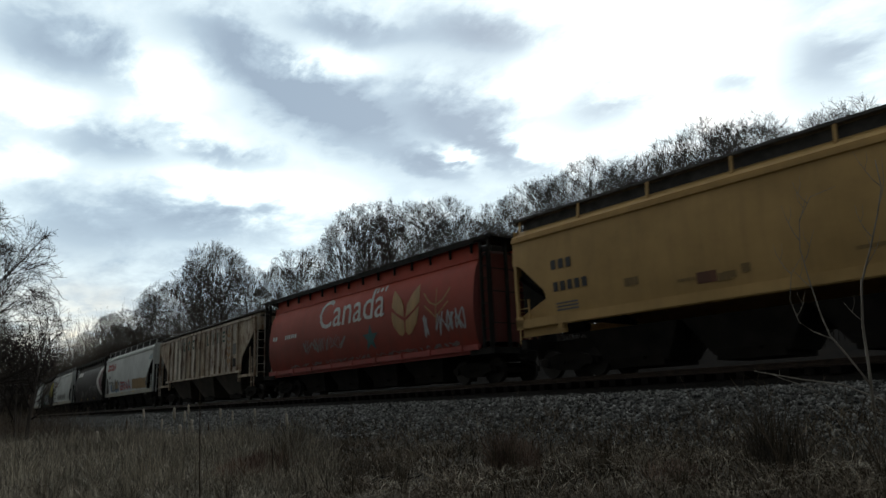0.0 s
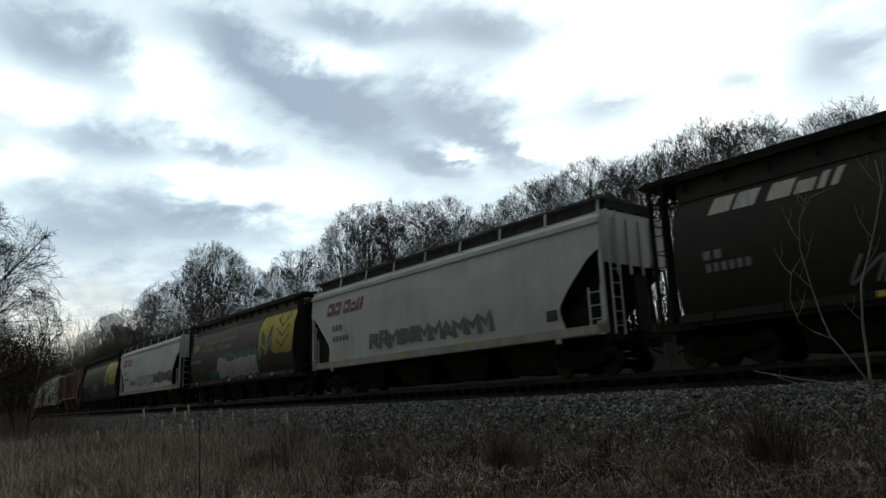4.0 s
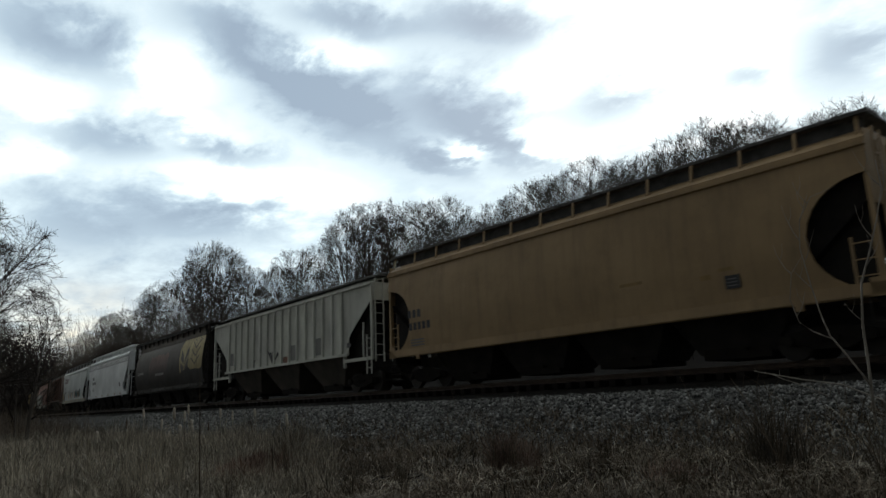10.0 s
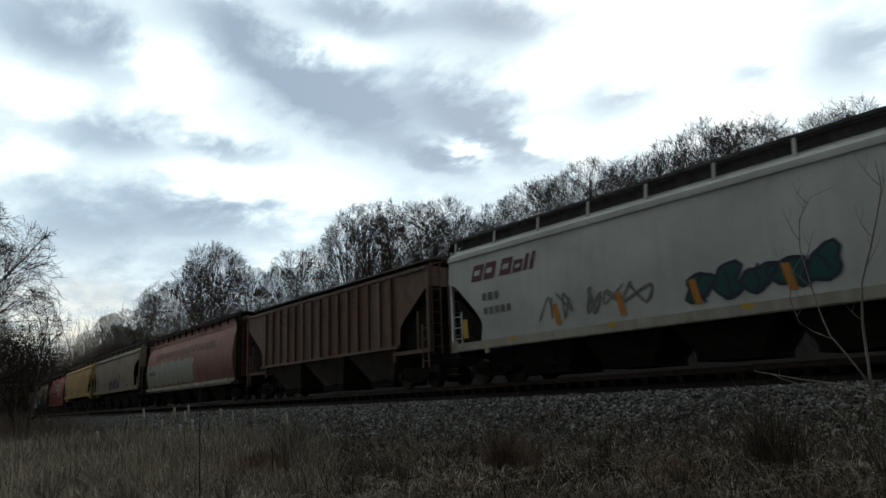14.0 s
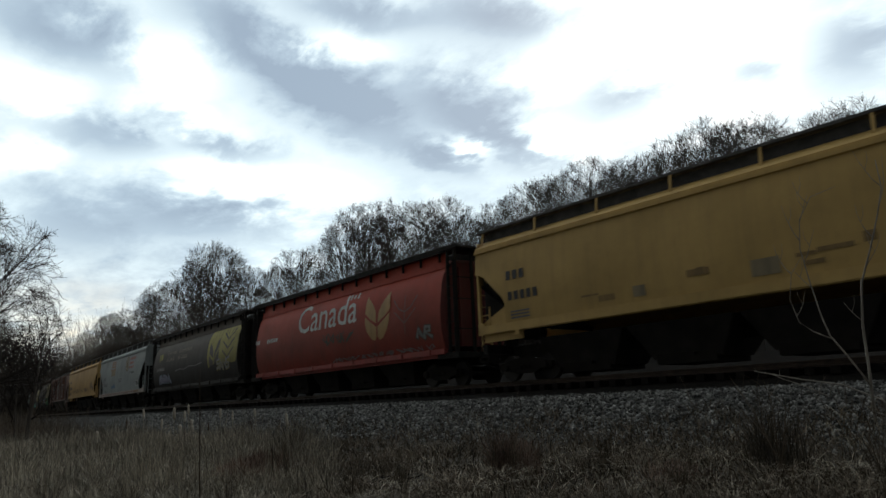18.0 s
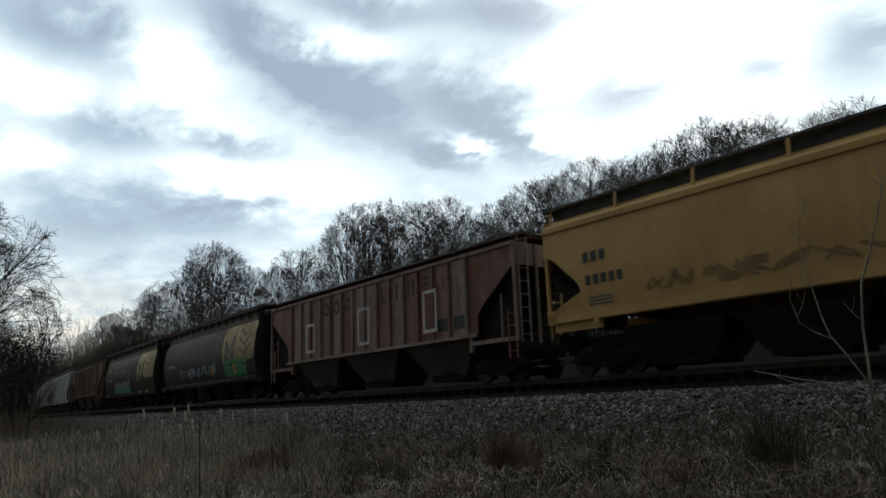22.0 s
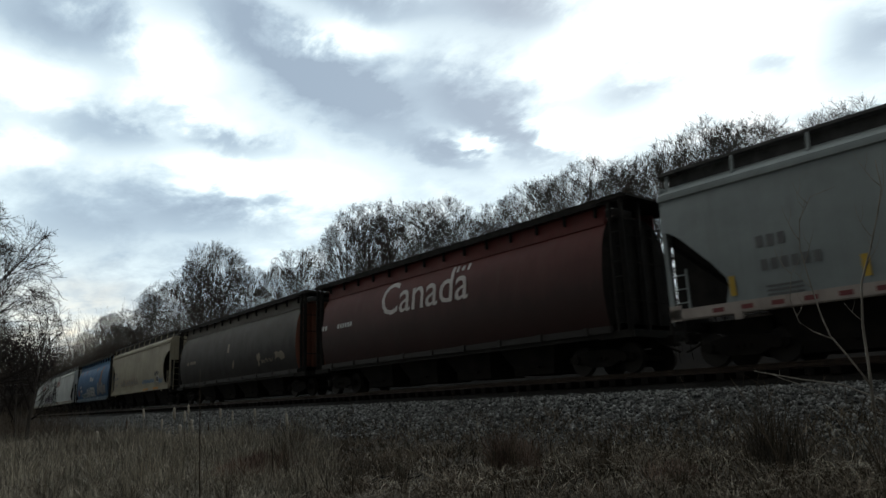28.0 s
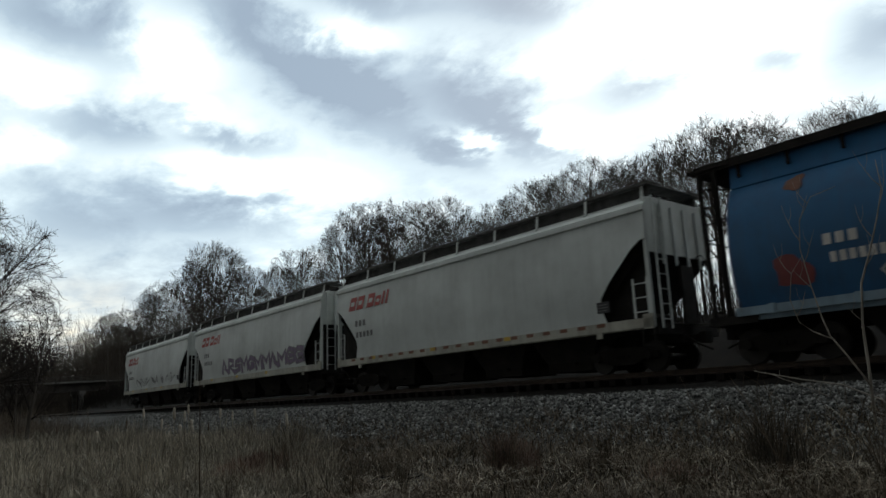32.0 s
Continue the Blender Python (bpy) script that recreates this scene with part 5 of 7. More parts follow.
def decorate(root, deco, half, surf, info):
    f = False
    c = True
    if deco in ("dme", "dme3", "dme4", "dme2"):
        x = {"dme": -7.25, "dme2": -7.65, "dme3": -7.5, "dme4": -7.45}[deco]
        zz = (2.62, 2.15) if deco == "dme2" else (3.24, 2.56)
        marks(root, x, zz[0], zz[1], W_BLACK, surf, f, 3, 5)
        rng = random.Random(deco)
        sc = []
        for k in range(3 if deco == "dme2" else 9):
            a = rng.uniform(-5, 6)
            zb = 2.0 + rng.uniform(0, 0.35)
            sc.append(rect(a, a + rng.uniform(0.2, 0.8), zb, zb + rng.uniform(0.06, 0.24)))
        decals(root, "scuffed_patch", sc, W_OCHRE, surf, 0.006)
        if deco == "dme2":
            placard(root, 5.52, 5.91, 1.8, 2.13, surf, f)
        if deco == "dme4":
            placard(root, 6.86, 7.26, 2.09, 2.41, surf, f)
            sprayed(root, 4, 5.5, 6.8, 2.25, 3.0, 2, W_OCHRE, W_GPATCH, surf, f)
            decals(root, "scuffed_patch", [rect(2.9, 3.5, 2.05, 2.4)], W_RPATCH, surf, 0.007)
            tagged_scrawl(root, 9, -5.4, 5.2, 2.05, 2.5, 12, W_OCHRE, surf, f, 0.07)
        if deco == "dme3":
            placard(root, 6.85, 7.3, 1.89, 2.4, surf, f)
            tagged_scrawl(root, 5, 7.6, 8.5, 3.2, 4.0, 2, W_RPATCH, surf, f, 0.1)
            tagged_scrawl(root, 7, 6.96, 7.7, 2.5, 3.1, 1, W_RPATCH, surf, f, 0.12)
            decals(root, "scuffed_patch", [rect(0.8, 1.5, 2.0, 2.4), rect(-2.6, -2.2, 2.0, 2.3)], W_PATCH, surf, 0.007)
        if deco == "dme":
            decals(root, "scuffed_patch", [rect(-2.4, -1.85, 2.05, 2.34)], W_RPATCH, surf, 0.008)
    elif deco in ("canada_red", "canada_red2", "canada_maroon"):
        x = -2.9 if deco == "canada_red" else -3.3
        country_word(root, x, W_WHITE if deco != "canada_maroon" else decal_paint("dimmed_white_lettering", (0.6, 0.54, 0.51), 0.4), surf)
        decals(root, "initial", bars(x - 4.9, x - 4.35, 2.86, 3.06, 2), W_WHITE, surf, 0.008, c)
        decals(root, "running_number", bars(x - 3.5, x - 2.2, 2.83, 3.03, 6), W_WHITE, surf, 0.008, c)
        if deco != "canada_maroon":
            wx = 4.15 if deco == "canada_red" else 3.9
            a = W_TAN
            decals(root, "leaf_mark", tulip_leaves(wx, 2.05, 3.95, 0.95), a, surf, 0.008, c)
            e2 = wx + 2.0
            lines = ribbon([(e2 - 0.8, 3.5), (e2 - 0.4, 3.1), (e2, 2.95), (e2 + 0.4, 3.1), (e2 + 0.8, 3.5)], 0.06) + ribbon([(e2, 2.1), (e2, 3.6)], 0.05) + ribbon([(e2 - 0.7, 3.0), (e2, 2.5), (e2 + 0.7, 3.0)], 0.06)
            decal(root, "ear_mark", lines, W_TAN if deco == "canada_red" else W_PINK, surf, 0.008, c)
        if deco == "canada_red":
            star = [(1.6 + (0.6 if i % 2 == 0 else 0.25) * math.sin(6.28319 * i / 10), 2.15 + (0.6 if i % 2 == 0 else 0.25) * math.cos(6.28319 * i / 10)) for i in range(10)]
            decal(root, "star_mark", [star], W_SEA, surf, 0.009, c)
            tagged_scrawl(root, 3, -4.75, -0.5, 1.9, 2.6, 7, W_DIMW, surf, c)
            tagged_scrawl(root, 8, 5.4, 7.8, 1.8, 2.7, 5, W_SILVER, surf, c, 0.07)
            tagged_scrawl(root, 12, -6.0, 7.2, 1.36, 1.52, 26, W_DIMW, surf, c, 0.03)
        elif deco == "canada_red2":
            tagged_scrawl(root, 13, -0.8, 2.0, 2.1, 2.7, 5, W_LEAF, surf, c, 0.06)
            tagged_scrawl(root, 14, 0.0, 7.5, 1.36, 1.55, 16, W_DIMW, surf, c, 0.04)
            sprayed(root, 5, 6.6, 7.6, 1.8, 2.3, 2, W_DIMW, W_LEAF, surf, c)
    elif deco in ("soo_green", "soo_dark", "soo_dark2", "soo_dim", "soo_frames"):
        ink = W_LEAF if deco == "soo_dim" else W_GREEN if deco == "soo_green" else W_BLACK
        shift = {"soo_green": 0, "soo_dark": 0, "soo_dark2": -0.55, "soo_dim": 0, "soo_frames": -0.3}[deco]
        side_name(root, [x + shift for x in (-3.5, -2.57, -1.66, 1.33, 2.3, 3.24, 4.1)], ink, surf, info)
        if deco in ("soo_green", "soo_dark", "soo_dark2"):
            chevrons(root, 5.03 + shift, 1.95, 4.3, W_TAN if deco == "soo_green" else W_FADED_OR, surf)
        if deco != "soo_dim":
            bay_squares(root, [5.84 + shift, 6.65 + shift], 1.94, 2.42, W_BLACK, surf, info)
        if deco == "soo_green":
            bay_squares(root, [6.65], 2.65, 3.28, W_GPATCH, surf, info)
        if deco == "soo_frames":
            for a, b, z0, z1 in ((-5.15, -4.3, 1.94, 3.33), (-0.45, 0.49, 1.91, 3.51), (4.27, 5.13, 1.96, 3.58)):
                # the frame is sprayed across rib and sheet alike
                decal(root, "white_frame", frame_mark(a, b, z0, z1), W_WHITE, lambda z: surf(z) - 0.105, 0.008)
        if deco == "soo_dark":
            decal(root, "marker_patch", [rect(7.45, 7.62, 1.75, 2.6)], W_AMBER, surf, 0.11)
    elif deco.startswith("cprail"):
        ink = {"cprail_dark": W_MAROON, "cprail_plain": W_DRED}.get(deco, W_RED)
        holes = maker_name(root, ink, surf)
        decals(root, "company_name_gap", holes, info["body"], surf, 0.011)
        decals(root, "initial", bars(-6.65, -5.75, 2.72, 2.98, 3), W_GREY, surf, 0.008)
        decals(root, "running_number", bars(-6.6, -5.2, 2.25, 2.48, 5), W_GREY, surf, 0.008)
        placard(root, 6.45, 6.9, 1.68, 2.0, surf, f)
        reflectors(root, (-5.5, -1.5, 2.5), W_AMBER, surf, w=0.3)
        if deco == "cprail_graf":
            decal(root, "spray_halo", [ragged(21, -5.7, -2.3, 1.55, 2.15, 0.14)], W_MIDBLUE, surf, 0.004)
            bubble_tag(root, 21, -5.3, -2.6, 1.55, 2.5, 3, W_NAVY, surf, f, 0.07, W_PALE)
            decals(root, "spray_fill", [ragged(71, -3.9, -3.1, 1.7, 2.45, 0.08)], W_OCHRE, surf, 0.0065)
            sprayed(root, 22, -2.2, 1.6, 1.55, 2.45, 4, W_RED, W_PALEBLUE, surf, f)
            tagged_scrawl(root, 72, -1.8, 1.4, 1.6, 2.3, 4, W_MIDBLUE, surf, f, 0.06)
            decal(root, "buffed_patch", [ragged(5, 2.2, 6.6, 1.52, 2.3)], W_OCHRE, surf, 0.006)
            sprayed(root, 23, 7.3, 8.1, 3.65, 4.0, 2, W_PALEBLUE, W_PALE, surf, f)
        if deco == "cprail_plain":
            sprayed(root, 24, -3.6, 4.0, 1.7, 2.35, 5, W_GPATCH, W_GREY, surf, f)
        if deco == "cprail_tags":
            tagged_scrawl(root, 25, -4.6, -3.0, 1.75, 2.2, 3, W_BLACK, surf, f, 0.08)
            bubble_tag(root, 26, -2.2, 2.4, 1.6, 2.5, 4, W_BLACK, surf, f, 0.06)
            bubble_tag(root, 66, 2.4, 6.8, 1.7, 2.55, 5, W_BLACK, surf, f, 0.07, W_GPATCH)
            tagged_scrawl(root, 67, 3.2, 7.2, 1.75, 2.2, 5, W_BLACK, surf, f, 0.05)
            reflectors(root, (5.2,), W_ORANGE, surf, w=1.8)
        if deco == "cprail_dark":
            for a in (-3.3, -0.92, 1.4, 3.8):
                decal(root, "marker_stripe", [rect(a - 0.1, a + 0.1, 1.55, 2.2, -0.12)], W_ORANGE, surf, 0.012)
            bubble_tag(root, 27, 1.1, 4.9, 1.6, 2.45, 5, W_NAVY, surf, f, 0.09, W_SEA)
            tagged_scrawl(root, 28, -4.2, 0.0, 1.7, 2.5, 5, W_GPATCH, surf, f, 0.07)
            decal(root, "marker_patch", [rect(-7.75, -7.5, 1.55, 2.2)], W_AMBER, surf, 0.008)
        if deco == "cprail_p":
            sprayed(root, 29, -3.6, 7.0, 1.55, 2.45, 9, W_LILAC, W_GPATCH, surf, f)
        if deco == "cprail_e":
            tagged_scrawl(root, 30, -4, 6, 1.6, 2.3, 8, W_GREY, surf, f, 0.07)
        if deco == "cprail_w":
            sill_dashes(root, half, W_RPATCH, surf)
    elif deco == "pacman":
        maker_name(root, W_WHITE, surf, -6.8, 3.3, 3.78, 0.44)
        decals(root, "running_number", bars(-7.0, -6.4, 2.62, 2.85, 2) + bars(-6.95, -5.7, 2.3, 2.52, 6), W_DIMW, surf, 0.008, c)
        disc = [(7.25 - 2.1 * math.sin(math.pi * i / 20), 1.5 + 2.95 * (i / 20)) for i in range(21)]
        decal(root, "half_disc_mark", [disc + [(half - 0.05, 4.45), (half - 0.05, 1.5)]], W_WHITE, surf, 0.006, c)
        decal(root, "wedge_mark", [[(6.15, 2.95), (half - 0.06, 4.3), (half - 0.06, 1.62)]], W_MAROON, surf, 0.012, c)
        tagged_scrawl(root, 31, -3.7, 0.5, 1.5, 2.15, 6, W_DIMW, surf, c, 0.05)
        bubble_tag(root, 32, 1.3, 5.3, 1.45, 2.5, 4, W_DIMW, surf, c, 0.05)
        reflectors(root, (-3.2, 0.6, 4.2), W_AMBER, lambda z: -1.6, w=0.35, out=0.012, z=1.16)
    elif deco.startswith("cg_"):
        ink = {"cg_silver": W_YEL, "cg_yellow": W_YEL, "cg_yellow2": W_YEL2, "cg_cream": W_CREAM, "cg_green": W_CREAM, "cg_teal": W_CREAM}[deco]
        wheat_panel(root, 3.35, half - 0.02, 2.2, 4.42, ink, surf)
        if deco in ("cg_silver", "cg_yellow2", "cg_teal"):
            tink = W_DIM if deco != "cg_teal" else W_DIMW
            decals(root, "flag_mark", [rect(-7.1, -6.85, 3.2, 3.7), oval(-6.5, 3.5, 0.22, 0.24, 10)], ink, surf, 0.008, c)
            lettering(root, "Government\nof Canada", -5.3, -3.0, 3.55, tink, surf, c, bold=0.01)
            lettering(root, "Gouvernement\ndu Canada", -2.6, 0.1, 3.55, tink, surf, c, bold=0.01)
        decals(root, "running_number", bars(-7.4, -7.0, 2.5, 2.7, 2) + bars(-6.8, -5.6, 2.5, 2.7, 6), W_DIMW, surf, 0.008, c)
        if deco == "cg_silver":
            decal(root, "spray_halo", [ragged(41, -2.9, 3.4, 1.5, 2.75, 0.16)], W_SEA, surf, 0.004, c)
            decal(root, "spray_paint", [ragged(42, -2.6, 3.0, 1.4, 2.35, 0.1)], W_SILVER, surf, 0.006, c)
            sprayed(root, 41, -2.7, 3.1, 1.4, 2.6, 6, W_SILVER, W_GPATCH, surf, c)
            sprayed(root, 42, -4.2, -2.9, 1.4, 2.0, 2, W_SEA, W_GSPRAY, surf, c)
            reflectors(root, (-6.5, -1.0, 2.2, 5.0), W_AMBER, lambda z: -1.6, w=0.4, out=0.012, z=1.16)
        if deco == "cg_yellow":
            bubble_tag(root, 43, -4.4, -2.6, 1.7, 2.3, 4, W_DIMW, surf, c, 0.045)
            bubble_tag(root, 44, -2.1, 0.4, 1.75, 2.6, 4, W_SILVER, surf, c, 0.05)
            tagged_scrawl(root, 45, -4.0, 1.3, 1.38, 1.62, 10, W_DIMW, surf, c, 0.03)
        if deco == "cg_yellow2":
            decal(root, "paint_run", ribbon([(-3, 2.3), (-2.2, 2.42), (-1.2, 2.34), (0, 2.5), (1.1, 2.42), (2.4, 2.55)], 0.045), W_DIMW, surf, 0.009, c)
            sprayed(root, 46, -6.9, -4.3, 1.6, 2.2, 5, W_LILAC, W_PALEBLUE, surf, c)
            sprayed(root, 47, 5.1, 7.2, 1.9, 2.65, 4, W_DIMW, W_YEL2, surf, c)
        if deco == "cg_cream":
            decal(root, "faded_patch", [ragged(8, -4.1, 0.6, 1.9, 3.7, 0.14)], W_SMUDGE, surf, 0.005, c)
            decals(root, "company_name", bars(-2.4, -0.2, 2.22, 2.4, 7), W_DIMW, surf, 0.01, c)
        if deco == "cg_green":
            sprayed(root, 48, 3.7, 7.0, 1.4, 2.5, 5, W_GSPRAY, W_GSPRAY, surf, c)
            decal(root, "spray_paint", [rect(3.7, 7.0, 1.4, 1.8)], W_GSPRAY, surf, 0.014, c)
            tagged_scrawl(root, 49, -4.7, 2.2, 1.6, 2.35, 10, W_PALEBLUE, surf, c, 0.05)
            for a in (-2.4, 1.8, 5.4):
                decal(root, "marker_stripe", [rect(a - 0.12, a + 0.12, 1.55, 2.1, -0.15)], W_ORANGE, surf, 0.018, c)
        if deco == "cg_teal":
            sprayed(root, 50, -4.6, 1.0, 1.38, 2.3, 6, W_TEAL, W_ORANGE, surf, c, shade=W_SEA)
            decal(root, "spray_paint", [rect(-4.4, 1.2, 1.36, 1.56)], W_TEAL, surf, 0.016, c)
            decals(root, "scuffed_patch", [rect(0.5, 0.85, 2.3, 2.9)], W_RPATCH, surf, 0.008, c)
            reflectors(root, (-7.3, 1.3, 4.4, 6.6), W_AMBER, lambda z: -1.6, w=0.5, out=0.012, z=1.16)
    elif deco == "white_patch":
        decal(root, "buffed_patch", [ragged(3, -7.5, -6.05, 1.85, 3.1)], W_PATCH, surf, 0.006)
        tagged_scrawl(root, 51, -5.35, -4.4, 1.5, 2.15, 2, W_NAVY, surf, f, 0.09)
        sprayed(root, 52, -1.25, 2.65, 1.5, 2.35, 5, W_MAROON, W_NAVY, surf, f, shade=W_PINK)
        decal(root, "buffed_patch", [ragged(3, 3.35, 5.75, 1.6, 2.85)], W_PATCH, surf, 0.006)
        decals(root, "scuffed_patch", [rect(3.4, 3.9, 2.6, 2.85), rect(5.4, 5.95, 2.55, 2.8), rect(4.3, 4.5, 2.6, 2.7)], W_RPATCH, surf, 0.009)
        placard(root, 5.85, 6.3, 1.78, 2.17, surf, f)
        placard(root, 6.4, 6.85, 1.78, 2.17, surf, f)
        decal(root, "buffed_patch", [ragged(3, 7.05, 7.55, 1.75, 2.1)], W_PATCH, surf, 0.006)
        for a in (-2.2, 0.3, 3.4):
            decal(root, "weld_seam", [rect(a, a + 0.05, 1.5, 4.4)], W_GPATCH, surf, 0.006)
        for a in (-3.9, -2.7, -1.1, 0.2, 2.9, 7.0):
            decal(root, "small_mark", [rect(a, a + 0.13, 2.72, 2.86)], W_BLACK, surf, 0.008)
        for k in (0.12, 0.24, 0.36):
            decal(root, "eave_line", [rect(-half, half, 4.4 - k, 4.425 - k)], W_GPATCH, surf, 0.006)
        reflectors(root, (-6.3, -2.0, 2.0, 5.9), W_AMBER, surf, w=0.9)
    elif deco == "grey_patch":
        for x0, x1, z0, z1, ink in ((-7.0, -5.3, 2.0, 2.7, W_GPATCH), (1.7, 2.6, 1.75, 2.5, W_GPATCH), (4.4, 5.15, 1.8, 2.6, W_GPATCH), (0.75, 1.5, 1.65, 2.0, W_RPATCH)):
            bay_squares(root, [(x0 + x1) / 2], z0, z1, ink, surf, info, "touched_up_patch")
        tagged_scrawl(root, 53, -1.25, 0.0, 1.75, 2.4, 2, W_BLACK, surf, f, 0.11)
        tagged_scrawl(root, 54, -3.4, -3.0, 1.8, 2.2, 1, W_BLACK, surf, f, 0.1)
        placard(root, 7.0, 7.35, 1.92, 2.12, surf, f)
    elif deco == "smw":
        marks(root, -6.35, 2.97, 2.52, W_BLACK, surf, f, 3, 6, 0.28, 0.29)
        decal(root, "eave_line", [rect(-half, half, 3.98, 4.03)], W_GREY, surf, 0.008)
        for k in (4.12, 4.22):
            decal(root, "eave_line", [rect(-half, half, k, k + 0.02)], W_GPATCH, surf, 0.008)
        placard(root, 5.68, 6.12, 1.97, 2.27, surf, f)
        sprayed(root, 55, 7.2, 7.9, 1.6, 2.3, 1, W_BLACK, W_GREY, surf, f)
        reflectors(root, (-4.6, -1.7, 1.0, 3.8, 6.0), W_OCHRE, surf, w=0.4)
    elif deco == "pink":
        decal(root, "primer_patch", [ragged(4, -8.6, 2.0, 1.45, 3.05, 0.12)], W_PALE, surf, 0.006, c)
        decal(root, "faded_patch", [ragged(6, -7.0, 6.0, 3.35, 3.8, 0.14)], W_RPATCH, surf, 0.006, c)
        decals(root, "initial", bars(-8.2, -7.85, 2.72, 3.0, 2), W_BLACK, surf, 0.01, c)
        decals(root, "running_number", bars(-8.15, -6.6, 2.27, 2.53, 6), W_BLACK, surf, 0.01, c)
    elif deco == "purple":
        spray_word(root, "KNOW", -1.6, 2.55, 1.68, 2.42, W_NIGHT, W_LILAC, W_SILVER, surf, 0.2)
        decal(root, "spray_paint", [lens(1.25, 1.85, 1.5, 2.45, 0.1)], W_OCHRE, surf, 0.013)
        decal(root, "spray_halo", [blob(random.Random(2), -2.0, -1.2, 1.7, 2.3, 0.1)], W_FADED_OR, surf, 0.005)
        placard(root, 5.33, 5.82, 1.73, 2.12, surf, f, True)
        decals(root, "scuffed_patch", [rect(2.75, 3.5, 2.35, 2.82)], W_FADED_OR, surf, 0.007)
        decal(root, "marker_patch", [rect(7.6, 7.95, 1.7, 2.75)], W_OCHRE, surf, 0.007)
        marks(root, -7.5, 3.1, 2.6, W_GREY, surf, f, 3, 5)
    elif deco.startswith("crest"):
        x = {"crest": 2.8, "crest2": 2.45, "crest_graf": 2.7}[deco]
        crest(root, x, 3.7, surf)
        marks(root, -6.1, 2.66, 2.1, W_GREY, surf, f, 3, 6, 0.28, 0.26)
        placard(root, 6.0, 6.5, 1.8, 2.12, surf, f, True)
        sill_dashes(root, half, W_DRED, surf)
        if deco == "crest":
            decal(root, "faded_patch", [ragged(81, -3.2, -1.7, 2.95, 3.6, 0.09)], W_PATCH, surf, 0.005)
            for k, z in enumerate((3.45, 3.68, 3.9, 4.08)):
                decal(root, "faded_lettering", [ragged(82 + k, -3.4 + 0.08 * k, -1.5 - 0.06 * k, z, z + 0.13, 0.035)], W_FADED_OR, surf, 0.007)
            decal(root, "spray_smear", [ragged(88, -3.0, -1.7, 1.85, 2.15, 0.08)], W_MIDBLUE, surf, 0.006)
            decals(root, "data_line", [rect(-0.4, 0.9, 2.3 + 0.12 * k, 2.36 + 0.12 * k) for k in range(3)], W_GREY, surf, 0.007)
            tagged_scrawl(root, 57, 3.6, 5.4, 2.8, 3.0, 4, W_BLACK, surf, f, 0.06)
            reflectors(root, (5.5,), W_OCHRE, surf, w=1.4)
        if deco == "crest_graf":
            sprayed(root, 58, 0.6, 5.4, 1.3, 2.75, 5, W_PALEBLUE, W_NAVY, surf, f, shade=W_MIDBLUE)
            decal(root, "spray_paint", [rect(0.7, 4.6, 1.24, 1.5)], W_PALEBLUE, lambda z: -1.61, 0.06)
            decals(root, "scuffed_patch", [rect(-0.4, 0.7, 4.02, 4.25)], W_FADED_OR, surf, 0.007)
            for a in (-6.9, -3.9, -1.2, 3.0):
                decal(root, "marker_stripe", [rect(a, a + 0.16, 1.62, 2.1)], W_AMBER, surf, 0.015)
            decals(root, "data_line", [rect(-0.9, 0.4, 2.3 + 0.14 * k, 2.36 + 0.14 * k) for k in range(3)], W_GREY, surf, 0.007)
    elif deco == "plain_dark":
        decals(root, "running_number", bars(-7.4, -7.0, 2.5, 2.7, 2) + bars(-6.8, -5.6, 2.5, 2.7, 6), W_DIM, surf, 0.008, c)
        decals(root, "scuffed_patch", [ragged(59, 6.4, 7.5, 1.95, 2.3, 0.09), ragged(60, 4.2, 4.5, 1.75, 2.4, 0.08)], W_DIM, surf, 0.006, c)
        tagged_scrawl(root, 61, 4.6, 6.3, 1.85, 2.1, 3, W_DIM, surf, c, 0.05)
        decals(root, "scuffed_patch", [lens(0.6, 1.8, 0.9, 2.3, 0.12), rect(-0.2, 0.1, 2.8, 3.3)], W_DIM, surf, 0.007, c)
    elif deco == "beige":
        marks(root, -7.4, 2.9, 2.5, W_GREY, surf, f, 3, 5, 0.22, 0.26)
        tagged_scrawl(root, 60, 5.6, 6.6, 2.22, 2.58, 2, W_BLACK, surf, f, 0.1)
        placard(root, 5.98, 6.43, 1.82, 2.15, surf, f, True)
        sprayed(root, 61, 2.0, 5.4, 1.78, 2.1, 4, W_MIDBLUE, W_PALE, surf, f)
        tagged_scrawl(root, 62, 6.6, 7.7, 1.65, 2.05, 3, W_MIDBLUE, surf, f, 0.08)
        sprayed(root, 63, -5.1, 0.6, 1.8, 2.4, 7, W_GPATCH, W_OCHRE, surf, f)
        reflectors(root, (2.2, 5.0), W_ORANGE, surf, w=1.4)
    elif deco == "blue":
        decals(root, "company_name", bars(-0.9, 0.1, 3.0, 3.45, 2) + bars(0.1, 1.2, 2.95, 3.3, 4), W_SILVER, surf, 0.008, c)
        decals(root, "initial", bars(-6.2, -5.4, 2.45, 2.7, 3), W_WHITE, surf, 0.009, c)
        decals(root, "running_number", bars(-6.1, -4.9, 2.05, 2.28, 6), W_WHITE, surf, 0.009, c)
        bubble_tag(root, 64, -5.0, -2.2, 1.36, 1.95, 4, W_SILVER, surf, c, 0.06, W_SEA)
        sprayed(root, 68, -2.2, 2.2, 1.4, 2.45, 5, W_SILVER, W_SEA, surf, c, shade=W_GPATCH)
        bubble_tag(root, 65, 3.3, 7.4, 1.4, 2.75, 4, W_NAVY, surf, c, 0.07, W_GPATCH)
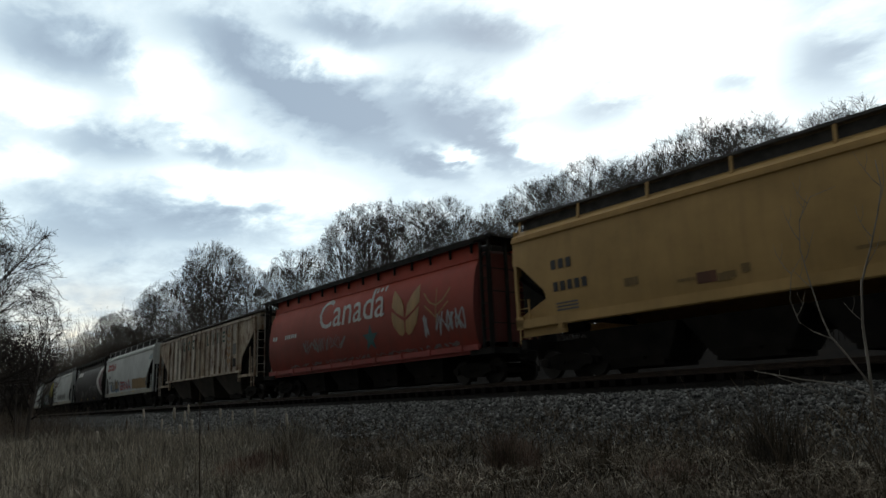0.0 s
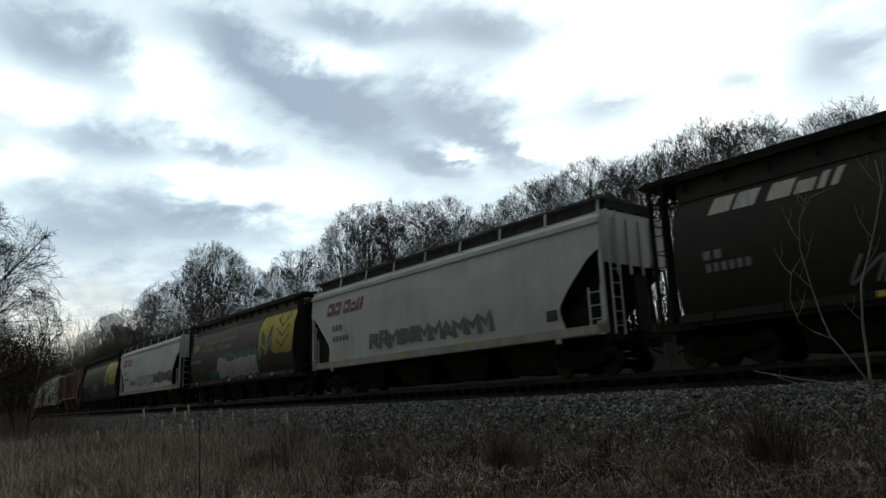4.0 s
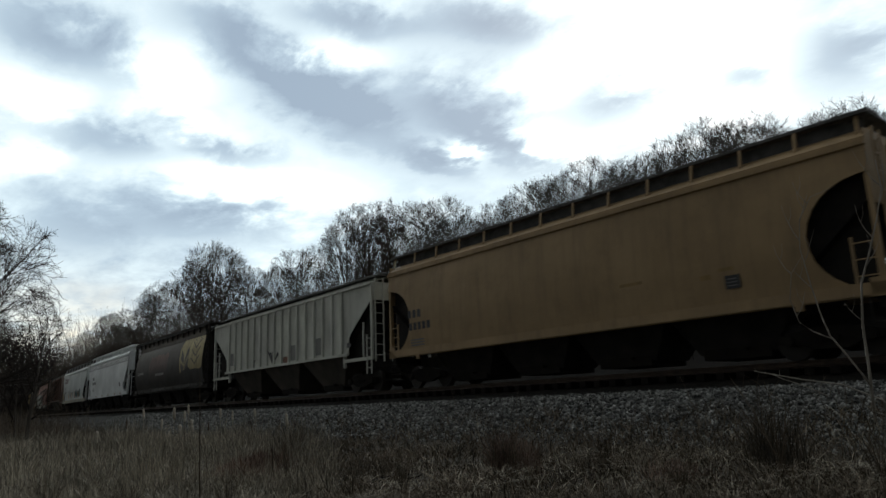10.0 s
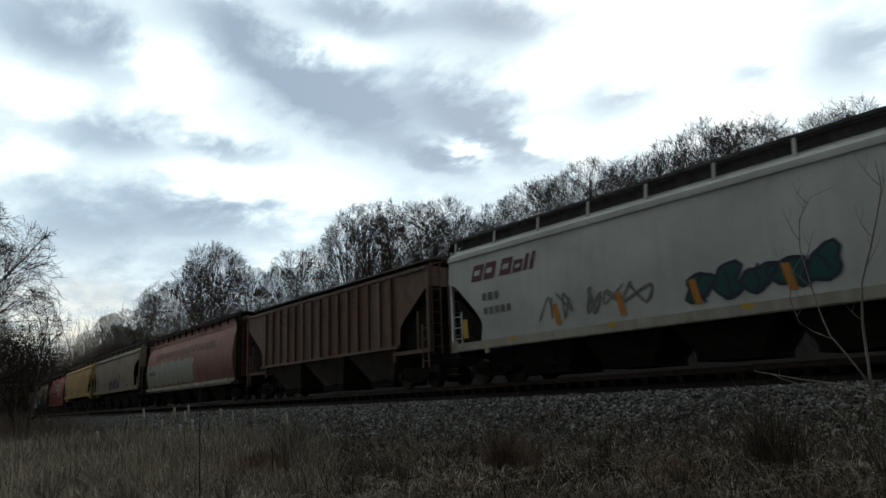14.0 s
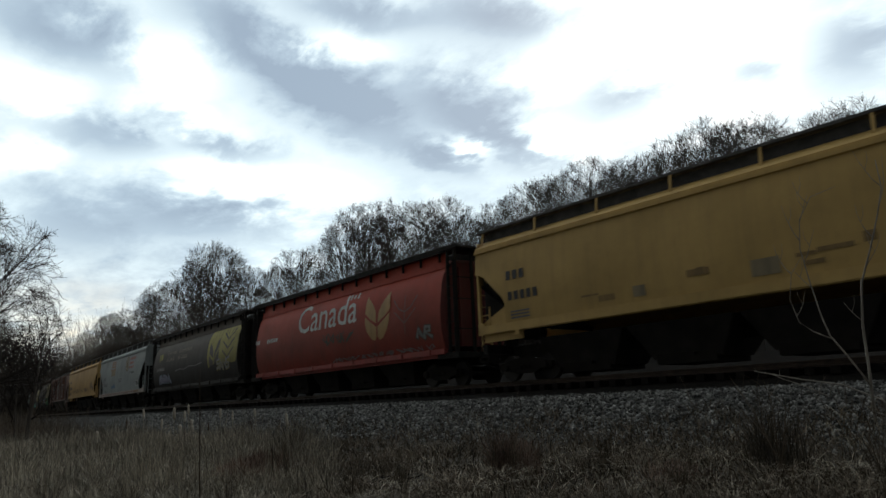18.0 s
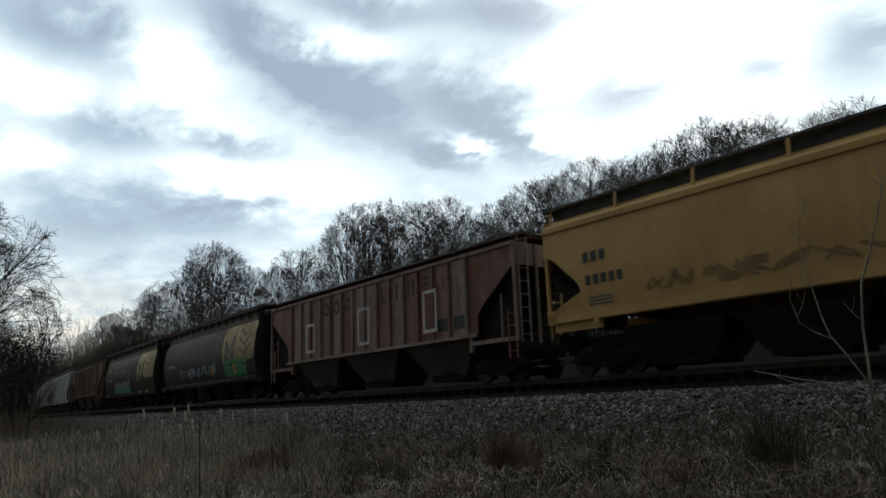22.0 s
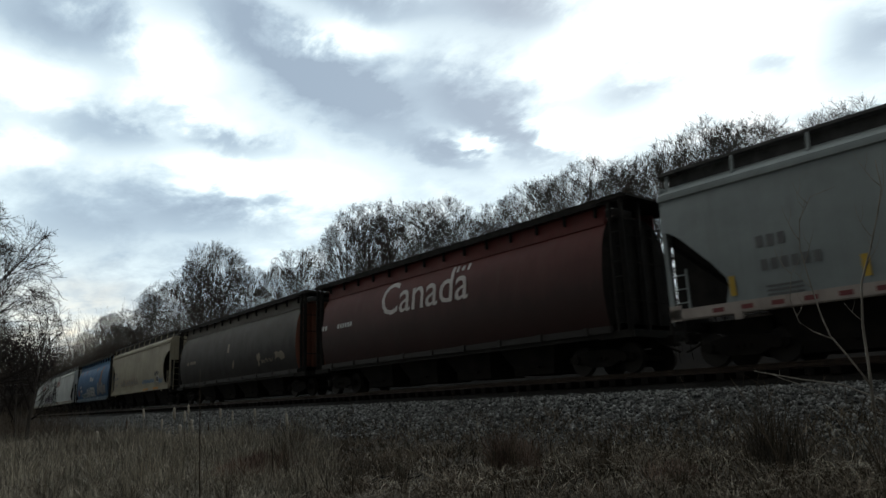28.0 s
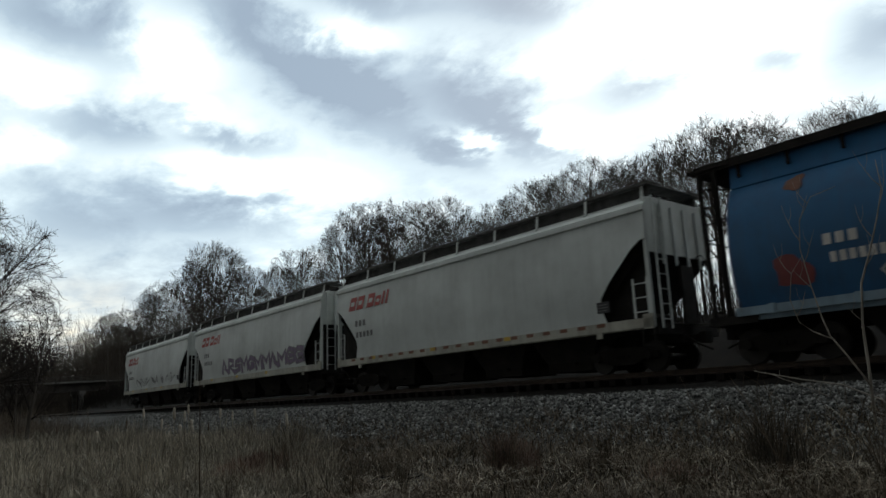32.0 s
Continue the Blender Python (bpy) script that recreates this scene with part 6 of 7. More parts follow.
        decals(root, "rust_bloom", [ragged(69, 4.6, 5.2, 2.5, 3.9, 0.12), ragged(70, 5.3, 5.7, 1.6, 2.3, 0.1)], W_RPATCH, surf, 0.005, c)
        decals(root, "rust_bloom", [blob(random.Random(k), a, a + 0.55, 3.9, 4.25, 0.2) for k, a in enumerate((-7.0, -4.2, 2.0, 5.0))], W_RPATCH, surf, 0.006, c)
        decal(root, "spray_paint", [blob(random.Random(9), -7.4, -6.5, 1.6, 2.4, 0.15)], W_DRED, surf, 0.007, c)


# ------------------------------------------------------------------ bare trees and brush
def tubes_np(paths, radii, sides=3):
    """Arrays for many thin tubes of equal point count: paths (n, k, 3), radii (n, k)."""
    paths, radii = np.asarray(paths, float), np.asarray(radii, float)
    n, k, _ = paths.shape
    d = np.gradient(paths, axis=1)
    d /= np.linalg.norm(d, axis=2, keepdims=True) + 1e-9
    ref = np.where(np.abs(d[..., 2:3]) > 0.9, np.array([1.0, 0, 0]), np.array([0, 0, 1.0]))
    a = np.cross(d, ref)
    a /= np.linalg.norm(a, axis=2, keepdims=True) + 1e-9
    b = np.cross(d, a)
    ang = 2 * np.pi * np.arange(sides) / sides
    v = paths[:, :, None] + radii[:, :, None, None] * (a[:, :, None] * np.cos(ang)[:, None] + b[:, :, None] * np.sin(ang)[:, None])
    base = (np.arange(n)[:, None, None] * k + np.arange(k - 1)[None, :, None]) * sides
    s = np.arange(sides)[None, None]
    s2 = (s + 1) % sides
    f = np.stack([base + s, base + s2, base + sides + s2, base + sides + s], -1).reshape(-1, 4)
    return v.reshape(-1, 3), f


def tree_parts(seed, kids=(9, 7, 6, 5), fork=0.34, open_=0.7, dome=0.27, wob=1.0, least=0.0004, girth=0.0135, rise=0.1, sag=0.0, twig=None, spread=(0.66, 0.66, 0.7), lift=(0.25, 0.8, 0.4, 0.3, 0.2)):
    """A leafless tree one metre high: trunk mesh and crown mesh. Limbs fork again and again and end on a domed crown."""
    rng = random.Random(seed)
    levels = [[], [], [], [], []]
    count = [8, 6, 4, 3, 2]
    bend = (0.04, 0.06, 0.06, 0.05, 0.03)
    mid, tall = 0.5 + fork * 0.35, 0.52 - fork * 0.35

    def reach(p, d):
        """How far it is from p along d to the dome."""
        k = Vector((1 / dome, 1 / dome, 1 / tall))
        a = Vector((p.x * k.x, p.y * k.y, (p.z - mid) * k.z))
        b = Vector((d.x * k.x, d.y * k.y, d.z * k.z))
        q = a.dot(b) ** 2 - b.dot(b) * (a.dot(a) - 1)
        return max((-a.dot(b) + math.sqrt(q)) / b.dot(b), 0.03) if q > 0 else 0.03

    def branch(p, d, length, r, lv):
        n = count[lv]
        pts, rad = [p.copy()], [r]
        dd = d.copy()
        for i in range(1, n):
            w = Vector((rng.gauss(0, 1), rng.gauss(0, 1), rng.gauss(0, 0.6))) * bend[lv] * wob
            dd = (dd + w + Vector((0, 0, rise * lift[lv] - sag * (0, 0.3, 0.5, 0.6, 0.6)[lv] * i / n))).normalized()
            p = p + dd * (length / (n - 1))
            pts.append(p.copy())
            rad.append(r * (1 - (0.8, 0.8, 0.75, 0.7, 0.6)[lv] * i / (n - 1)))
        levels[lv].append((pts, rad))
        if lv >= len(kids):
            return
        start = fork if lv == 0 else 0.22
        for k in range(kids[lv]):
            t = start + (0.99 - start) * (k + rng.random()) / kids[lv]
            j = min(int(t * (n - 1)), n - 2)
            q = pts[j].lerp(pts[j + 1], t * (n - 1) - j)
            ax = (pts[j + 1] - pts[j]).normalized()
            side = ax.orthogonal().normalized()
            side.rotate(Matrix.Rotation(k * 2.4 + rng.uniform(-0.7, 0.7), 3, ax))
            ang = rng.uniform(0.7, 1.3) * (open_ * (1.4 - 0.7 * t) if lv == 0 else spread[lv - 1])
            nd = (ax * math.cos(ang) + side * math.sin(ang)).normalized()
            ln = min(reach(q, nd) * rng.uniform(0.8, 1.05), (0.42, 0.24, 0.12, 0.055)[lv] * rng.uniform(0.75, 1.2))
            branch(q, nd, ln, max(r * (1 - 0.7 * t) * rng.uniform(0.5, 0.66), 0.001), lv + 1)

    branch(Vector((0, 0, -0.02)), Vector((rng.uniform(-0.06, 0.06), rng.uniform(-0.06, 0.06), 1)).normalized(), 0.86, girth, 0)
    tops = sorted(p.z for lv in levels[2:] for pts, _ in lv for p in pts)
    k = 1.0 / tops[int(len(tops) * 0.997)]

    def mesh(lvs, name, material, least):
        vs, fs, o = [], [], 0
        for lv in lvs:
            if not levels[lv]:
                continue
            v, f = tubes_np([[list(p * k) for p in pts] for pts, _ in levels[lv]], [[max(x * k, least) for x in rad] for _, rad in levels[lv]], 7 if lv == 0 else (5 if lv == 1 else 3))
            vs.append(v)
            fs.append(f + o)
            o += len(v)
        return np_mesh(name, np.concatenate(vs), np.concatenate(fs), material)
    return mesh([0], "trunk", M_BARK, 0.002), mesh([1, 2, 3, 4], "crown", twig or M_TWIG, least)


TREES = [tree_parts(10 + i, kids=((8, 6, 5, 4), (8, 7, 5, 4), (9, 6, 5, 4))[i % 3], fork=(0.34, 0.28, 0.42)[i % 3], open_=(0.75, 0.62, 0.85)[i % 3], dome=(0.27, 0.22, 0.3)[i % 3], wob=0.8, least=0.00034, spread=(0.64, 0.6, 0.6), lift=(0.25, 0.8, 0.6, 0.4, 0.3)) for i in range(7)]
# kinds 7 and 8: open-grown, with long limbs that sag; 9: slender, forked low
TREES += [tree_parts(40 + i, kids=(9, 7, 6, 5), fork=0.24, open_=1.0, dome=0.46, wob=1.5, rise=0.03, sag=0.16, least=0.0006, girth=0.019, twig=M_LIMB) for i in range(2)]
TREES += [tree_parts(51, kids=(10, 7, 5, 3), fork=0.18, open_=0.75, dome=0.27, wob=1.3, rise=0.05, least=0.0008, girth=0.017, twig=M_LIMB)]


def plant_tree(kind, x, y, height, turn, label, group="", wide=1.0, category="tree"):
    z = float(ground_z(np.array(x), np.array(y))) - 0.05
    root = tagged(new("bare_tree"), label, category, group)
    root.matrix_basis = Matrix.Translation((x, y, z)) @ Matrix.Rotation(turn, 4, "Z") @ Matrix.Diagonal((height * wide, height * wide, height, 1))
    t, c = TREES[kind]
    part("trunk", t, M_BARK, root)
    part("crown", c, M_TWIG, root)
    return root


# the wood's top as seen from the meadow: bearing and height, degrees
WOOD_AZ = [-90, -84, -78.7, -77.7, -75.9, -74, -71.2, -69.6, -67.7, -66.2, -64, -61.5, -58.6, -57.4, -55.7, -53.1, -50.5, -46.3, -44.8, -42.3, -39.7, -38.2, -36.7, -35.2, -32, -26.9, -22.1, -18, -10, 20]
WOOD_EL = [5.0, 5.0, 5.2, 6.8, 7.3, 8.1, 10.0, 11.5, 12.2, 11.0, 11.2, 12.0, 12.8, 14.6, 15.4, 15.6, 15.2, 14.6, 15.3, 16.6, 16.6, 17.5, 16.7, 17.7, 18.2, 18.2, 18.2, 17.6, 16.4, 15.5]


def woods():
    """Leafless woodland behind the line; its top follows the rise and fall of the wood."""
    rng = random.Random(77)
    prof_az, prof_el = WOOD_AZ, WOOD_EL
    n = 0
    for row, (depth, share, step) in enumerate(((12, 0.72, 2.8), (15, 1.0, 1.7), (19, 0.98, 2.0), (24, 0.88, 2.2), (31, 0.78, 2.6))):
        az = -86.0
        while az < (-12 if row < 4 else -38):
            az += step * rng.uniform(0.6, 1.4)
            a = radians(az)
            ex = depth + rng.uniform(-2.5, 3)
            # walk out along the bearing until it is ex metres past the track
            dist = 22.0
            for _ in range(60):
                x, y = math.sin(a) * dist, math.cos(a) * dist
                if y - track(x)[0] > ex + (10 if az > -48 else 0) * min(1, (az + 48) / 20):
                    break
                dist *= 1.06
            if dist > 260:
                continue
            el = float(np.interp(az, prof_az, prof_el)) * share * rng.uniform(0.88, 1.02)
            h = min(math.tan(radians(el)) * dist + 1.6 - float(ground_z(np.array(x), np.array(y))), 25)
            if h < 3.5:
                continue
            plant_tree(rng.randrange(7), x, y, h, rng.uniform(0, 6.28), "leafless grey-brown tree in the woods behind the track", "woodland trees", rng.uniform(0.75, 1.05))
            n += 1
    return n


woods()
# two that stand clear of the rest
for az, el, depth, kind, wide in ((-55.9, 15.2, 11.0, 2, 0.95), (-68.0, 12.2, 11.0, 0, 0.95)):
    a, dist = radians(az), 22.0
    while math.cos(a) * dist - track(math.sin(a) * dist)[0] < depth:
        dist += 0.5
    base = float(ground_z(np.array(math.sin(a) * dist), np.array(math.cos(a) * dist)))
    plant_tree(kind, math.sin(a) * dist, math.cos(a) * dist, math.tan(radians(el)) * dist + 1.6 - base, 1.3, "tall leafless tree at the edge of the woods", "woodland trees", wide)


def twig_thicket(name, label, n, seed, where, height, material, thick=0.006, droop=0.25):
    """A mass of thin upright stems that nobody could count."""
    rng = np.random.default_rng(seed)
    x, y, hs = where(rng, n)
    n = len(x)
    z = ground_z(x, y) - 0.03
    h = rng.uniform(height[0], height[1], n) * hs
    th = rng.uniform(0, 6.283, n)
    ln = rng.uniform(0.05, droop * 1.6, n) * h
    ts = np.array([0, 0.35, 0.7, 1.0])
    px = x[:, None] + np.cos(th)[:, None] * ln[:, None] * ts ** 1.6 + rng.normal(0, 0.018, (n, 4)) * h[:, None]
    py = y[:, None] + np.sin(th)[:, None] * ln[:, None] * ts ** 1.6 + rng.normal(0, 0.018, (n, 4)) * h[:, None]
    pz = z[:, None] + h[:, None] * ts * (1 - 0.12 * ts)
    dist = np.hypot(x, y)
    rad = (thick * (0.6 + 0.012 * dist))[:, None] * np.array([1.0, 0.8, 0.55, 0.25])
    v, f = tubes_np(np.stack([px, py, pz], -1), rad)
    ob = new(name, np_mesh(name, v, f, material))
    return tagged(ob, label, name.replace("_", " "), kind="stuff")


def far_bank(rng, n):
    x = 12 - 210 * rng.random(n) ** 1.25
    q = rng.uniform(7, 27, n)
    return x, track_np(x) + q, 0.75 + 0.02 * q


# the darkness below the woods is put into these stems' colour
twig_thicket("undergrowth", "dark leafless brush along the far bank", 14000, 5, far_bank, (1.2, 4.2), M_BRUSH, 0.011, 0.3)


def deep_wood(rng, n):
    x = 25 - 330 * rng.random(n)
    q = rng.uniform(26, 62, n)
    return x, track_np(x) + q, np.full(n, 1.0)


twig_thicket("far_wood", "dense bare stems deep in the woods", 8000, 6, deep_wood, (5, 10.5), M_TWIG, 0.02, 0.12)


def understory(rng, n):
    a = -81 + 40 * rng.random(n) ** 1.25
    d = np.full(n, 24.0)
    want = rng.uniform(12, 34, n)
    for _ in range(80):
        x, y = np.sin(np.radians(a)) * d, np.cos(np.radians(a)) * d
        d = np.where(y - track_np(x) < want, d * 1.05, d)
    x, y = np.sin(np.radians(a)) * d, np.cos(np.radians(a)) * d
    h = np.tan(np.radians(np.interp(a, WOOD_AZ, WOOD_EL) * 0.84)) * d + 1.6 - ground_z(x, y)
    k = (d < 250) & (h > 2)
    return x[k], y[k], h[k]


twig_thicket("understory", "dense bare saplings and twigs beneath the woodland trees", 24000, 26, understory, (0.35, 0.92), M_TWIG, 0.0055, 0.3)


def west_wood(rng, n):
    a = np.radians(rng.uniform(-100, -69, n))
    d = rng.uniform(185, 330, n)
    return np.sin(a) * d, np.cos(a) * d, np.full(n, 1.0)


twig_thicket("far_wood", "dense bare stems of the distant woods", 15000, 16, west_wood, (9, 27), M_TWIG, 0.02, 0.2)


def west_brush(rng, n):
    deg = rng.uniform(-96, -71, n)
    a, d = np.radians(deg), rng.uniform(40, 165, n)
    x, y = np.sin(a) * d, np.cos(a) * d
    thin = np.clip((-71 - deg) / 9, 0, 1)
    k = ((track_np(x) - y) > 5.5) & (rng.random(n) < 0.15 + 0.85 * thin)
    return x[k], y[k], 0.45 + 0.55 * thin[k]


twig_thicket("brush", "tangled brown brush beyond the meadow", 17000, 17, west_brush, (0.8, 2.7), M_THICK, 0.009, 0.4)


def left_brush(rng, n):
    x = -rng.uniform(38, 150, n)
    q = rng.uniform(6.5, 26, n)
    clump = np.sin(x * 0.35) * np.cos(q * 0.9 + x * 0.11) > -0.25
    return x[clump], (track_np(x) - q)[clump], (0.55 + 0.3 * rng.random(n))[clump]


twig_thicket("brush", "tangled brown brush beside the embankment", 4600, 8, left_brush, (0.5, 1.5), M_THICK, 0.01, 0.4)

plant_tree(9, -43.5, 7.4, 8.4, 0.6, "slender bare tree at the meadow's edge beside the embankment", wide=0.75)
plant_tree(9, -45.5, 7.2, 6.8, 2.2, "thin bare tree beside the embankment", wide=0.6)
plant_tree(8, -30.8, 3.0, 9.9, 1.1, "bare spreading tree with drooping limbs in the meadow", wide=0.8)
plant_tree(7, -40.5, 4.4, 10.4, 4.0, "bare spreading tree at the edge of the meadow", wide=0.8)
plant_tree(7, -47.0, 6.2, 9.0, 2.0, "bare spreading tree at the edge of the meadow", wide=0.7)
for x, y, h, k in ((-54.0, 7.4, 7.4, 0), (-58.0, 9.4, 6.6, 3), (-62.0, 8.0, 8.2, 2), (-68.0, 11.6, 6.8, 5), (-72.0, 8.4, 8.8, 6), (-84.0, 12.0, 9.6, 1), (-92.0, 16.0, 9.6, 5), (-98.0, 11.0, 11.0, 4)):
    plant_tree(k, x, y, h, x, "bare tree among the brush at the end of the meadow", "trees at the end of the meadow", 0.95)


def west_trees():
    """Bare trees beyond the meadow where the line bends out of sight."""
    rng = random.Random(5)
    for i in range(64):
        az, d = radians(rng.uniform(-92, -74)), rng.uniform(70, 230)
        x, y = math.sin(az) * d, math.cos(az) * d
        if abs(track(x)[0] - y) < 9 or (-176 < x < -160):
            continue
        h = min(math.tan(radians(rng.uniform(4.0, 7.4))) * d + 1.2, 19)
        plant_tree(rng.randrange(7), x, y, h, rng.uniform(0, 6.28), "bare tree beyond the meadow", "trees beyond the meadow", rng.uniform(0.7, 1.0))


west_trees()


# ------------------------------------------------------------------ meadow
def blades(name, label, material, x, y, h, rng, width=0.008, lean=0.35, kind_stuff=True, flat=0.0):
    """Bent tapering blades of dry grass."""
    n = len(x)
    z = ground_z(x, y) - 0.02
    th = rng.uniform(0, 6.283, n)
    out = h * rng.uniform(0.1, 1.0, n) * lean
    ph = rng.uniform(0, 6.283, n)
    wx, wy = np.cos(ph) * width * (0.7 + 0.03 * np.hypot(x, y)), np.sin(ph) * width * (0.7 + 0.03 * np.hypot(x, y))
    lev = [(0.0, 1.0), (0.5, 0.85), (0.85, 0.5), (1.0, 0.08)]
    rows = []
    for t, wd in lev:
        cx = x + np.cos(th) * out * t ** 1.9
        cy = y + np.sin(th) * out * t ** 1.9
        cz = z + h * (t - flat * t ** 2.2)
        rows.append(np.stack([np.stack([cx - wx * wd, cy - wy * wd, cz], -1), np.stack([cx + wx * wd, cy + wy * wd, cz], -1)], 1))
    v = np.stack(rows, 1).reshape(-1, 3)
    b = (np.arange(n) * 8)[:, None]
    f = np.concatenate([b + np.array([[2 * i, 2 * i + 1, 2 * i + 3, 2 * i + 2]]) for i in range(3)], 0)
    ob = new(name, np_mesh(name, v, f, material))
    return tagged(ob, label, "grass", kind="stuff")


def meadow():
    rng = np.random.default_rng(21)

    def fan(n, az0, az1, d0, d1, power=1.0):
        a = np.radians(rng.uniform(az0, az1, n))
        d = d0 * (d1 / d0) ** (rng.random(n) ** power)
        return np.sin(a) * d, np.cos(a) * d

    def clumped(x, y, s, cut):
        k = np.sin(x * s + 1.7 * np.sin(y * s * 0.6)) * np.cos(y * s * 1.1 + 1.3 * np.cos(x * s * 0.5)) + rng.normal(0, 0.35, len(x))
        return k > cut

    # tall reeds and sedge in the wet meadow
    x, y = fan(33000, -88, -59, 11, 60)
    q = track_np(x) - y
    keep = (q > 6.0) & clumped(x, y, 0.9, -0.5)
    x, y = x[keep], y[keep]
    tall = 0.75 + 0.4 * np.sin(x * 0.8 + 2.1 * np.sin(y * 0.55)) * np.cos(y * 1.05 + x * 0.3)
    h = rng.uniform(0.3, 1.0, len(x)) ** 1.5 * tall * np.clip(0.5 + 0.02 * np.hypot(x, y), 0.55, 1.0)
    blades("reeds", "tall grey-tan winter reeds in the wet meadow", M_BLADE, x, y, h, rng, 0.0062, 0.75)
    # arching tussocks
    cx, cy = fan(760, -88, -63, 8.5, 45)
    q = track_np(cx) - cy
    cx, cy = cx[q > 6.2], cy[q > 6.2]
    m = 46
    x, y = np.repeat(cx, m) + rng.normal(0, 0.1, len(cx) * m), np.repeat(cy, m) + rng.normal(0, 0.1, len(cx) * m)
    h = np.repeat(rng.uniform(0.35, 0.85, len(cx)), m) * rng.uniform(0.5, 1.0, len(x))
    blades("sedge", "arching tan tussocks of dead sedge", M_BLADE, x, y, h, rng, 0.005, 1.25, flat=0.35)
    # upright grey stems that stand over the reeds
    x, y = fan(2600, -86, -60, 11, 45)
    q = track_np(x) - y
    keep = (q > 5.6) & clumped(x, y, 1.3, 0.0)
    x, y = x[keep], y[keep]
    blades("reed_stems", "upright bleached reed stems in the wet meadow", M_STRAW, x, y, rng.uniform(0.5, 1.25, len(x)), rng, 0.003, 0.16)
    # matted grass on the ditch bank
    x, y = fan(46000, -72, -8, 8.5, 34)
    q = track_np(x) - y
    keep = (q > 4.3 + 0.5 * np.sin(x * 1.7)) & clumped(x, y, 1.5, -0.75)
    x, y = x[keep], y[keep]
    h = rng.uniform(0.15, 0.55, len(x))
    blades("bank_grass", "matted brown dead grass on the ditch bank", M_WEED, x, y, h, rng, 0.0075, 1.3, flat=0.42)
    # low pale turf in front
    x, y = fan(20000, -88, -5, 7.2, 10)
    keep = clumped(x, y, 2.1, -0.9)
    x, y = x[keep], y[keep]
    blades("turf", "short pale dead turf", M_BLADE, x, y, rng.uniform(0.05, 0.22, len(x)), rng, 0.005, 0.9)
    # long bleached straws lying over
    x, y = fan(900, -70, -10, 9, 22)
    q = track_np(x) - y
    keep = (q > 4.6) & (q < 9.5)
    x, y = x[keep], y[keep]
    blades("straws", "long bleached straws leaning over the ditch", M_STRAW, x, y, rng.uniform(0.3, 0.75, len(x)), rng, 0.004, 1.6, flat=0.5)
    # bleached stalks fallen across one another
    x, y = fan(1700, -60, -10, 9.0, 14.5)
    blades("straws", "bleached fallen stalks criss-crossed on the bank", M_STRAW, x, y, rng.uniform(0.25, 0.75, len(x)), rng, 0.006, 2.6, flat=0.62)
    # weeds creeping into the stones
    x, y = fan(4200, -75, -10, 12, 45)
    q = track_np(x) - y
    keep = (q > 3.4) & (q < 5.4) & clumped(x, y, 0.8, 0.35)
    x, y = x[keep], y[keep]
    blades("bank_weeds", "dark dead weeds growing in the ballast edge", M_WEED, x, y, rng.uniform(0.25, 0.8, len(x)), rng, 0.006, 0.5)


meadow()


def scrub_clump(x, y, h, label, n, seed, material=M_WEED, spread=0.5):
    """A bushy dead weed: stems from one root, forking."""
    rng = np.random.default_rng(seed)
    z = float(ground_z(np.array(x), np.array(y))) - 0.03
    root = tagged(new("dead_weed"), label, "weed", "dead weeds by the ditch")
    root.matrix_basis = pose(x, y, z)
    stems, rad = [], []
    for i in range(n):
        th, out = rng.uniform(0, 6.283), rng.uniform(0.1, 1.0) * spread * h
        hh = h * rng.uniform(0.55, 1.0)
        ts = np.array([0, 0.33, 0.66, 1.0])
        p = np.stack([np.cos(th) * out * ts ** 1.5, np.sin(th) * out * ts ** 1.5, hh * ts], -1) + rng.normal(0, 0.015, (4, 3)) * h
        p[0] = (rng.normal(0, 0.03), rng.normal(0, 0.03), 0)
        stems.append(p)
        rad.append([0.007, 0.005, 0.004, 0.002])
        for k in range(4):
            t = rng.uniform(0.4, 0.95)
            s = np.array([np.interp(t, ts, p[:, j]) for j in range(3)])
            d = rng.normal(0, 1, 3)
            d[2] = abs(d[2]) + 0.4
            d /= np.linalg.norm(d)
            L = h * rng.uniform(0.1, 0.28)
            stems.append(np.array([s, s + d * L * 0.35, s + d * L * 0.7, s + d * L + np.array([0, 0, -0.02])]))
            rad.append([0.0035, 0.003, 0.0022, 0.0015])
    v, f = tubes_np(np.array(stems), np.array(rad))
    part("stalk", np_mesh("stalk", v, f, material), material, root)
    return root


for i, (az, d, h, n) in enumerate(((-26, 10.5, 1.5, 16), (-47, 12.2, 1.0, 14), (-45.5, 11.6, 1.1, 12), (-63, 14.5, 0.9, 22), (-62, 18, 1.3, 20), (-38, 12, 0.7, 25), (-54, 11, 0.7, 30), (-20, 10, 1.1, 18), (-33, 9.6, 0.55, 30), (-58, 10, 0.6, 26), (-67, 9.5, 0.75, 26), (-74, 10, 0.7, 30), (-79, 12, 0.8, 30))):
    scrub_clump(math.sin(radians(az)) * d, math.cos(radians(az)) * d, h, "bushy brown dead weed standing by the ditch", n, 100 + i)


def tussock(az, d, h, r, n, label, material, seed):
    """A rounded clump of dead grass."""
    rng = np.random.default_rng(seed)
    cx, cy = math.sin(radians(az)) * d, math.cos(radians(az)) * d
    x, y = cx + rng.normal(0, r * 0.45, n), cy + rng.normal(0, r * 0.45, n)
    fall = np.exp(-((x - cx) ** 2 + (y - cy) ** 2) / (r * r))
    ob = blades("grass_tussock", label, material, x, y, h * (0.45 + 0.55 * fall) * rng.uniform(0.7, 1.0, n), rng, 0.006, 0.55, flat=0.12)
    return ob


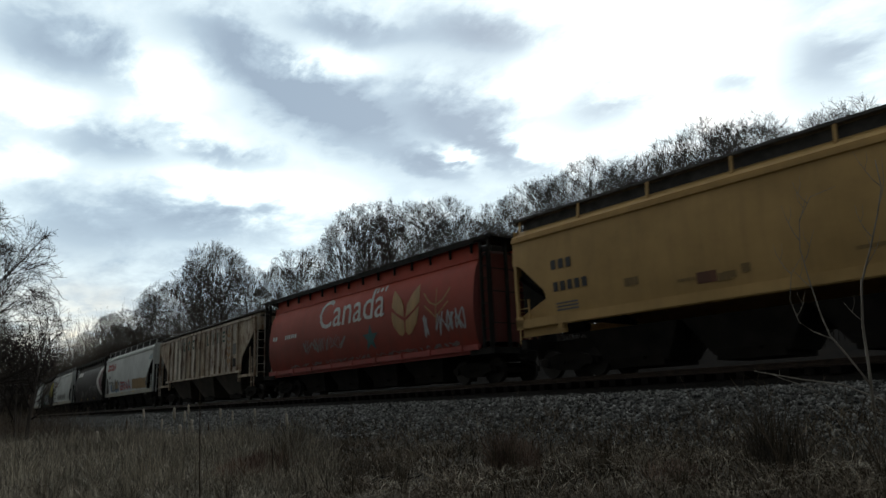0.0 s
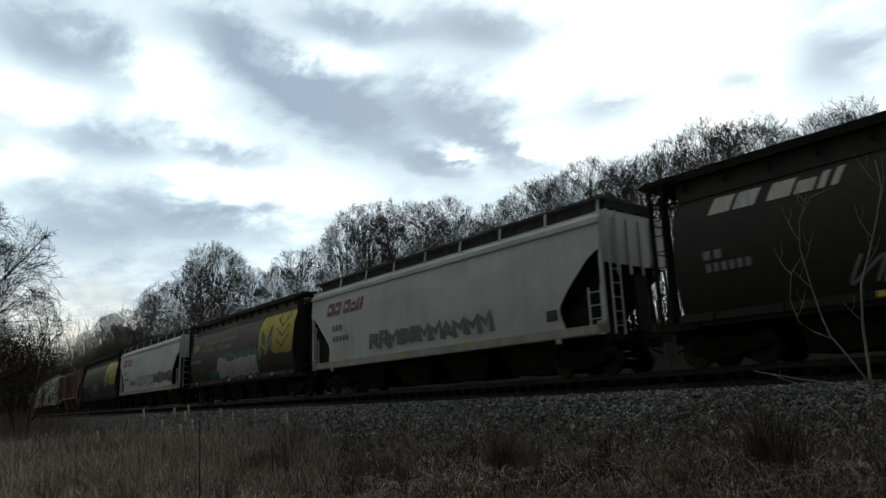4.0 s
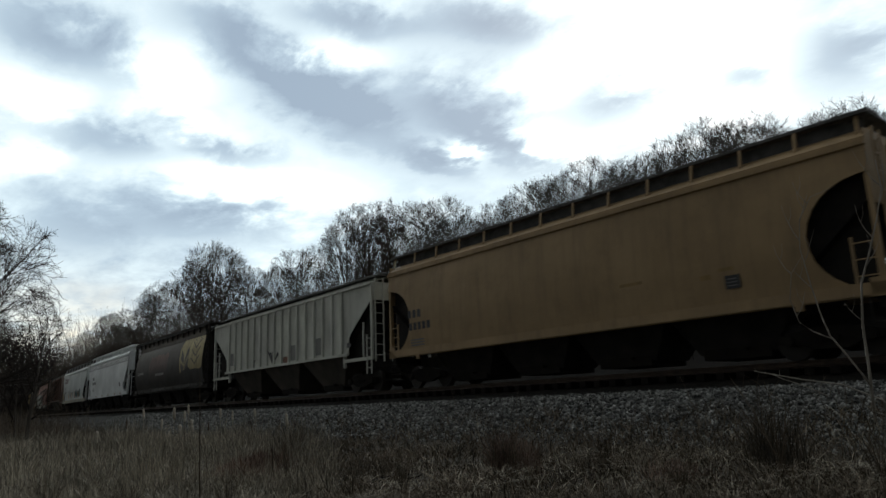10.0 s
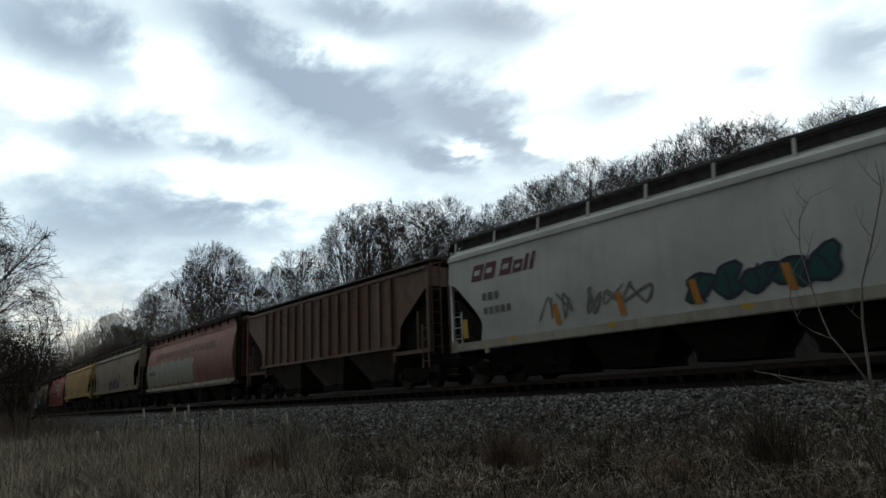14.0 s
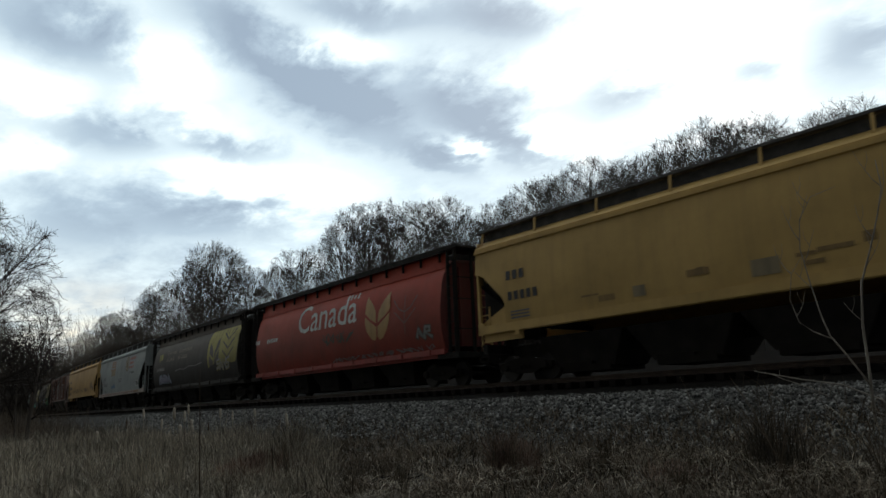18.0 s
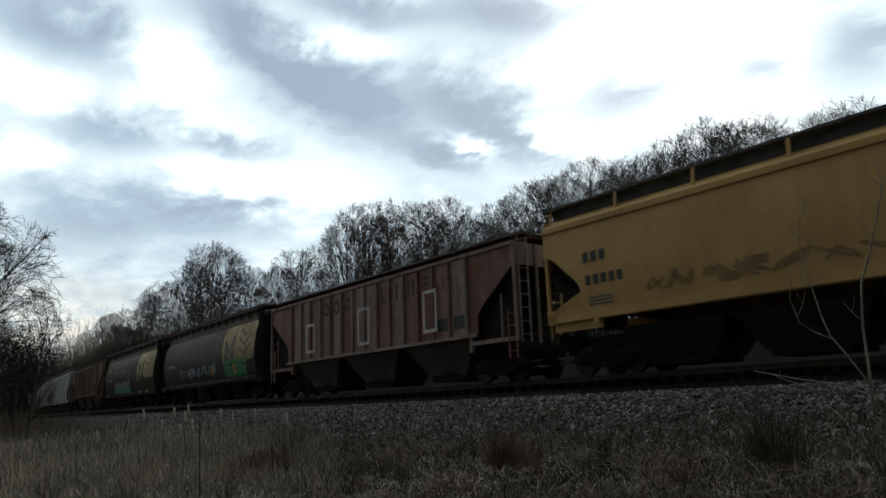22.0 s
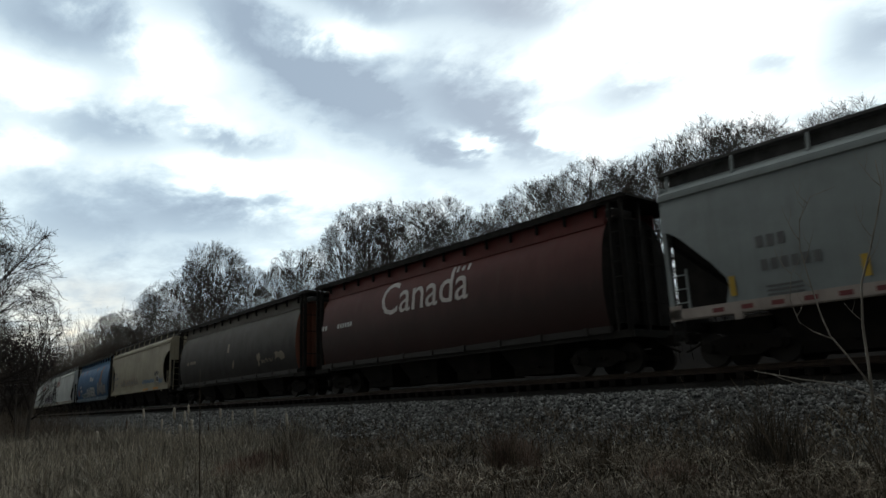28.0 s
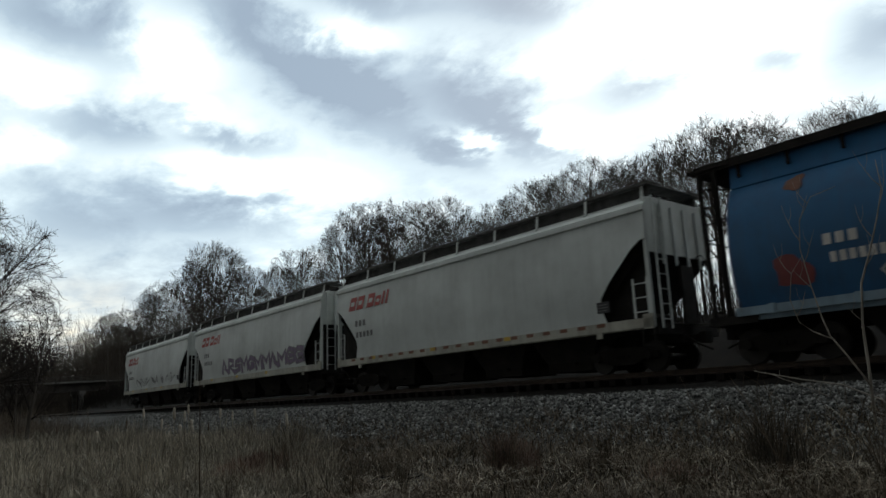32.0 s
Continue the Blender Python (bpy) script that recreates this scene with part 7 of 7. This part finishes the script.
M_RUSSET = surface("russet_dead_weed", (0.1, 0.066, 0.05), (0.3, 0.2, 0.15), 0.8, 0.9, bump=0, vary=0.5, island=True)
M_SMOKE = surface("blackened_dead_grass", (0.03, 0.025, 0.018), (0.1, 0.08, 0.055), 0.8, 0.9, bump=0, vary=0.5, island=True)
for i, (az, d, h, r, n, ink, say) in enumerate((
        (-66.0, 14.5, 0.75, 0.7, 900, M_RUSSET, "rounded tan clump of dead grass"),
        (-64.6, 15.5, 0.8, 0.7, 800, M_RUSSET, "rounded tan clump of dead grass"),
        (-46.2, 12.6, 1.0, 0.3, 260, M_RUSSET, "upright russet clump of dead weeds"),
        (-44.6, 12.9, 0.8, 0.4, 220, M_RUSSET, "russet clump of dead weeds"),
        (-33.6, 10.6, 0.5, 0.5, 220, M_RUSSET, "low russet clump of dead weeds"),
        (-27.0, 11.2, 1.45, 0.34, 130, M_SMOKE, "tall blackened clump of dead grass on the bank"),
        (-25.6, 10.9, 1.2, 0.4, 110, M_SMOKE, "blackened clump of dead grass on the bank"),
        (-39.5, 12.2, 0.5, 0.8, 200, M_SMOKE, "low blackened clump of dead grass"),
        (-57.0, 13.2, 0.5, 0.8, 200, M_SMOKE, "low dark clump of dead grass"))):
    tussock(az, d, h, r, n, say, ink, 300 + i)


def cattail(x, y, h, turn, lean, fluffy):
    z = float(ground_z(np.array(x), np.array(y))) - 0.03
    root = tagged(new("cattail"), "dry cattail with a bursting pale seed head" if fluffy else "dry brown cattail stem and seed head", "cattail", "cattails in the wet meadow")
    root.matrix_basis = Matrix.Translation((x, y, z)) @ Matrix.Rotation(turn, 4, "Z") @ Matrix.Rotation(lean, 4, "X")
    bm = bmesh.new()
    tube(bm, [(0, 0, 0), (0.01, 0, h * 0.5), (0, 0.01, h)], [0.006, 0.005, 0.004], 5)
    part("stalk", bm, M_STRAW, root)
    bm = bmesh.new()
    rng = random.Random(int(x * 100))
    L = 0.24 if fluffy else 0.17
    pts = [(0, 0.01, h - L + L * i / 6) for i in range(7)]
    tube(bm, pts, [0.006] + [0.011 + (0.008 + 0.018 * rng.random() if fluffy else 0) for _ in range(5)] + [0.005], 7)
    part("seed_head", bm, M_FLUFF if fluffy else M_BROWN, root, "burst pale fluff" if fluffy else "", True)
    for k in range(3):
        bm = bmesh.new()
        a = 2.1 * k + rng.random()
        tip = Vector((math.cos(a) * 0.25, math.sin(a) * 0.25, h * rng.uniform(0.6, 0.85)))
        p = [Vector((0, 0, 0.02)), tip * 0.5 + Vector((0, 0, 0.1)), tip]
        n = Vector((-math.sin(a), math.cos(a), 0)) * 0.009
        v = [bm.verts.new(q + n * w) for q, w in ((p[0], 1), (p[0], -1), (p[1], -0.8), (p[1], 0.8), (p[2], 0.1), (p[2], -0.1))]
        bm.faces.new((v[0], v[1], v[2], v[3]))
        bm.faces.new((v[3], v[2], v[5], v[4]))
        part("leaf", bm, M_BLADE, root)


for i, (az, d, h) in enumerate(((-70.9, 15, 1.58), (-70.2, 16, 1.5), (-69.4, 14, 1.35), (-68.4, 15, 1.3), (-67.6, 17, 1.55), (-62.5, 14, 1.3), (-71.8, 17, 1.4), (-74.2, 16, 1.42), (-69.9, 18, 1.62), (-66.9, 18, 1.4), (-76.0, 15, 1.25), (-78.5, 18, 1.4), (-70.5, 13.5, 1.3), (-64.9, 19, 1.4), (-72.9, 20, 1.6))):
    cattail(math.sin(radians(az)) * d, math.cos(radians(az)) * d, h, i * 1.7, 0.05 * math.sin(i * 2.3), i % 4 != 3)


def limb_thing(name, label, category, limbs, material, base_drop=0.0, part_name="stem"):
    root = tagged(new(name), label, category)
    base = Vector(limbs[0][0][0]) - Vector((0, 0, base_drop))
    root.matrix_basis = Matrix.Translation(base)
    for pts, r0, r1 in limbs:
        bm = bmesh.new()
        n = len(pts)
        tube(bm, [Vector(p) - base for p in pts], [r0 + (r1 - r0) * i / (n - 1) for i in range(n)], 6)
        part(part_name, bm, material, root, smooth=True)
    return root


def sapling():
    """Two bowed stems from one root, with side twigs that curl upward."""
    rng = random.Random(14)
    stems = [
        ([(-3.9, 10.8, 0.7), (-3.86, 10.8, 1.44), (-3.84, 10.8, 2.02), (-3.76, 10.8, 2.59), (-3.57, 10.8, 3.04), (-3.4, 10.8, 3.5), (-3.29, 10.8, 3.86), (-3.3, 10.8, 4.26)], 0.023, 0.005),
        ([(-3.86, 10.75, 1.2), (-4.06, 10.65, 1.63), (-4.21, 10.6, 1.9), (-4.28, 10.6, 2.18), (-4.35, 10.6, 2.61), (-4.42, 10.6, 3.2), (-4.36, 10.6, 3.62), (-4.15, 10.6, 3.92), (-3.8, 10.6, 3.98)], 0.015, 0.003),
        ([(-4.18, 10.58, 1.86), (-4.4, 10.55, 1.98), (-4.58, 10.55, 2.14), (-4.66, 10.55, 2.48), (-4.58, 10.55, 2.85), (-4.38, 10.55, 3.09)], 0.011, 0.003),
    ]
    limbs = list(stems)
    for (pts, r0, r1), starts in zip(stems, ((0.3, 0.5, 0.62, 0.75, 0.86), (0.5, 0.58, 0.66, 0.74, 0.84), (0.45, 0.8))):
        for k, t in enumerate(starts):
            j = int(t * (len(pts) - 1))
            p = Vector(pts[j]).lerp(Vector(pts[j + 1]), t * (len(pts) - 1) - j)
            side = -1 if (k + len(starts)) % 2 else 1
            L = rng.uniform(0.3, 0.75)
            limb = [p]
            d = Vector((side * 0.6, rng.uniform(-0.2, 0.1), 0.6)).normalized()
            for _ in range(4):
                d = (d + Vector((rng.gauss(0, 0.14), rng.gauss(0, 0.08), 0.25))).normalized()
                limb.append(limb[-1] + d * L / 4)
            limbs.append((limb, 0.007, 0.0018))
            q = limb[2]
            e = Vector((-side * 0.4, 0.0, 0.9))
            limbs.append(([q, q + e * 0.13, q + e * 0.28 + Vector((side * 0.05, 0, 0))], 0.004, 0.0015))
    limb_thing("sapling", "bare pale-barked sapling at the foot of the embankment", "sapling", limbs, M_BIRCH, 0.0)


sapling()
limb_thing("fallen_branch", "pale dead branch lying on the ballast slope", "branch", [
    ([(-5.53, 10.88, 1.48), (-5.35, 10.96, 1.43), (-4.94, 11.15, 1.31), (-4.46, 11.35, 1.2), (-4.0, 11.5, 0.95), (-3.9, 11.7, 0.75)], 0.007, 0.014),
    ([(-5.3, 10.98, 1.42), (-5.15, 11.0, 1.33), (-4.9, 11.1, 1.22), (-4.6, 11.15, 1.05)], 0.005, 0.007),
    ([(-5.5, 10.9, 1.47), (-5.52, 10.88, 1.53)], 0.005, 0.002),
    ([(-5.2, 11.0, 1.39), (-5.18, 10.98, 1.47)], 0.004, 0.002),
], M_BIRCH, 0.0, "limb")
limb_thing("dead_stalk", "tall thin dead stalk in the meadow", "stalk", [
    ([(-8.4, 3.2, -0.03), (-8.38, 3.2, 0.9), (-8.42, 3.22, 1.5), (-8.36, 3.2, 2.0)], 0.009, 0.003),
    ([(-8.39, 3.2, 0.95), (-8.5, 3.25, 1.2), (-8.52, 3.28, 1.4)], 0.004, 0.002),
], M_WEED)
for k, (az, d, h) in enumerate(((-61.5, 9.5, 0.62), (-70.0, 10, 0.6), (-67.3, 9.4, 0.7), (-63.9, 14, 1.25), (-59.9, 10.5, 0.6), (-48.5, 13.0, 0.95), (-30.5, 10.4, 0.6))):
    x, y = math.sin(radians(az)) * d, math.cos(radians(az)) * d
    z = float(ground_z(np.array(x), np.array(y))) - 0.03
    limb_thing("dead_stalk", "thin dark forked stalk in the dead grass", "stalk", [
        ([(x, y, z), (x + 0.02, y, z + h * 0.5), (x - 0.03, y + 0.02, z + h)], 0.008, 0.003),
        ([(x + 0.01, y, z + h * 0.3), (x + 0.1, y + 0.02, z + h * 0.6), (x + 0.14, y + 0.02, z + h * 0.9)], 0.005, 0.002),
        ([(x + 0.015, y, z + h * 0.45), (x - 0.08, y, z + h * 0.65), (x - 0.13, y, z + h * 0.8)], 0.004, 0.002)], M_LIMB)
limb_thing("fallen_branch", "dark rotten branch lying in the grass", "branch", [
    ([(-10.5, 6.8, 0.08), (-10.2, 7.0, 0.16), (-9.9, 7.2, 0.12), (-9.6, 7.35, 0.2)], 0.03, 0.02),
    ([(-10.2, 7.0, 0.15), (-9.95, 6.95, 0.22), (-9.7, 7.0, 0.14)], 0.018, 0.008)], M_LIMB, 0.0, "limb")
limb_thing("dead_stalk", "pale dead stalk standing by the ditch", "stalk", [([(-8.9, 8.1, -0.03), (-8.95, 8.12, 0.5), (-9.05, 8.15, 1.05)], 0.007, 0.003)], M_STRAW)
limb_thing("dead_stalk", "pale dead stalk standing by the ditch", "stalk", [([(-9.6, 7.2, -0.03), (-9.62, 7.2, 0.4), (-9.75, 7.25, 0.9)], 0.006, 0.003)], M_STRAW)


def overpass():
    """A road bridge over the line in the distance."""
    root = tagged(new("overpass"), "dark steel girder road overpass with a railing on concrete piers", "bridge")
    x = -168.0
    yc, h = track(x)
    root.matrix_basis = Matrix.Translation((x, yc, 0)) @ Matrix.Rotation(0.05, 4, "Z")
    for dx in (-2.4, 0.0, 2.4):
        bm = bmesh.new()
        box(bm, dx - 0.12, dx + 0.12, -62, 62, 6.0, 7.6)
        box(bm, dx - 0.35, dx + 0.35, -62, 62, 5.94, 6.04)
        for k in range(32):
            box(bm, dx + 0.12, dx + 0.3, -62 + 4 * k - 0.05, -62 + 4 * k + 0.05, 6.04, 7.6)
        part("girder", bm, M_GIRDER, root)
    bm = bmesh.new()
    box(bm, -3.4, 3.4, -62, 62, 7.6, 7.95)
    part("deck", bm, M_CONC, root)
    for s in (-3.2, 3.2):
        bm = bmesh.new()
        for z in (8.35, 8.65, 8.95):
            box(bm, s - 0.04, s + 0.04, -62, 62, z, z + 0.09)
        part("railing", bm, M_GIRDER, root)
        for k in range(40):
            bm = bmesh.new()
            box(bm, s - 0.06, s + 0.06, -0.06, 0.06, 7.95, 9.05)
            part("railing_post", shared(("rpost", s), M_GIRDER, lambda b: box(b, s - 0.06, s + 0.06, -0.06, 0.06, 7.95, 9.05)), M_GIRDER, root).matrix_basis = pose(0, -61 + 3.1 * k, 0)
            bm.free()
    for y in (-22, -7.5, 7.5, 22):
        bm = bmesh.new()
        box(bm, -3.3, 3.3, y - 0.6, y + 0.6, 5.2, 5.96)
        for dx in (-2.4, 2.4):
            tube(bm, [(dx, y, -0.3), (dx, y, 5.25)], 0.5, 12)
        part("pier", bm, M_CONC, root)
    for s in (-1, 1):
        bm = bmesh.new()
        y0, y1 = sorted((s * 34, s * 90))
        extrude_x(bm, [(s * 34, -0.5), (s * 44, 5.9), (s * 62, 7.8), (s * 110, 7.8), (s * 130, -0.5)], -7, 7)
        part("approach_bank", bm, M_SOIL, root)


overpass()


# ------------------------------------------------------------------ the train: rear end of each car at mid-clip, kind, paints
SPEED = 20.023
CARS = [
    # rear, kind, body colour key, sill colour key, style, label, decoration
    (304.24, "t", "tan", "tan", dict(cut="bolster", top=4.54, posts=8, sill=1.6), "tan covered hopper car with dark lettering", "dme"),
    (285.59, "c", "red", "redsill", dict(end="redend"), "faded red barrel-sided grain hopper with white lettering and wheat mark", "canada_red"),
    (265.71, "r", "bonewhite", "bonewhite", dict(ribs=15), "rust-streaked off-white ribbed hopper car", "soo_green"),
    (247.78, "t", "grey", "sillgrey", dict(sill=1.14), "pale grey covered hopper car with red lettering and spray paint", "cprail_graf"),
    (230.09, "c", "black", "black", dict(), "sooty black barrel-sided hopper with white half-disc mark", "pacman"),
    (210.36, "t", "grey", "sillgrey", dict(sill=1.14), "pale grey covered hopper car with dark red lettering", "cprail_plain"),
    (193.05, "c", "brown", "black", dict(), "dark brown grain hopper with yellow panel and silver spray paint", "cg_silver"),
    (173.65, "t", "grey", "sillgrey", dict(sill=1.14), "pale grey covered hopper car with red lettering and tags", "cprail_tags"),
    (155.36, "c", "brown", "black", dict(), "dark brown grain hopper with bright yellow wheat panel", "cg_yellow"),
    (135.02, "r", "rust", "rust", dict(ribs=15), "rusted maroon ribbed hopper car with grey patches", "soo_dark"),
    (116.32, "t", "white", "sillwhite", dict(cut="steep", top=4.6, posts=10, longer=0.45, dark_walk=True), "off-white covered hopper car with maroon spray paint and tan patches", "white_patch"),
    (96.75, "t", "tan2", "tan2", dict(cut="arch", top=4.6, posts=14), "plain tan covered hopper car", "dme2"),
    (77.18, "r", "greyrib", "greyrib", dict(ribs=16), "light grey ribbed hopper car with patched paint", "grey_patch"),
    (58.75, "c", "brown2", "black", dict(), "dark brown grain hopper with faded cream wheat panel", "cg_cream"),
    (38.98, "t", "white2", "white2", dict(top=4.6, posts=10, cut="steep", open=3.85, pale_walk=True), "clean white covered hopper car with black lettering", "smw"),
    (20.58, "t", "grey", "sillgrey", dict(sill=1.14), "pale grey covered hopper car with dark lettering and blue-black tags", "cprail_dark"),
    (2.23, "r", "rust2", "rust2", dict(ribs=15), "dark rusted ribbed hopper car", "soo_dim"),
    (-17.85, "c", "pink", "sillgrey", dict(end="pinkend"), "faded pink and rust barrel-sided hopper car", "pink"),
    (-38.48, "t", "greytan", "greytan", dict(cut="arch", top=4.58, posts=10, sill=1.52), "dull beige-grey hopper car with purple spray paint", "purple"),
    (-58.03, "t", "yellow", "yellow", dict(cut="bolster", top=4.53, posts=8, sill=1.6), "mustard yellow covered hopper car", "dme3"),
    (-76.49, "c", "red", "redsill", dict(end="redend"), "red barrel-sided grain hopper with white lettering and wheat mark", "canada_red2"),
    (-96.03, "c", "brown", "black", dict(), "dark brown grain hopper with yellow wheat panel", "cg_yellow2"),
    (-115.36, "t", "bluegrey", "sillred", dict(top=4.55, posts=10), "blue-grey covered hopper car with round crest", "crest"),
    (-134.89, "t", "tan", "tan", dict(cut="bolster", top=4.54, posts=8, sill=1.6), "tan covered hopper car with scuffed lower side", "dme4"),
    (-154.78, "r", "rust", "rust", dict(ribs=15), "rusted ribbed hopper car with white framed squares", "soo_frames"),
    (-173.39, "c", "brown2", "black", dict(board=M_RUSTBOARD), "dark brown grain hopper with cream wheat panel and green spray paint", "cg_green"),
    (-193.13, "c", "brown2", "black", dict(board=M_RUSTBOARD), "dark brown grain hopper with cream wheat panel and teal spray paint", "cg_teal"),
    (-213.23, "r", "rust3", "rust3", dict(ribs=15), "grey-brown rusted ribbed hopper car", "soo_dark2"),
    (-232.0, "t", "bluegrey", "sillred", dict(top=4.55, posts=10), "blue-grey covered hopper car with round crest", "crest2"),
    (-250.75, "t", "bluegrey", "sillred", dict(top=4.55, posts=10), "blue-grey covered hopper car with crest and pale blue spray paint", "crest_graf"),
    (-269.29, "c", "maroon", "black", dict(), "maroon barrel-sided grain hopper with white lettering", "canada_maroon"),
    (-289.7, "c", "brown3", "black", dict(end="rustend"), "sooty brown barrel-sided grain hopper", "plain_dark"),
    (-310.2, "t", "beige", "beige", dict(cut="arch", top=4.6, posts=12), "beige covered hopper car with blue and black tags", "beige"),
    (-329.0, "c", "blue", "bluesill", dict(end="blueend"), "blue barrel-sided hopper car with white lettering and spray paint", "blue"),
    (-347.9, "t", "grey", "sillgrey", dict(sill=1.14), "pale grey covered hopper car with red lettering", "cprail_w"),
    (-366.74, "t", "grey", "sillgrey", dict(sill=1.14), "pale grey covered hopper car with red lettering and purple tags", "cprail_p"),
    (-385.22, "t", "grey", "sillgrey", dict(sill=1.14), "pale grey covered hopper car at the tail of the train", "cprail_e"),
]
COLOURS = dict(
    tan=((0.52, 0.335, 0.125), 0.16, 0.04), tan2=((0.33, 0.225, 0.115), 0.3, 0.06), yellow=((0.52, 0.345, 0.115), 0.16, 0.06),
    red=((0.46, 0.055, 0.026), 0.3, 0.04), redsill=((0.3, 0.05, 0.04), 0.4, 0.1), redend=((0.12, 0.016, 0.012), 0.5, 0.1),
    bonewhite=((0.66, 0.63, 0.55), 0.32, 0.66), grey=((0.6, 0.635, 0.615), 0.13, 0.06), sillgrey=((0.42, 0.41, 0.35), 0.4, 0.2),
    black=((0.028, 0.025, 0.023), 0.4, 0.1), brown=((0.088, 0.069, 0.05), 0.4, 0.08), brown2=((0.1, 0.08, 0.061), 0.45, 0.12),
    brown3=((0.085, 0.073, 0.056), 0.5, 0.15), rust=((0.33, 0.285, 0.26), 0.45, 0.5), rust2=((0.18, 0.14, 0.115), 0.5, 0.5),
    rust3=((0.29, 0.23, 0.195), 0.4, 0.5), white=((0.62, 0.635, 0.58), 0.28, 0.1), sillwhite=((0.5, 0.46, 0.38), 0.35, 0.25),
    white2=((0.74, 0.765, 0.76), 0.07, 0.02), greyrib=((0.56, 0.57, 0.51), 0.25, 0.12), pink=((0.42, 0.2, 0.15), 0.4, 0.2),
    pinkend=((0.16, 0.06, 0.045), 0.5, 0.2), greytan=((0.26, 0.22, 0.165), 0.18, 0.08), bluegrey=((0.3, 0.335, 0.33), 0.16, 0.08),
    sillred=((0.42, 0.36, 0.32), 0.4, 0.25), maroon=((0.13, 0.022, 0.018), 0.33, 0.06), rustend=((0.16, 0.05, 0.025), 0.4, 0.3),
    beige=((0.36, 0.325, 0.235), 0.17, 0.08), blue=((0.03, 0.155, 0.335), 0.3, 0.12), bluesill=((0.2, 0.28, 0.34), 0.4, 0.2), blueend=((0.02, 0.06, 0.14), 0.4, 0.1),
)
OTHER = dict(rust=(0.17, 0.055, 0.035), rust3=(0.16, 0.065, 0.04), rust2=(0.13, 0.055, 0.037), bonewhite=(0.42, 0.33, 0.22))
VARY = dict(bonewhite=0.28, greyrib=0.1, rust=0.2, rust2=0.25, rust3=0.2)
# how far barrels darken downward: soot plus the shade of their curve
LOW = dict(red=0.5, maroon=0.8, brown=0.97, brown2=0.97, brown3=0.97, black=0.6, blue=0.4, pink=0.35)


def colour(key):
    c, g, r = COLOURS[key]
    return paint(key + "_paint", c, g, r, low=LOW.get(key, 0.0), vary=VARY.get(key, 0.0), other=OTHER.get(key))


OFF = {"t": 0.75, "c": 1.35, "r": 0.7}
MAKE = {"t": car_trapezoid, "c": car_cylinder, "r": car_ribbed}
TRAIN = []


def train():
    front, ahead = CARS[0][0] + 18.6, "t"
    for rear_s, kind, body, sill, style, label, deco in CARS:
        rear = rear_s - OFF[kind]
        pitch = front - rear
        style = dict(style)
        if kind == "t" and ahead == "c":
            style.setdefault("longer", -0.25)
        ahead = kind
        if "end" in style:
            style["end"] = colour(style["end"])
        root, half, surf, info = MAKE[kind]("hopper_car", round(pitch, 2), colour(body), colour(sill), style)
        tagged(root, label, "rail car", "cars of the train")
        decorate(root, deco, half, surf, info)
        TRAIN.append((root, (front + rear + style.get("longer", 0.0)) / 2))
        front = rear


def car_pose(x):
    y, h = track(x)
    return pose(x, y, RAIL_Z, LEAN, 0, 0) if h == 0 else Matrix.Translation((x, y, RAIL_Z)) @ Matrix.Rotation(h, 4, "Z") @ Matrix.Rotation(radians(LEAN), 4, "X")


def motions():
    """The train runs through at an even speed; the cloud deck drifts over."""
    for root, mid in TRAIN:
        walk(root, [(t, car_pose(mid + 0.13 + SPEED * (t - 16.0))) for t in range(0, 33, 1)])
    walk(SKY, [(0, pose(-34, 9, 0)), (32, pose(34, -9, 0))])


train()
motions()
